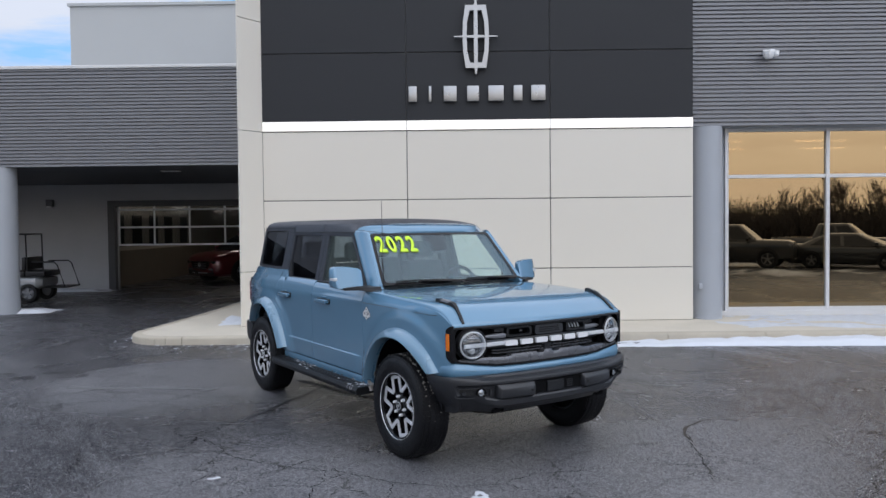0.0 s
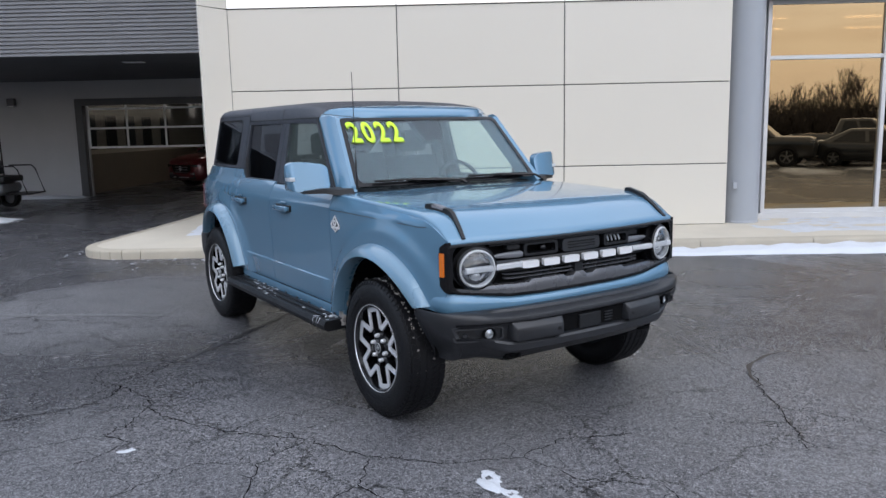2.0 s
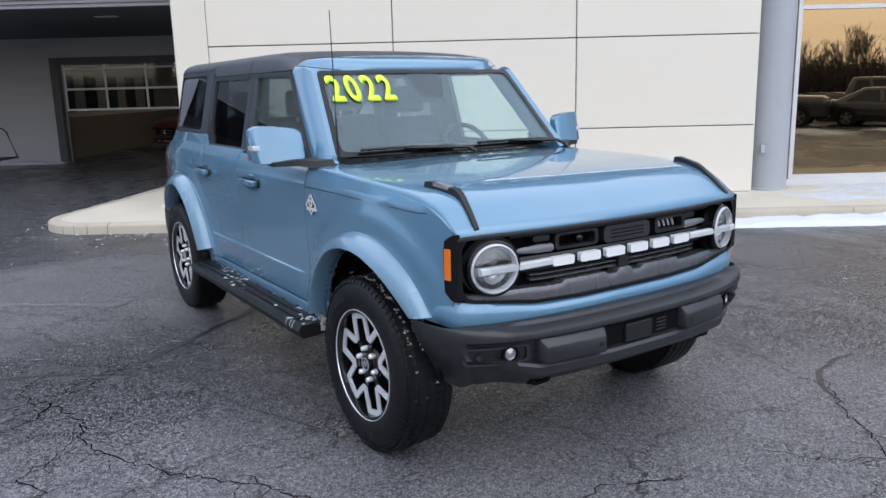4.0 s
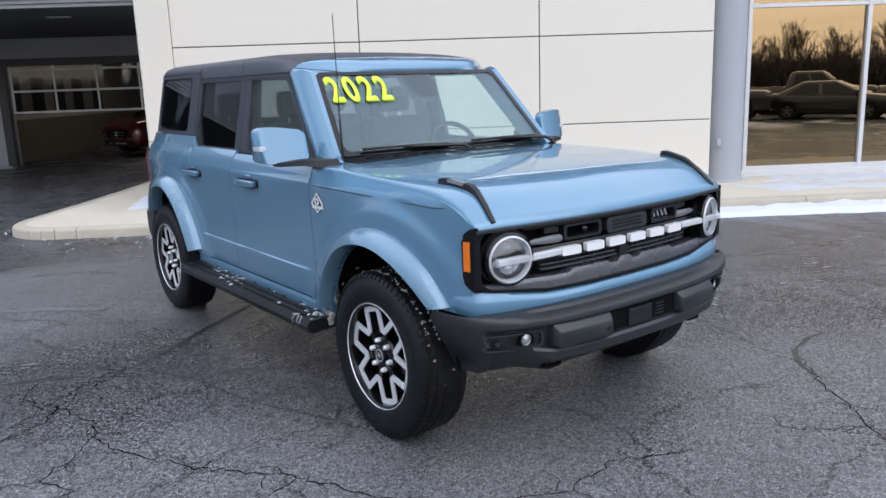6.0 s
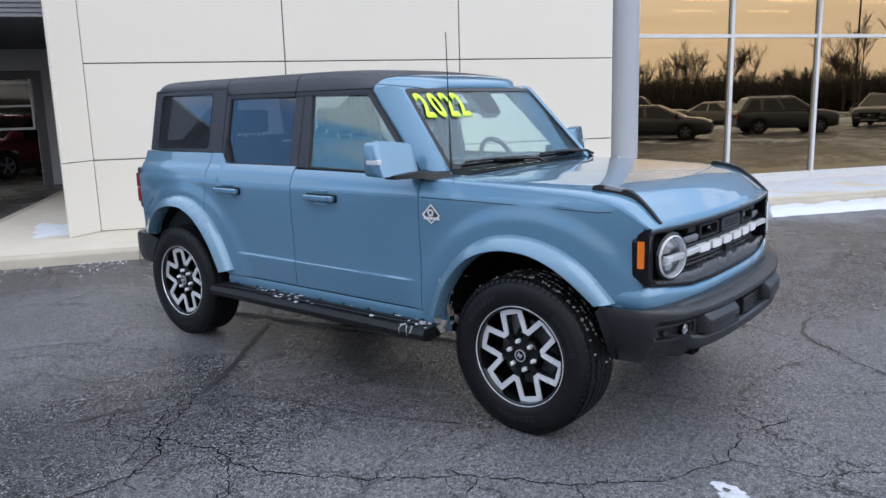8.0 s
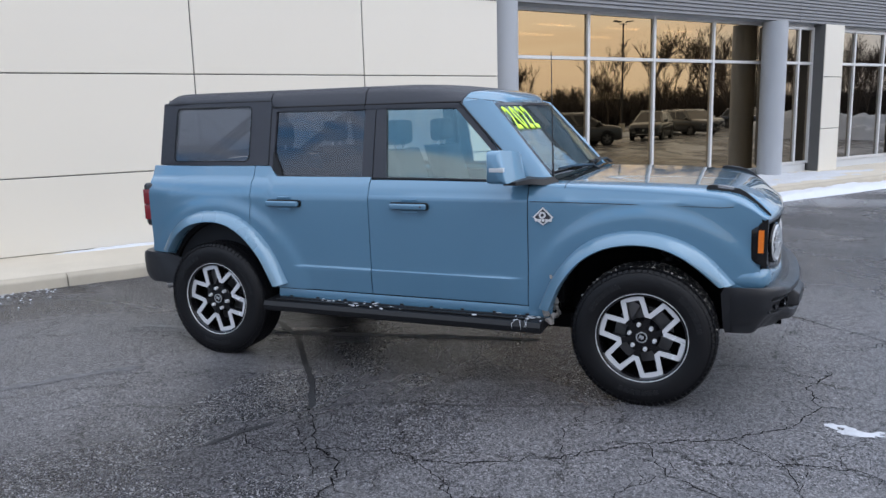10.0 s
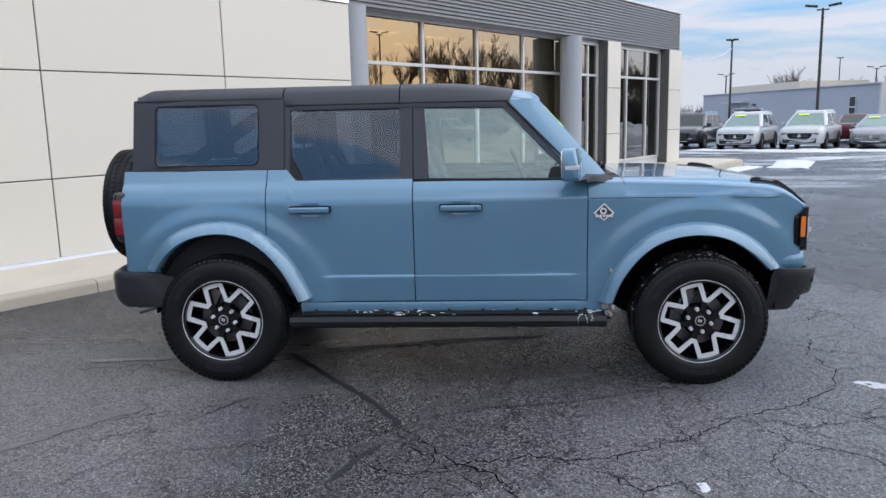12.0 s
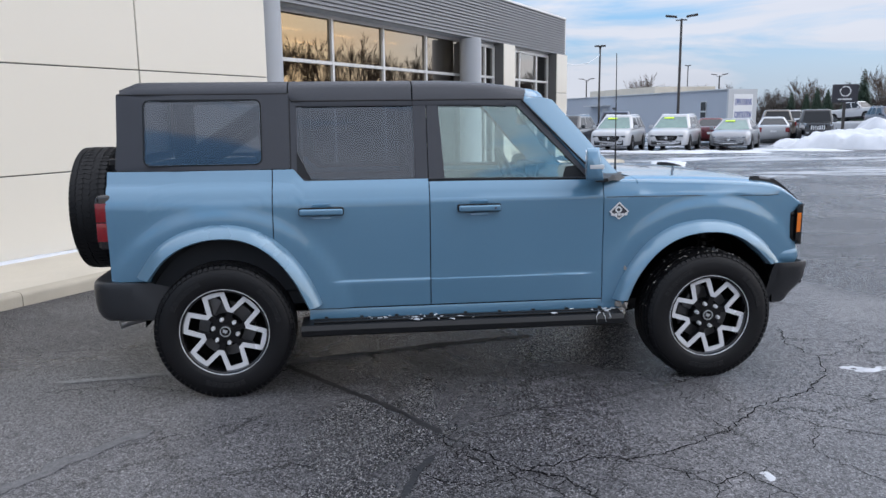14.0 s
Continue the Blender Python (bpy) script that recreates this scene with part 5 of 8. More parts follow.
    tagged(part("slush", bm, OLDSNOW, sb, "frozen slush on the step"), kind="stuff")
    # wheel well
    for cx, tab in ((HUB_X, F_IN), (-HUB_X, R_IN)):
        bm = bmesh.new()
        ring = []
        for i in range(25):
            t = math.pi * (i / 24)
            ring.append((cx + 0.50 * math.cos(t) * (1.0 if cx < 0 else 1.02) + (-0.04 if cx > 0 else 0.03), 0.42 + 0.52 * math.sin(t)))
        rows = [[(x, side * y, z) for x, z in ring] for y in (0.83, 0.45)]
        grid_sheet(bm, rows)
        prism(bm, ring, 0.45, 0.46, lambda a, b, d: (a, side * d, b))
        part("wheel_well", bm, DARKVOID, car)
        bm = bmesh.new()
        tube(bm, [(cx + 0.12, side * 0.62, 0.45), (cx + 0.10, side * 0.56, 0.98)], 0.035, 10)
        for k in range(7):
            t = bmesh.new()
            lathe(t, [(0.045, -0.012), (0.062, 0.0), (0.045, 0.012)], 16, "z")
            add(bm, t, pose(cx + 0.115, side * 0.60, 0.56 + 0.05 * k))
        part("spring", bm, PLASTIC, car)
    # frozen slush behind the front wheel
    bm = bmesh.new()
    rnd = random.Random(3)
    for k in range(190):
        z = rnd.uniform(0.40, 0.74)
        x = 0.925 + 0.13 * max(0.0, z - 0.46) + rnd.gauss(0, 0.013)
        clod(bm, (x, side * rnd.uniform(0.66, 0.885), z), rnd.uniform(0.006, 0.021) * (1.25 - 0.8 * (z - 0.4)), rnd, (0.7, 1, 1.1))
    tagged(part("slush", bm, SALTCRUST, car, "frozen slush behind the front wheel"), kind="stuff")

# hood: one broad flat pressing with tight shoulders that fold down to the wings
HOOD_Z = [(1.02, 1.244), (1.35, 1.238), (1.65, 1.228), (1.85, 1.214), (1.96, 1.199), (2.04, 1.172), (2.10, 1.134), (2.15, 1.092), (2.185, 1.066)]


def hood_front(y):
    return 2.185 - 0.085 * (abs(y) / 0.85) ** 2.4


def hood_at(s, y):
    """s: 0 at the windscreen to 1 at the nose; y: across."""
    xn = 1.02 + s * 1.165
    x = 1.02 + s * (hood_front(y) - 1.02)
    zc = smooth_table(HOOD_Z, xn)
    a = abs(y)
    edge = min(shoulder_z(x), zc - 0.002)
    half = hood_half(s)
    k = min(1.0, max(0.0, (a - 0.60) / (half - 0.60)))
    z = edge + (zc - edge) * (1 - k ** 2.5) ** 0.4
    z += 0.006 * (1 - max(s, 0.0) ** 4) * math.exp(-(a / 0.48) ** 4)
    return (x, y, z)


def hood_half(s):
    x = min(1.02 + s * 1.165, 2.08)
    return body_y(x, shoulder_z(x)) - 0.003


HV = [-1 + 2 * j / 40 for j in range(41)]
HV = sorted(set(HV) | {q * v for q in (-1, 1) for v in (0.985, 0.97, 0.94, 0.992, 0.925)})
bm = bmesh.new()
grid_sheet(bm, [[hood_at(i / 40, v * hood_half(i / 40)) for v in HV] for i in range(41)], (0, 0, -0.018))
hood = part("hood", bm, PAINT, car, angle=60)
for side in (-1, 1):
    # the wing's own shoulder behind the hood, up to the cowl
    bm = bmesh.new()
    grid_sheet(bm, [[hood_at(q, side * v * hood_half(q)) for v in (0.84, 0.90, 0.925, 0.94, 0.955, 0.97, 0.985, 0.992, 1.0)] for q in [-0.187 + 0.182 * i / 6 for i in range(7)]], (0, 0, -0.018))
    part("wing_shoulder", bm, PAINT, car, angle=60)
bm = bmesh.new()
grid_sheet(bm, [[Vector(hood_at(0.985 + 0.015 * i, v * hood_half(1.0))) + Vector((0.002 + 0.004 * i, 0, -0.018 - 0.006 * i)) for v in HV] for i in range(2)], (0, 0, -0.008))
part("hood_seal", bm, PLASTIC, hood)


def hood_z(x, y):
    return hood_at(min((x - 1.02) / (hood_front(y) - 1.02), 1.0), y)[2]


for side in (-1, 1):
    # tie-down sights at the front corners of the hood: a flat perforated top, then a slope to the nose
    bm = bmesh.new()
    rings = []
    for x, y, top, w in ((1.785, 0.765, 0.004, 0.012), (1.793, 0.763, 0.020, 0.016), (1.82, 0.757, 0.026, 0.018), (1.955, 0.727, 0.026, 0.018), (1.99, 0.728, 0.022, 0.015), (2.06, 0.740, 0.016, 0.013), (2.118, 0.752, 0.008, 0.012)):
        z = hood_z(x, y)
        rings.append([(x, side * (y - w), z - 0.02), (x, side * (y + w), z - 0.03), (x, side * (y + w * 0.85), z + top), (x, side * (y - w * 0.85), z + top)])
    loft(bm, rings)
    td = part("hood_sight", bm, PLASTIC, hood, "black plastic tie-down sight")
    bm = bmesh.new()
    loft(bm, [[(x, side * (y - 0.010), hood_z(x, y) + 0.020), (x, side * (y + 0.021), hood_z(x, y) + 0.012), (x, side * (y + 0.019), hood_z(x, y) + 0.021), (x, side * (y - 0.008), hood_z(x, y) + 0.0285)] for x, y in ((1.845, 0.7515), (1.925, 0.7335))])
    part("sight_plate", bm, GUNMETAL, td)

# cowl, wipers, windscreen and its pillars
bm = bmesh.new()
grid_sheet(bm, [[(x + 0.03 * (1 - (y / 0.8) ** 2), y, z - 0.02 * (abs(y) / 0.8) ** 3) for y in [-0.80 + 0.08 * j for j in range(21)]] for x, z in ((0.86, 1.228), (0.95, 1.238), (1.03, 1.250))], (0, 0, -0.06))
cowl = part("cowl", bm, PLASTIC, car, "black plastic cowl")
bm = bmesh.new()
for k in range(14):
    y = -0.62 + k * 0.09
    box(bm, 0.955, 1.0, y, y + 0.05, 1.254, 1.260)
tagged(part("cowl_vent", bm, GLOSSBLACK, cowl), kind="stuff")


def screen_point(u, v, lift=0.0):
    """u: -1 to 1 across the windscreen, v: 0 at the foot to 1 at the head."""
    half = 0.742 + (0.652 - 0.742) * v
    y = u * half
    x = 0.905 + (0.515 - 0.905) * v + 0.055 * (1 - u * u) * (1 - 0.3 * v)
    z = 1.270 + (1.712 - 1.270) * v
    return Vector((x, y, z)) + Vector((0.735, 0, 0.678)) * lift


bm = bmesh.new()
grid_sheet(bm, [[screen_point(-1 + j / 8, i / 6) for j in range(17)] for i in range(7)], (-0.004, 0, -0.004))
ws = part("windscreen", bm, CAR_CLEAR, car, "clear curved windscreen")
ws.visible_shadow = False
bm = bmesh.new()
o = rounded(-1.0, 1.0, 0.0, 1.0, 0.05, 3)
i8 = rounded(-0.955, 0.955, 0.05, 0.955, 0.06, 3)


def refine(pts, k=5):
    return [(p[0] + (q[0] - p[0]) * i / k, p[1] + (q[1] - p[1]) * i / k) for p, q in zip(pts, pts[1:] + pts[:1]) for i in range(k)]


ring_plate(bm, refine(o), refine(i8), 0.0015, 0.004, lambda a, b, d: screen_point(a, b, d))
part("black_border", bm, GLOSSBLACK, ws)
bm = bmesh.new()
prism(bm, [(-0.17, 0.99), (0.17, 0.99), (0.15, 0.80), (0.10, 0.66), (-0.10, 0.66), (-0.15, 0.80)], -0.004, -0.05, lambda a, b, d: screen_point(a, b, d))
part("sensor_housing", bm, DASH, ws, "dark sensor housing at the windscreen head")

for side in (-1, 1):
    # A-pillar in body colour between windscreen and door
    bm = bmesh.new()
    rings = []
    for v in (-0.06, 0.0, 0.3, 0.6, 0.9, 1.0):
        p = screen_point(side, v)
        dx, dz = 0.768 + (0.325 - 0.768) * max(v, -0.05), 1.228 + (1.722 - 1.228) * max(v, -0.05)
        yo = side * (green_y(dx, dz) + 0.006)
        rings.append([(p.x + 0.004, p.y - side * 0.005, p.z), (p.x + 0.008, p.y + side * 0.03, p.z + 0.006), ((p.x + dx) / 2 + 0.03, yo - side * 0.012, (p.z + dz) / 2 + 0.018), (dx + 0.004, yo, dz), (dx - 0.02, yo - side * 0.05, dz - 0.02), (p.x - 0.03, p.y - side * 0.01, p.z - 0.03)])
    loft(bm, rings)
    ap = part("windscreen_pillar", bm, PAINT, car, angle=50)
    bm = bmesh.new()
    tube(bm, [(0.79, side * 0.822, 1.244), (0.325, side * 0.722, 1.716)], 0.006, 6)
    part("door_seal", bm, PLASTIC, ap)
# charcoal hardtop: three roof pieces and the rear sides
def roof_ring(x):
    """Half cross-section of the roof, from its foot at the side to the middle."""
    drop = 0.058 * max(0.0, (x + 0.2) / 0.62) ** 2 if x > -0.2 else 0.0
    back = max(0.0, (-1.93 - x) / 0.12)
    taper = 0.05 * (max(0.0, -1.7 - x) / 0.35) ** 2
    drop += 0.030 * back ** 2.5
    foot = 1.722 if x > -1.06 else 1.770
    pts = []
    for y, z in ((green_y(x, foot) + (0.012 if x > -1.06 else 0.005), foot), (green_y(x, 1.775) + 0.006, max(foot + 0.006, 1.758)), (0.690 - taper, 1.796), (0.670 - taper, 1.817), (0.627 - taper, 1.834), (0.54 - 0.5 * taper, 1.844), (0.36, 1.852), (0.18, 1.856), (0.0, 1.857)):
        pts.append((y - (0.012 * back if z > 1.80 else 0), z - drop * (1 if z > 1.77 else 0.2)))
    return pts


ROOF_FRONT = 0.372
bm = bmesh.new()
edge_h = roof_ring(ROOF_FRONT)
roof_lip = lambda z: ROOF_FRONT - 0.034 * min(1.0, max(0.0, (1.800 - z) / 0.06))
n_h = len(edge_h)
rows = []
for i in range(9):
    t = i / 8 * math.pi / 2
    half = []
    for j, (y, z) in enumerate(edge_h):
        u = 1.035 - 1.035 * j / (n_h - 1) if j else 1.10
        foot = screen_point(min(u, 1.035), 1.0 - 0.05 * max(0.0, u - 0.9) / 0.2, 0.004)
        w = min(1.0, max(0.0, (0.70 - y) / 0.10))
        kx, ky, kz = (w * c + (1 - w) * i / 8 for c in (math.sin(t) ** 1.25, 1 - math.cos(t), 1 - max(0.0, math.cos(t)) ** 0.8))
        x0 = roof_lip(z) + 0.004
        half.append((x0 + (foot.x - x0) * kx, y + (foot.y - y) * ky, z - 0.003 + (foot.z - z + 0.003) * kz))
    rows.append([(x, -y, z) for x, y, z in half] + half[-2::-1])
grid_sheet(bm, rows, (-0.012, 0, -0.012))
header = part("windscreen_header", bm, PAINT, car, angle=60)
for side in (-1, 1):
    bm = bmesh.new()
    tube(bm, [Vector((p[0], side * abs(p[1]), p[2])) + Vector((0.001, 0, 0.001)) for p in (r[2] for r in rows)], 0.003, 5)
    part("header_seam", bm, PLASTIC, header)

roof = part("roof", new_box(-2.0, 0.32, -0.62, 0.62, 1.755, 1.77), DASH, car, "charcoal grained hardtop roof")
for x0, x1 in ((-2.05, -1.078), (-1.070, -0.345), (-0.337, ROOF_FRONT)):
    bm = bmesh.new()
    rows = []
    n = max(6, int((x1 - x0) / 0.08))
    for i in range(n + 1):
        x = x0 + (x1 - x0) * i / n
        h = roof_ring(x)
        lip = lambda z: x + (roof_lip(z) - ROOF_FRONT) * (i / n) ** 3 if x0 > -0.4 else x
        rows.append([(lip(z), -y, z) for y, z in h] + [(lip(z), y, z) for y, z in h[-2::-1]])
    grid_sheet(bm, rows, (0, 0, -0.03))
    part("roof_panel", bm, TOP, roof, angle=50)
for side in (-1, 1):
    outer = rounded(-2.062, -1.070, 1.334, 1.776, 0.012, 4)
    bm = bmesh.new()
    # subdivided frame so that it follows the curve of the rear corner
    ring_plate(bm, refine(outer, 3), refine(Q_GLASS, 3), -0.03, 0.006, on_side(side, green_y))
    qs = part("hardtop_side", bm, TOP, roof, "charcoal hardtop side with a fixed window")
    bm = bmesh.new()
    poly_on(bm, Q_GLASS, side, green_y, 0.002, 0.006)
    part("quarter_pane", bm, CAR_TINT, qs, "dark tinted quarter glass").visible_shadow = False
    bm = bmesh.new()
    ring_plate(bm, refine(rounded(-1.905, -1.227, 1.358, 1.740, 0.04, 4), 3), refine(Q_GLASS, 3), 0.004, 0.008, on_side(side, green_y))
    part("pane_seal", bm, GLOSSBLACK, qs)
    bm = bmesh.new()
    poly_on(bm, [(-1.074, 1.325), (-1.061, 1.325), (-1.061, 1.53), (-1.061, 1.735), (-1.074, 1.735), (-1.074, 1.53)], side, green_y, 0.003, 0.03)
    part("seam", bm, PLASTIC, qs)
    bm = bmesh.new()
    tube(bm, [(x, side * (green_y(x, 1.768) + 0.004), 1.7685) for x in (-2.045, -1.9, -1.75, -1.5, -1.25, -1.075)], 0.0045, 6)
    part("roof_gap", bm, PLASTIC, qs, "black gap under the roof edge")
# back of the hardtop and tailgate
bm = bmesh.new()
ring_plate(bm, [(-0.70, 1.34), (0.70, 1.34), (0.60, 1.80), (-0.60, 1.80)], [(-0.60, 1.40), (0.60, 1.40), (0.53, 1.73), (-0.53, 1.73)], 0.0, 0.03, lambda a, b, d: (-2.085 + d + 0.07 * (b - 1.34), a, b))
part("hardtop_back", bm, TOP, roof)
bm = bmesh.new()
prism(bm, [(-0.60, 1.40), (0.60, 1.40), (0.53, 1.73), (-0.53, 1.73)], 0.010, 0.016, lambda a, b, d: (-2.085 + d + 0.07 * (b - 1.34), a, b))
part("back_pane", bm, CAR_TINT, roof, "dark tinted back glass").visible_shadow = False
bm = bmesh.new()
rows = []
for z in (0.60, 0.72, 0.9, 1.1, 1.25, 1.33):
    rows.append([(-2.12 - 0.012 * math.sin((z - 0.6) / 0.73 * math.pi) + 0.02 * (abs(y) / 0.8) ** 6, y * (body_y(-2.112, z) - 0.006) / 0.825, z) for y in [-0.825 + 1.65 * j / 20 for j in range(21)]])
grid_sheet(bm, rows, (0.03, 0, 0))
tg = part("tailgate", bm, PAINT, car)
# tail lamps
for side in (-1, 1):
    bm = bmesh.new()
    box(bm, -2.172, -2.085, min(side * 0.70, side * 0.815), max(side * 0.70, side * 0.815), 0.885, 1.205, 0.022, 3)
    tl = part("tail_lamp", bm, DARKLENS, car, "smoked tail lamp with red light bars")
    for z0, z1 in ((0.935, 1.044), (1.048, 1.158)):
        bm = bmesh.new()
        box(bm, -2.178, -2.110, min(side * 0.745, side * 0.823), max(side * 0.745, side * 0.823), z0, z1, 0.006, 2)
        part("light_bar", bm, REDLENS, tl, "red light bar")
    part("lamp_rim", new_box(-2.180, -2.150, side * 0.757 - 0.05, side * 0.757 + 0.05, 0.90, 1.19, 0.01, 2), DARKLENS, tl)


# wheels
def wheel(name, m, dish=1.0, parent=None):
    """A wheel that stands in the xz plane, its face towards -y."""
    w = new(name)
    w.empty_display_size = 0.1
    w.parent = parent
    w.matrix_local = m
    R, W = TYRE_R, 0.125
    bm = bmesh.new()
    prof = [(0.252, -W + 0.016), (0.262, -W + 0.004), (0.285, -W - 0.002), (0.33, -W - 0.006), (0.362, -W + 0.002), (0.382, -W + 0.014), (R - 0.010, -W + 0.034), (R - 0.006, -0.05), (R - 0.004, 0),
            (R - 0.006, 0.05), (R - 0.010, W - 0.034), (0.382, W - 0.014), (0.362, W - 0.002), (0.33, W + 0.006), (0.285, W + 0.002), (0.252, W - 0.016)]
    lathe(bm, prof, 72)
    tyre = part("tyre", bm, RUBBER, w, "black all-terrain tyre", angle=50)
    # tread blocks, shoulder lugs and sipes
    bm = bmesh.new()
    N = 72
    rnd = random.Random(2)
    for i in range(N):
        a = 2 * math.pi * i / N
        for k, (y, wd) in enumerate(((-0.094, 0.032), (-0.048, 0.034), (0.0, 0.034), (0.048, 0.034), (0.094, 0.032))):
            t = bmesh.new()
            s = 0.5 if k in (0, 4) else 0.0
            L = 0.0152 + 0.001 * rnd.random()
            box(t, -L, L, y - wd / 2, y + wd / 2, -0.004, 0.0)
            rr = R - (0.0065 if k in (0, 4) else 0.002)
            add(bm, t, Matrix.Rotation(a + (k % 2) * math.pi / N, 4, 'Y') @ Matrix.Translation((0, 0, rr)) @ Matrix.Rotation(0.35 * (1 if k % 2 else -1), 4, 'Z'))
        for sy in (-1, 1):
            t = bmesh.new()
            box(t, -0.012, 0.012, -0.003, 0.003, -0.016, 0.001)
            add(bm, t, Matrix.Rotation(a, 4, 'Y') @ Matrix.Translation((0, sy * 0.1095, R - 0.016)) @ Matrix.Rotation(sy * 0.5, 4, 'X'))
    tagged(part("tread", bm, RUBBER, tyre), kind="stuff")
    # raised bars of sidewall print
    bm = bmesh.new()
    for a0 in (-0.75, 1.6, 3.4):
        for k in range(7):
            t = bmesh.new()
            box(t, -0.013, 0.013, -0.0035, 0.0, -0.014, 0.014)
            add(bm, t, Matrix.Rotation(a0 + k * 0.105, 4, 'Y') @ Matrix.Translation((0, -W - 0.004, -0.318)))
    tagged(part("sidewall_print", bm, PLASTIC, tyre, "raised bars of moulded print"), kind="stuff")
    bm = bmesh.new()
    lathe(bm, [(0.232, 0.06), (0.232, -0.06), (0.240, -W + 0.012), (0.256, -W + 0.006), (0.259, -W + 0.012), (0.259, W - 0.03), (0.236, W - 0.03)], 60, closed=False)
    rim = part("rim", bm, WHEELBLACK, w, "black alloy rim with a machined star")
    part("rim_edge", lathe(bmesh.new(), [(0.2532, -W + 0.007), (0.2545, -W + 0.003), (0.2566, -W + 0.003), (0.2578, -W + 0.007)], 60), MACHINED, rim)
    # star band: six square tips and six valleys
    face_y = -W + 0.030
    path = []
    for i in range(6):
        c = radians(60 * i + 12)
        for da, r in ((-0.238, 0.216), (-0.208, 0.229), (0.208, 0.229), (0.238, 0.216), (0.445, 0.132), (0.602, 0.132)):
            path.append((r * math.cos(c + da), r * math.sin(c + da)))

    def offset(pts, d):
        out = []
        n = len(pts)
        for i in range(n):
            p0, p1, p2 = Vector(pts[i - 1]), Vector(pts[i]), Vector(pts[(i + 1) % n])
            e0, e1 = (p1 - p0).normalized(), (p2 - p1).normalized()
            n0, n1 = Vector((-e0.y, e0.x)), Vector((-e1.y, e1.x))
            b = (n0 + n1)
            b = b / max(0.3, b.length_squared) * 2
            out.append((p1.x + b.x * d, p1.y + b.y * d))
        return out
    bm = bmesh.new()
    ring_plate(bm, [(p[0] * k, p[1] * k) for p in offset(path, -0.0130) for k in (1.035 if math.hypot(*p) > 0.21 else 1.0,)], offset(path, 0.0130), face_y, face_y + 0.008, lambda a, b, d: (a, d, b))
    part("star_face", bm, MACHINED, rim, "machined silver star")
    bm = bmesh.new()
    ring_plate(bm, offset(path, -0.0158), offset(path, 0.0158), face_y + 0.0085, face_y + 0.050, lambda a, b, d: (a, d, b))
    lathe(bm, [(0.0, face_y + 0.012), (0.060, face_y + 0.012), (0.086, face_y + 0.016), (0.096, face_y + 0.028), (0.100, face_y + 0.06), (0.0, face_y + 0.06)], 36)
    for i in range(6):
        c = radians(60 * i + 42)
        t = bmesh.new()
        box(t, -0.017, 0.017, face_y + 0.012, face_y + 0.055, 0.07, 0.128)
        add(bm, t, Matrix.Rotation(-(c - math.pi / 2), 4, 'Y'))
    part("hub_face", bm, GLOSSBLACK, rim)
    bm = bmesh.new()
    lathe(bm, [(0.0, face_y - 0.004), (0.030, face_y - 0.004), (0.036, face_y + 0.001), (0.036, face_y + 0.014), (0, face_y + 0.014)], 28)
    cap = part("centre_cap", bm, GLOSSBLACK, rim)
    bm = bmesh.new()
    lathe(bm, [(0.026, face_y - 0.003), (0.026, face_y - 0.0075), (0.031, face_y - 0.0075), (0.031, face_y - 0.003)], 28)
    prism(bm, [(-0.012, -0.014), (0.0, -0.004), (0.004, -0.014), (0.012, -0.002), (0.010, 0.012), (-0.004, 0.008), (-0.016, 0.010)], face_y - 0.003, face_y - 0.0075, lambda a, b, d: (a, d, b))
    part("cap_ring", bm, SILVER, cap)
    for i in range(6):
        c = radians(60 * i + 12)
        bm = bmesh.new()
        lathe(bm, [(0.0, -0.016), (0.008, -0.015), (0.0118, -0.009), (0.0130, 0.016), (0.0, 0.016)], 10)
        part("wheel_nut", bm, MACHINED, rim, m=Matrix.Translation((0.072 * math.cos(c), face_y + 0.004, 0.072 * math.sin(c))))
    bm = bmesh.new()
    lathe(bm, [(0.07, -0.012), (0.165, -0.012), (0.165, 0.012), (0.07, 0.012)], 40, closed=True)
    part("brake_disc", bm, DISC, w)
    bm = bmesh.new()
    lathe(bm, [(0.0, 0.03), (0.235, 0.03), (0.235, 0.05), (0.0, 0.05)], 40)
    part("drum_back", bm, DARKVOID, w)
    bm = bmesh.new()
    box(bm, -0.16, -0.09, -0.05, 0.03, -0.02, 0.15, 0.015, 2)
    part("caliper", bm, DISC, w)
    return w


for x in (HUB_X, -HUB_X):
    wheel("wheel", pose(x, -0.825, TYRE_R - (0.027 if x > 0 else 0.006), 0, 27, 0), parent=car)
    wheel("wheel", pose(x, 0.825, TYRE_R - (0.027 if x > 0 else 0.006), 0, 0, 180), parent=car)
spare = wheel("spare_wheel", pose(-2.368, 0.02, 1.045, 0, 0, -90), parent=car)
bm = bmesh.new()
lathe(bm, [(0, 0), (0.10, 0), (0.10, 0.22), (0, 0.22)], 20, "y")
part("spare_carrier", bm, PLASTIC, car, m=pose(-2.34, 0.02, 1.045, 0, 0, -90))
part("brake_light", new_box(-2.16, -2.12, -0.14, 0.14, 1.465, 1.49, 0.006, 1), REDLENS, car)
part("camera_pod", new_box(-2.14, -2.09, -0.62, -0.58, 1.36, 1.40, 0.006, 1), PLASTIC, car)

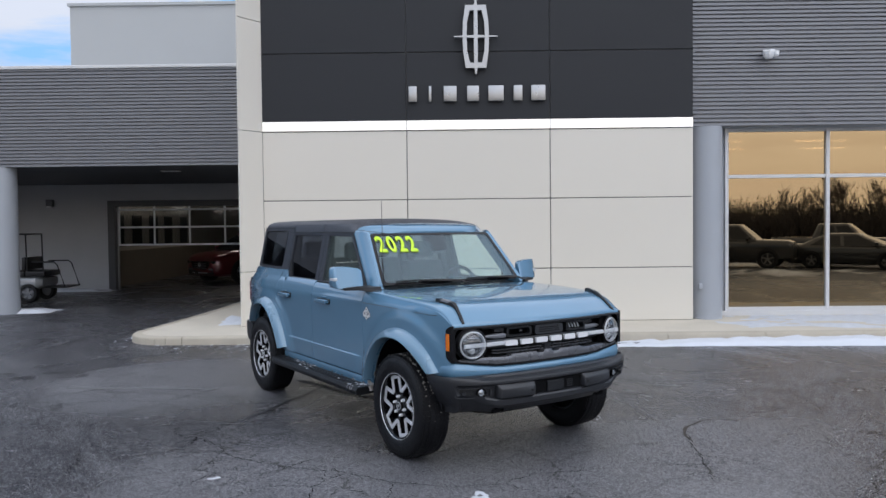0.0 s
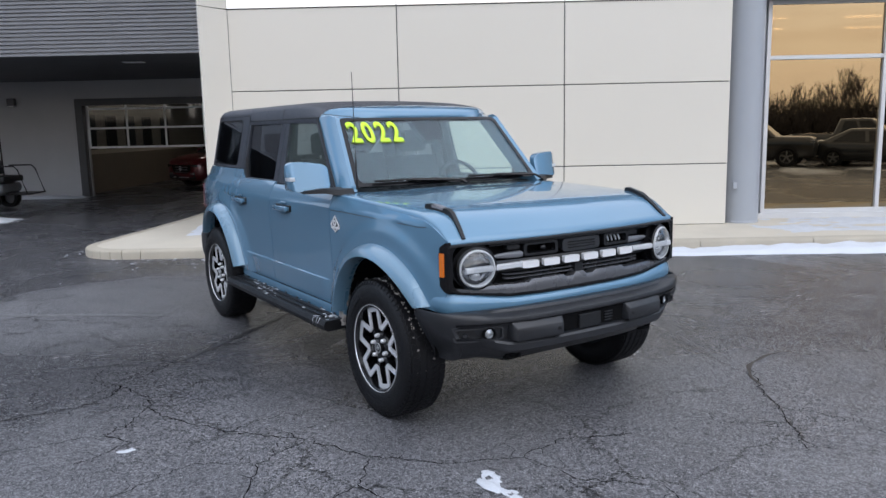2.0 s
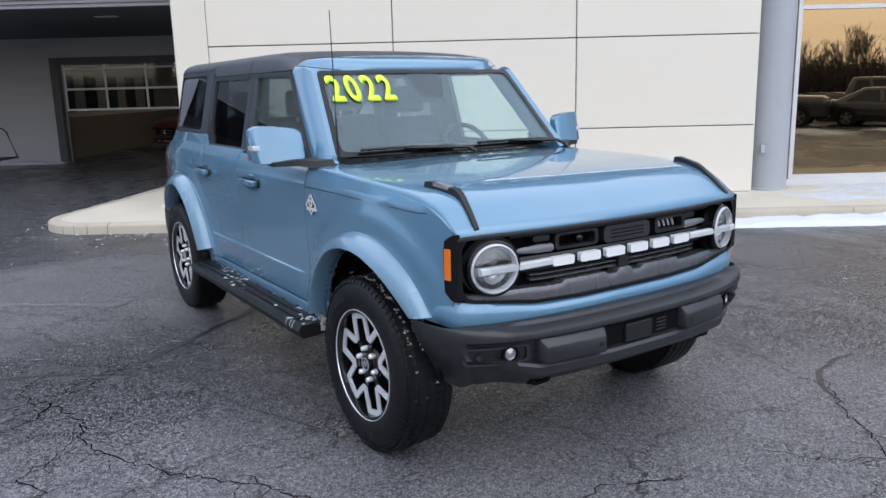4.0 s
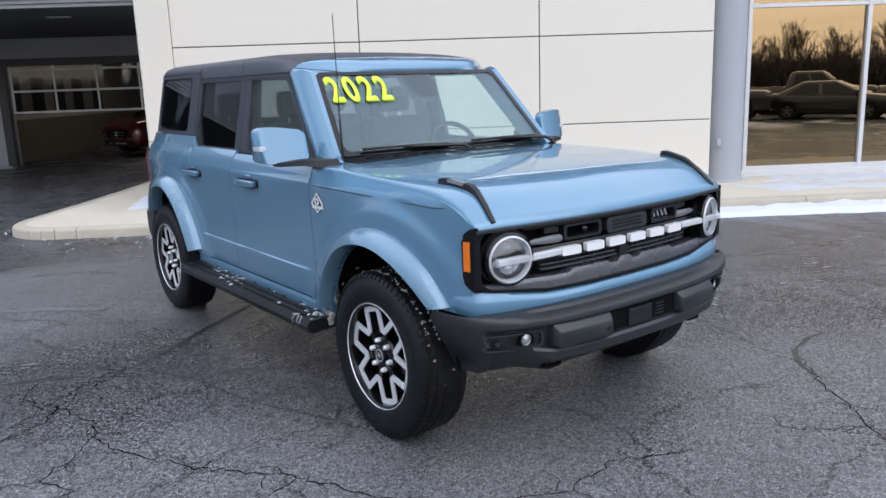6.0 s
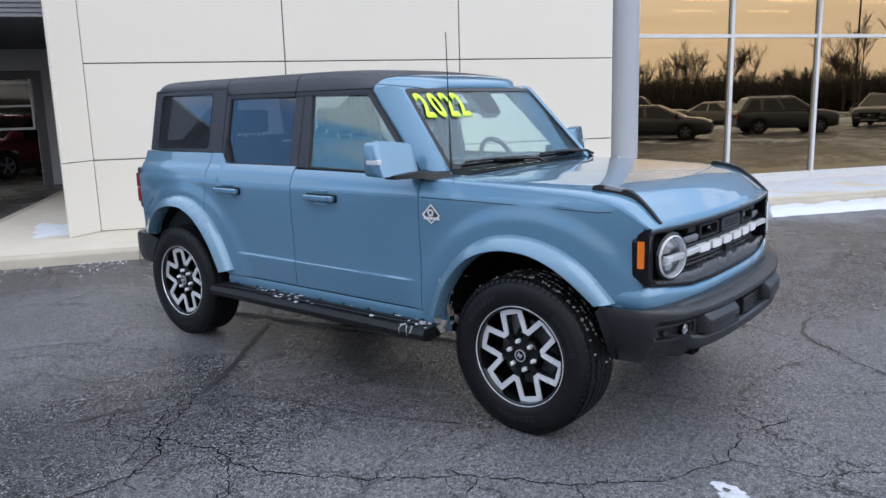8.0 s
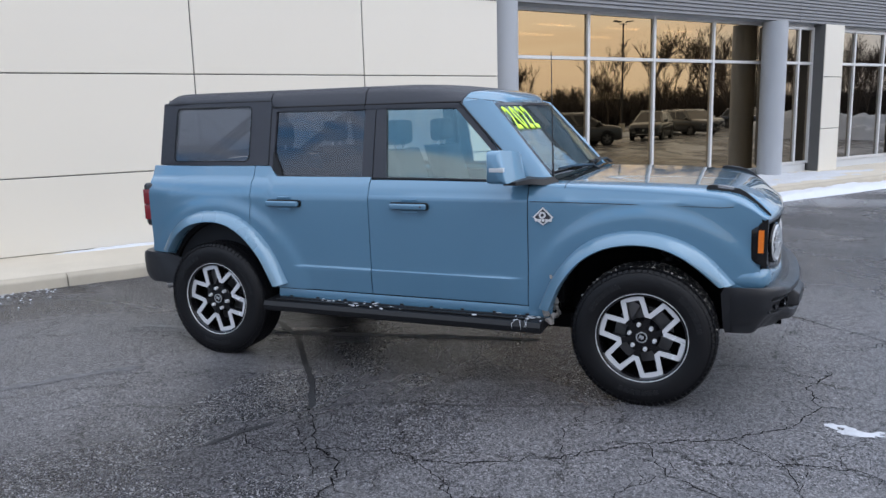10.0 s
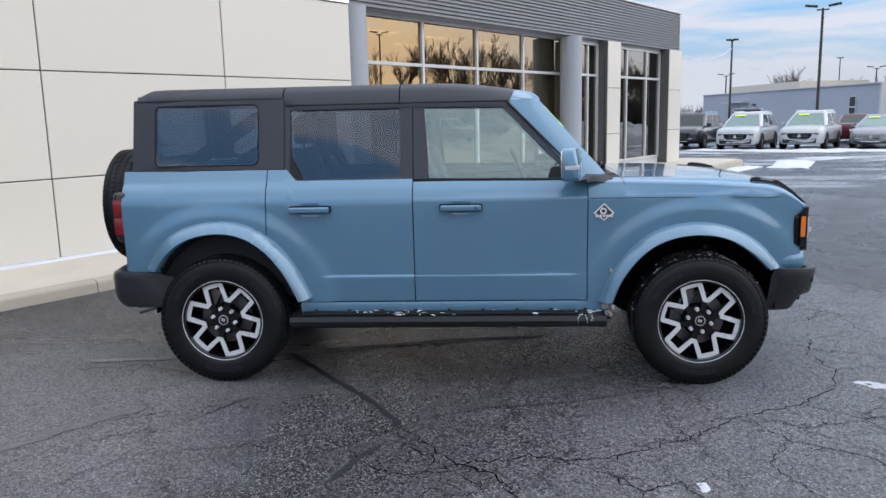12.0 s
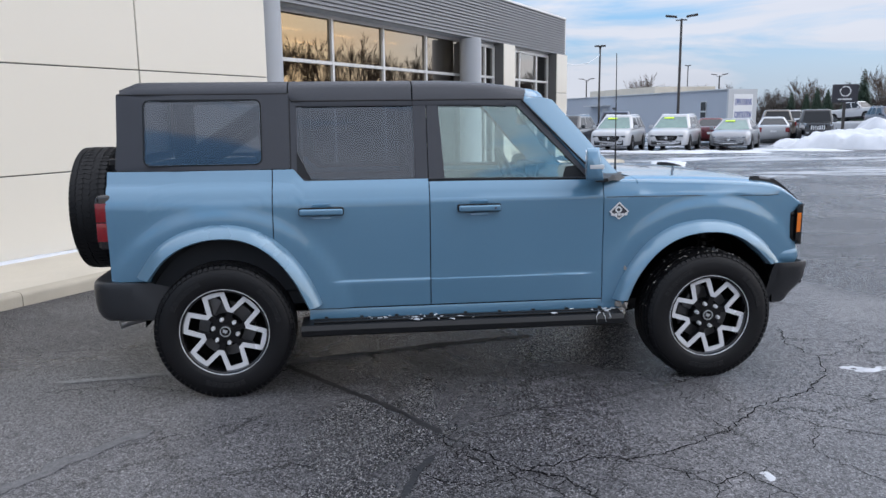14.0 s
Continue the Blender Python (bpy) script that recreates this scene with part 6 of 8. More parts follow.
# slush on the front tyre's tread
for sy in (-0.825,):
    bm = bmesh.new()
    rnd = random.Random(11)
    for k in range(330):
        a = rnd.gauss(1.0, 0.45) if rnd.random() < 0.75 else rnd.uniform(1.4, 3.0)
        y = sy + rnd.choice((-0.072, -0.026, 0.024, 0.072)) + rnd.uniform(-0.010, 0.010)
        q = TYRE_R - rnd.uniform(0.002, 0.009)
        clod(bm, (HUB_X + q * math.cos(a), y, TYRE_R - 0.027 + q * math.sin(a)), rnd.uniform(0.003, 0.009), rnd, (1, 0.8, 0.8))
    tagged(part("slush", bm, SALTCRUST, car, "dirty ice packed in the tread"), kind="stuff")

# front: grille, lamps, blocks of lettering


def nose_x(y):
    return 2.180 - 0.085 * (abs(y) / 0.85) ** 2.6


def on_nose(off=0.0):
    return lambda a, b, d: (nose_x(a) + off + d - 0.03 * (b - 0.93), a, b)


def nose_sheet(y0, y1, z0, z1, off, thick=0.02, ny=24, nz=3):
    bm = bmesh.new()
    f = on_nose()
    grid_sheet(bm, [[f(y0 + (y1 - y0) * j / ny, z0 + (z1 - z0) * i / nz, off) for j in range(ny + 1)] for i in range(nz + 1)], (-thick, 0, 0))
    return bm


def sag(y):
    """Lower edge of the grille: level in the middle, lifting towards the corners."""
    return 0.742 + 0.047 * min(1.0, max(0.0, (abs(y) - 0.45) / 0.36))


def on_grille(a, b, d):
    """On the nose, with the lower part following the sagging edge."""
    z = b + (sag(a) - 0.742) * max(0.0, (0.90 - b) / 0.158)
    return (nose_x(a) + d - 0.03 * (b - 0.93), a, z)


def grille_sheet(ys, lower, upper, off, thick=0.03):
    bm = bmesh.new()
    grid_sheet(bm, [[on_grille(y, lower(y) + (upper(y) - lower(y)) * i / 3, off - (0.006 if i == 3 else 0.0)) for y in ys] for i in range(4)], (-thick, 0, 0))
    return bm


def span(y0, y1, n=24):
    return [y0 + (y1 - y0) * j / n for j in range(n + 1)]


grille = part("grille", nose_sheet(-0.83, 0.83, 0.745, 1.056, -0.085, 0.02), DARKVOID, car, "gloss black grille with grey bars")
bm = bmesh.new()
ring_plate(bm, refine(rounded(-0.848, 0.848, 0.742, 1.060, 0.070, 4), 6), refine(rounded(-0.818, 0.818, 0.756, 1.040, 0.060, 4), 6), -0.07, 0.006, on_grille)
part("grille_rim", bm, GLOSSBLACK, grille)
# broad lower bar with its stepped upper edge
STEPS = [(-0.80, 0.775), (-0.60, 0.800), (-0.50, 0.806), (-0.36, 0.806), (-0.34, 0.820), (-0.12, 0.820), (-0.10, 0.806), (-0.05, 0.806), (-0.03, 0.826), (0.03, 0.826), (0.05, 0.806), (0.10, 0.806), (0.12, 0.820), (0.34, 0.820), (0.36, 0.806), (0.50, 0.806), (0.60, 0.800), (0.80, 0.775)]
ys_bar = sorted(set(span(-0.80, 0.80, 32)) | {q for q, z in STEPS})
part("grille_bar", grille_sheet(ys_bar, lambda y: 0.757, lambda y: lerp_table(STEPS, y), -0.006, 0.06), GRILLEGREY, grille, "satin grey lower bar with a stepped edge")
part("grille_bar", grille_sheet(span(-0.58, 0.58), lambda y: 0.874, lambda y: 0.936, -0.016), GLOSSBLACK, grille, "black bar behind the letters")
part("grille_bar", grille_sheet(span(-0.60, 0.60), lambda y: 1.018, lambda y: 1.044, -0.014), GLOSSBLACK, grille)
for z in (0.834, 0.855):
    part("grille_slat", grille_sheet(span(-0.50, 0.50), lambda y: z - 0.004, lambda y: z + 0.004, -0.034, 0.02), GRILLEGREY, grille)
part("grille_post", new_box(2.12, 2.165, -0.03, 0.03, 0.80, 0.88, 0.004, 1), PLASTIC, grille)
# plates round the lamps
for side in (-1, 1):
    bm = bmesh.new()
    ring_plate(bm, [(side * (0.686 + 0.134 * math.cos(q) * (0.93 if math.cos(q) > 0 else 1.0)), 0.905 + 0.133 * math.sin(q)) for q in [2 * math.pi * i / 40 for i in range(40)]],
               [(side * (0.686 + 0.105 * math.cos(q)), 0.913 + 0.105 * math.sin(q)) for q in [2 * math.pi * i / 40 for i in range(40)]], -0.05, -0.018, on_grille)
    part("lamp_plate", bm, GLOSSBLACK, grille)
    # tapered grey pod beside the lamp
    bm = bmesh.new()
    loft(bm, [[on_grille(side * y, 0.962 + r * math.sin(q), -0.02 + 0.6 * r * math.cos(q)) for q in [2 * math.pi * i / 12 for i in range(12)]] for y, r in ((0.575, 0.004), (0.55, 0.012), (0.48, 0.017), (0.41, 0.018), (0.395, 0.012))])
    part("lamp_pod", bm, GUNMETAL, grille, "pale grey pod beside the headlight")
# upper openings with their frames; the middle one is closed by a ribbed panel
for y0, y1 in ((-0.39, -0.16), (0.19, 0.40)):
    bm = bmesh.new()
    ring_plate(bm, refine(rounded(y0, y1, 0.948, 1.016, 0.016, 3), 3), refine(rounded(y0 + 0.018, y1 - 0.018, 0.960, 1.006, 0.012, 3), 3), -0.045, -0.010, on_grille)
    part("grille_opening", bm, PLASTIC, grille)
bm = bmesh.new()
prism(bm, rounded(-0.13, 0.15, 0.946, 1.016, 0.022, 4), -0.05, -0.006, on_grille)
pod = part("sensor_panel", bm, BUMPERGREY, grille, "grey ribbed panel in the grille")
for z in (0.966, 0.981, 0.996):
    bm = bmesh.new()
    prism(bm, rounded(-0.09, 0.11, z - 0.003, z + 0.003, 0.0025, 2), -0.03, -0.003, on_grille)
    part("panel_rib", bm, GLOSSBLACK, pod)
for k in range(5):
    t = bmesh.new()
    box(t, -0.004, 0.004, -0.006, 0.006, -0.022, 0.022, 0.002, 1)
    part("grille_fin", t, SILVER, grille, m=pose(2.128, 0.225 + k * 0.03, 0.985, 24, 0, 0))
part("camera_lens", lathe(bmesh.new(), [(0.0, -0.012), (0.012, -0.008), (0.018, 0.0), (0.018, 0.03)], 20), GLOSSBLACK, grille, m=pose(2.15, -0.25, 0.982, 0, 0, 90))
for y in (-0.45, 0.45):
    bm = bmesh.new()
    prism(bm, rounded(y - 0.04, y + 0.04, 0.99, 1.014, 0.01, 3), -0.05, -0.02, on_grille)
    part("side_slot", bm, PLASTIC, grille)
# six raised white letter blocks
bw, gap = 0.110, 0.034
for k in range(6):
    y0 = -0.415 + k * (bw + gap)
    bm = bmesh.new()
    prism(bm, refine(rounded(y0, y0 + bw, 0.886, 0.924, 0.008, 3), 2), -0.02, 0.006, on_nose())
    lb = part("letter_block", bm, WHITEPLASTIC, grille, "white raised letter-sized block")
for side in (-1, 1):
    # headlight: housing, reflector, light ring, cross bar and dome lens
    hx = nose_x(0.70) + 0.004
    tilt = pose(hx, side * 0.688, 0.913, 0, 0, 90 + side * 14) @ Matrix.Diagonal((0.95, 1, 0.95, 1))
    hl = new("headlight")
    hl.empty_display_size = 0.1
    hl.parent = car
    hl.matrix_local = tilt
    hl["label"] = "round headlight with a pale light ring"
    part("housing", lathe(bmesh.new(), [(0.112, 0.03), (0.118, -0.012), (0.110, -0.020), (0.104, -0.006), (0.104, 0.05), (0, 0.05)], 48), GLOSSBLACK, hl)
    part("light_ring", lathe(bmesh.new(), [(0.103, 0.0), (0.105, -0.020), (0.098, -0.026), (0.090, -0.014), (0.090, 0.02)], 48), LEDTUBE, hl)
    bm = bmesh.new()
    lathe(bm, [(0.086, 0.0), (0.075, 0.022), (0.04, 0.040), (0, 0.045)], 40)
    part("reflector", bm, REFLECTOR, hl)
    for z in (0.042, -0.042):
        part("projector", lathe(bmesh.new(), [(0.0, -0.010), (0.018, -0.006), (0.028, 0.004), (0.030, 0.03), (0, 0.03)], 24), LENS if z > 0 else SILVER, hl, m=Matrix.Translation((0, 0, z)))
    part("lens", lathe(bmesh.new(), [(0.100, -0.018), (0.085, -0.030), (0.05, -0.040), (0, -0.043)], 40), LENS, hl).visible_shadow = False
    bm = bmesh.new()
    f = on_nose()
    grid_sheet(bm, [[f(side * (0.765 - 0.345 * j / 12), z, 0.046 - 0.036 * (j / 12) - 0.006 * (z in (0.894, 0.924))) for j in range(13)] for z in (0.894, 0.899, 0.909, 0.919, 0.924)], (-0.02, 0, 0))
    part("light_bar", bm, LEDTUBE, car, "pale bar across the headlight")
    # amber corner marker in its black corner
    bm = bmesh.new()
    rows = []
    for i in range(9):
        t = i / 8
        x, y = 2.102 - 0.048 * t ** 1.2, 0.846 + 0.018 * t
        rows.append([(x + 0.004, side * (y + 0.002), 0.94 + (z - 0.94) * (1 - 0.25 * t * t)) for z in (0.795, 0.86, 0.93, 1.0, 1.035, 1.058)])
    grid_sheet(bm, rows, (0, -side * 0.03, 0))
    cm = part("corner_housing", bm, GLOSSBLACK, car)
    bm = bmesh.new()
    rows = []
    for i in range(5):
        t = i / 4
        rows.append([(2.088 - 0.028 * t, side * (0.863 + 0.005 * t), z) for z in (0.880, 0.94, 1.002)])
    grid_sheet(bm, rows, (0, -side * 0.012, 0))
    part("side_marker", bm, AMBER, cm, "amber side marker lamp")
# painted strip under the grille, wrapping round into the wings
NOSE = [(x, -(body_y(x, 0.735) + dy)) for x, dy in ((1.96, -0.004), (2.02, 0.003), (2.065, 0.004), (2.092, -0.004), (2.108, -0.020))]
NOSE = NOSE + [(nose_x(y) + 0.012, y) for y in [-0.78 + 1.56 * j / 26 for j in range(27)]] + [(x, -y) for x, y in NOSE[::-1]]
bm = bmesh.new()
rows = []
for q0, off in ((0.0, -0.016), (0.12, -0.002), (0.40, 0.006), (0.75, 0.002), (1.0, -0.012)):
    r = []
    for i, (x, y) in enumerate(NOSE):
        x0, y0 = NOSE[max(i - 1, 0)]
        x1, y1 = NOSE[min(i + 1, len(NOSE) - 1)]
        q = Vector((y1 - y0, -(x1 - x0))).normalized()
        r.append((x + q.x * off, y + q.y * off, 0.672 + q0 * (sag(y) - 0.674)))
    rows.append(r)
grid_sheet(bm, rows, (-0.02, 0, 0))
part("nose_panel", bm, PAINT, car, angle=60)

# front bumper
BUMP = [(-0.92, 1.915), (-0.912, 2.00), (-0.895, 2.075), (-0.85, 2.145), (-0.76, 2.205), (-0.62, 2.245), (-0.42, 2.282), (-0.2, 2.297), (0.0, 2.30)]


def bumper_x(y):
    return smooth_table(BUMP, -abs(y))


BP = [(-0.14, 0.694, 0), (-0.066, 0.690, 0), (-0.060, 0.676, 0), (-0.022, 0.668, 0), (-0.004, 0.658, 0), (0.0, 0.645, 0), (-0.002, 0.634, 0), (-0.034, 0.618, 0.2), (-0.046, 0.535, 0.8),
      (-0.008, 0.524, 1), (0.002, 0.512, 1), (0.0, 0.478, 1), (-0.016, 0.462, 1), (-0.066, 0.446, 1), (-0.090, 0.424, 1), (-0.115, 0.408, 1), (-0.16, 0.400, 1)]
ys = [-0.92, -0.916, -0.91, -0.90, -0.885, -0.865, -0.84, -0.81, -0.78, -0.745, -0.71, -0.66, -0.56, -0.44, -0.30, -0.15]
ys = ys + [0] + [-y for y in ys[::-1]]
# at the corners the stepped profile runs out into one plain rounded block
BP_END = [(-0.14, 0.696), (-0.06, 0.695), (-0.030, 0.692), (-0.012, 0.685), (-0.004, 0.675), (0.0, 0.660), (0.0, 0.640), (0.0, 0.620), (0.0, 0.590),
          (-0.008, 0.562), (-0.022, 0.540), (-0.042, 0.518), (-0.064, 0.496), (-0.084, 0.472), (-0.102, 0.448), (-0.124, 0.428), (-0.150, 0.416)]
bm = bmesh.new()
rings = []
for y in ys:
    lo = 0.055 * max(0.0, (abs(y) - 0.55) / 0.37)
    near, far = (min(1.0, max(0.0, (abs(y) - y0) / w)) for y0, w in ((0.60, 0.17), (0.81, 0.05)))
    near = near * near * (3 - 2 * near)
    tuck = 0.95 * min(1.0, max(0.0, (abs(y) - 0.72) / 0.16))
    lean = 0.40 * min(1.0, max(0.0, (abs(y) - 0.84) / 0.075))
    pull = 0.11 * min(1.0, max(0.0, (abs(y) - 0.58) / 0.30)) * (-1 if y > 0 else 1)
    inset = lambda z: y + pull * min(1.0, max(0.0, (0.665 - z) / 0.21)) ** 1.4
    ring = []
    for i, ((dx, z, k), (dx1, z1)) in enumerate(zip(BP, BP_END)):
        # the recess runs further out than the rest
        e = far if i in (7, 8) else near
        z2 = (z + lo * k) * (1 - e) + z1 * e
        ring.append((bumper_x(y) + lean * (0.69 - z2) + dx * (1 - e) + dx1 * e * (1 - tuck * (0.25 if z1 < 0.57 else 1.0)), inset(z2), z2))
    rings.append(ring + [(ring[-1][0] - 0.012, ring[-1][1], ring[-1][2] + 0.03), (bumper_x(y) - 0.2 * (1 - tuck) - 0.02, y, 0.66)])
loft(bm, rings)
bumper = part("front_bumper", bm, BUMPERGREY, car, "black moulded front bumper", angle=30)
for side in (-1, 1):
    f = lambda a, b, d: (bumper_x(a) + d, a, b)
    y0, y1 = sorted((side * 0.585, side * 0.84))
    bm = bmesh.new()
    ring_plate(bm, refine(rounded(y0, y1, 0.540, 0.612, 0.020, 3), 3), refine(rounded(y0 + 0.010, y1 - 0.010, 0.548, 0.604, 0.014, 3), 3), -0.06, -0.026, f)
    part("pocket_rim", bm, BUMPERGREY, bumper)
    bm = bmesh.new()
    prism(bm, refine(rounded(y0 + 0.009, y1 - 0.009, 0.547, 0.605, 0.015, 3), 3), -0.06, -0.042, f)
    fp = part("fog_panel", bm, PLASTIC, bumper, "dark panel round the fog lamp")
    bm = bmesh.new()
    lathe(bm, [(0.034, 0.03), (0.036, -0.008), (0.030, -0.008), (0.027, 0.010), (0.0, 0.014)], 28)
    fl_ob = part("fog_lamp", bm, GLOSSBLACK, fp, m=pose(bumper_x(0.66) - 0.028, side * 0.663, 0.576, 0, 0, 90 + side * 14))
    part("fog_lens", lathe(bmesh.new(), [(0.027, 0.008), (0.025, 0.002), (0.020, 0.000), (0.018, 0.004), (0.009, 0.001), (0, -0.002)], 24), FOGLENS, fl_ob, m=Matrix.Diagonal((0.9, 1, 1, 1)))
    bm = bmesh.new()
    lathe(bm, [(0.0, -0.006), (0.011, -0.006), (0.013, 0.0), (0.013, 0.01)], 18)
    part("sensor", bm, BUMPERGREY, fp, m=pose(bumper_x(0.785) - 0.030, side * 0.785, 0.576, 0, 0, 90 + side * 40))
    # raised block beside the middle opening, its upper edge bevelled
    y0, y1 = sorted((side * 0.235, side * 0.555))
    bm = bmesh.new()
    ring = lambda d, lo, hi, e: [(bumper_x(a) + d, a, b) for a, b in rounded(y0 + e, y1 - e, lo, hi, 0.008, 3)]
    loft(bm, [ring(-0.06, 0.530, 0.628, 0.0), ring(-0.006, 0.530, 0.628, 0.002), ring(0.020, 0.532, 0.604, 0.014), ring(0.023, 0.538, 0.598, 0.020)])
    rb = part("bumper_block", bm, BUMPERGREY, bumper)
    bm = bmesh.new()
    lathe(bm, [(0.0, -0.004), (0.010, -0.004), (0.013, 0.004)], 18)
    part("sensor", bm, PLASTIC, rb, m=pose(bumper_x(0.27) + 0.021, side * 0.275, 0.570, 0, 0, 90))
    bm = bmesh.new()
    ring_plate(bm, rounded(-0.050, 0.050, -0.018, 0.018, 0.017, 4), rounded(-0.032, 0.032, -0.007, 0.007, 0.0065, 4), -0.05, 0.03, lambda a, b, d: (bumper_x(0.5) - 0.10 + d, side * 0.50 + a, 0.432 + b))
    part("tow_hook", bm, DARKVOID, bumper)
bm = bmesh.new()
box(bm, 2.245, 2.274, -0.235, 0.235, 0.532, 0.622, 0.002, 1)
part("bumper_opening", bm, DARKVOID, bumper)
part("plate_bracket", new_box(2.255, 2.292, -0.11, 0.05, 0.532, 0.612, 0.004, 1), PLASTIC, bumper)
bm = bmesh.new()
for k in range(4):
    box(bm, 2.272, 2.280, 0.09, 0.15, 0.545 + k * 0.016, 0.551 + k * 0.016)
part("bumper_fin", bm, BUMPERGREY, bumper)
part("skid_plate", loft(bmesh.new(), [[(2.14, y, 0.405) for y in (-0.5, 0.5)] + [(2.12, 0.5, 0.385), (2.12, -0.5, 0.385)], [(1.75, y, 0.36) for y in (-0.5, 0.5)] + [(1.75, 0.5, 0.33), (1.75, -0.5, 0.33)]]), DARKVOID, car)

# rear bumper
bm = bmesh.new()
rings = []
for y in ys:
    x = -smooth_table([(-0.92, 1.975), (-0.90, 2.07), (-0.86, 2.18), (-0.78, 2.235), (-0.6, 2.26), (0, 2.27)], -abs(y))
    up = 0.030 * max(0.0, (abs(y) - 0.80) / 0.12)
    rings.append([(x + 0.10, y, 0.705), (x + 0.03, y, 0.705), (x + 0.006, y, 0.69), (x, y, 0.66), (x + 0.004, y, 0.57), (x + 0.014, y, 0.52 + up), (x + 0.035, y, 0.485 + up), (x + 0.07, y, 0.462 + up), (x + 0.2, y, 0.455 + up), (x + 0.2, y, 0.68)])
loft(bm, rings)
part("rear_bumper", bm, BUMPERGREY, car, "black moulded rear bumper", angle=42)
part("exhaust_pipe", tube(bmesh.new(), [(-1.95, -0.60, 0.44), (-2.06, -0.66, 0.43), (-2.13, -0.70, 0.415)], 0.032, 14), STEEL, car, "bright exhaust tip")

# chassis and axles
bm = bmesh.new()
box(bm, -2.1, 2.05, -0.44, 0.44, 0.38, 0.56, 0.02, 1)
box(bm, -0.95, 0.95, -0.82, 0.82, 0.44, 0.52, 0.01, 1)
box(bm, -1.0, 1.0, -0.58, -0.46, 0.30, 0.40, 0.01, 1)
box(bm, -1.0, 1.0, 0.46, 0.58, 0.30, 0.40, 0.01, 1)
for x in (HUB_X, -HUB_X):
    tube(bm, [(x, -0.75, TYRE_R), (x, 0.75, TYRE_R)], 0.05, 10)
    t = bmesh.new()
    bmesh.ops.create_uvsphere(t, u_segments=16, v_segments=10, radius=0.13)
    add(bm, t, Matrix.Translation((x, 0.1, TYRE_R - 0.02)))
part("chassis", bm, DARKVOID, car)
# inner body shell
bm = bmesh.new()
box(bm, 1.0, 2.05, -0.45, 0.45, 0.56, 1.10)
box(bm, 0.95, 1.0, -0.80, 0.80, 0.52, 1.20)
part("engine_bay", bm, DARKVOID, car)

# mirrors on arms from the cowl
for side in (-1, 1):
    bm = bmesh.new()
    rings = []
    for y, q, lo, hi in ((0.858, 0.70, 1.282, 1.385), (0.870, 0.86, 1.264, 1.408), (0.90, 0.96, 1.256, 1.424), (1.00, 1.0, 1.250, 1.438), (1.07, 0.98, 1.250, 1.440), (1.094, 0.92, 1.258, 1.430), (1.106, 0.78, 1.272, 1.414)):
        ring = []
        for a, b in rounded(-0.054, 0.054, -1.0, 1.0, 0.03, 4):
            z = (lo + hi) / 2 + (hi - lo) / 2 * b
            ring.append((0.745 - 0.30 * (y - 0.858) + a * q - (0.030 * max(0.0, b) if a > 0 else 0.0), side * y, z))
        rings.append(ring)
    loft(bm, rings)
    mir = part("door_mirror", bm, PAINT, car, "body-coloured mirror on a black arm", angle=50)
    bm = bmesh.new()
    prism(bm, rounded(0.905, 1.085, 1.268, 1.425, 0.03, 4), 0.688, 0.6945, lambda a, b, d: (d - 0.30 * (a - 0.858), side * a, b))
    part("mirror_pane", bm, CHROMEBAND, mir)
    bm = bmesh.new()
    box(bm, 0.640, 0.725, side * 1.090 - 0.017, side * 1.090 + 0.017, 1.318, 1.344, 0.005, 2)
    part("turn_signal", bm, LEDTUBE, mir, "pale turn signal strip")
    # flat wedge of an arm from the corner of the cowl
    bm = bmesh.new()
    loft(bm, [[(0.70, side * 1.03, 1.238), (0.775, side * 1.03, 1.238), (0.775, side * 1.03, 1.258), (0.70, side * 1.03, 1.258)],
              [(0.73, side * 0.92, 1.238), (0.835, side * 0.92, 1.238), (0.835, side * 0.92, 1.270), (0.73, side * 0.92, 1.270)],
              [(0.76, side * 0.855, 1.236), (0.90, side * 0.855, 1.226), (0.885, side * 0.845, 1.262), (0.77, side * 0.845, 1.272)],
              [(0.78, side * 0.79, 1.236), (0.97, side * 0.78, 1.236), (0.93, side * 0.77, 1.270), (0.79, side * 0.77, 1.276)]])
    part("mirror_arm", bm, PLASTIC, mir)

# wipers and aerial
for y0, y1 in ((-0.60, -0.05), (0.10, 0.62)):
    bm = bmesh.new()
    p0 = screen_point(y0 / 0.72, 0.045, 0.022)
    p1 = screen_point(y1 / 0.72, 0.03, 0.022)
    tube(bm, [p0, p0.lerp(p1, 0.5) + Vector((0.004, 0, 0.004)), p1], 0.008, 6)
    q = p0.lerp(p1, 0.45)
    tube(bm, [q, p1 + Vector((0.03, 0.06, -0.01)), p1 + Vector((0.06, 0.10, -0.035))], 0.010, 6)
    part("wiper", bm, GLOSSBLACK, car, "black wiper parked at the windscreen foot")
bm = bmesh.new()
tube(bm, [(0.915, -0.735, 1.255), (0.915, -0.735, 1.31)], 0.008, 8)
tube(bm, [(0.915, -0.735, 1.31), (0.9125, -0.7365, 1.47)], 0.0060, 8, 0.0045)
tube(bm, [(0.9125, -0.7365, 1.47), (0.905, -0.74, 1.99)], 0.0034, 6, 0.0024)
part("aerial", bm, PLASTIC, car, "thin black aerial")

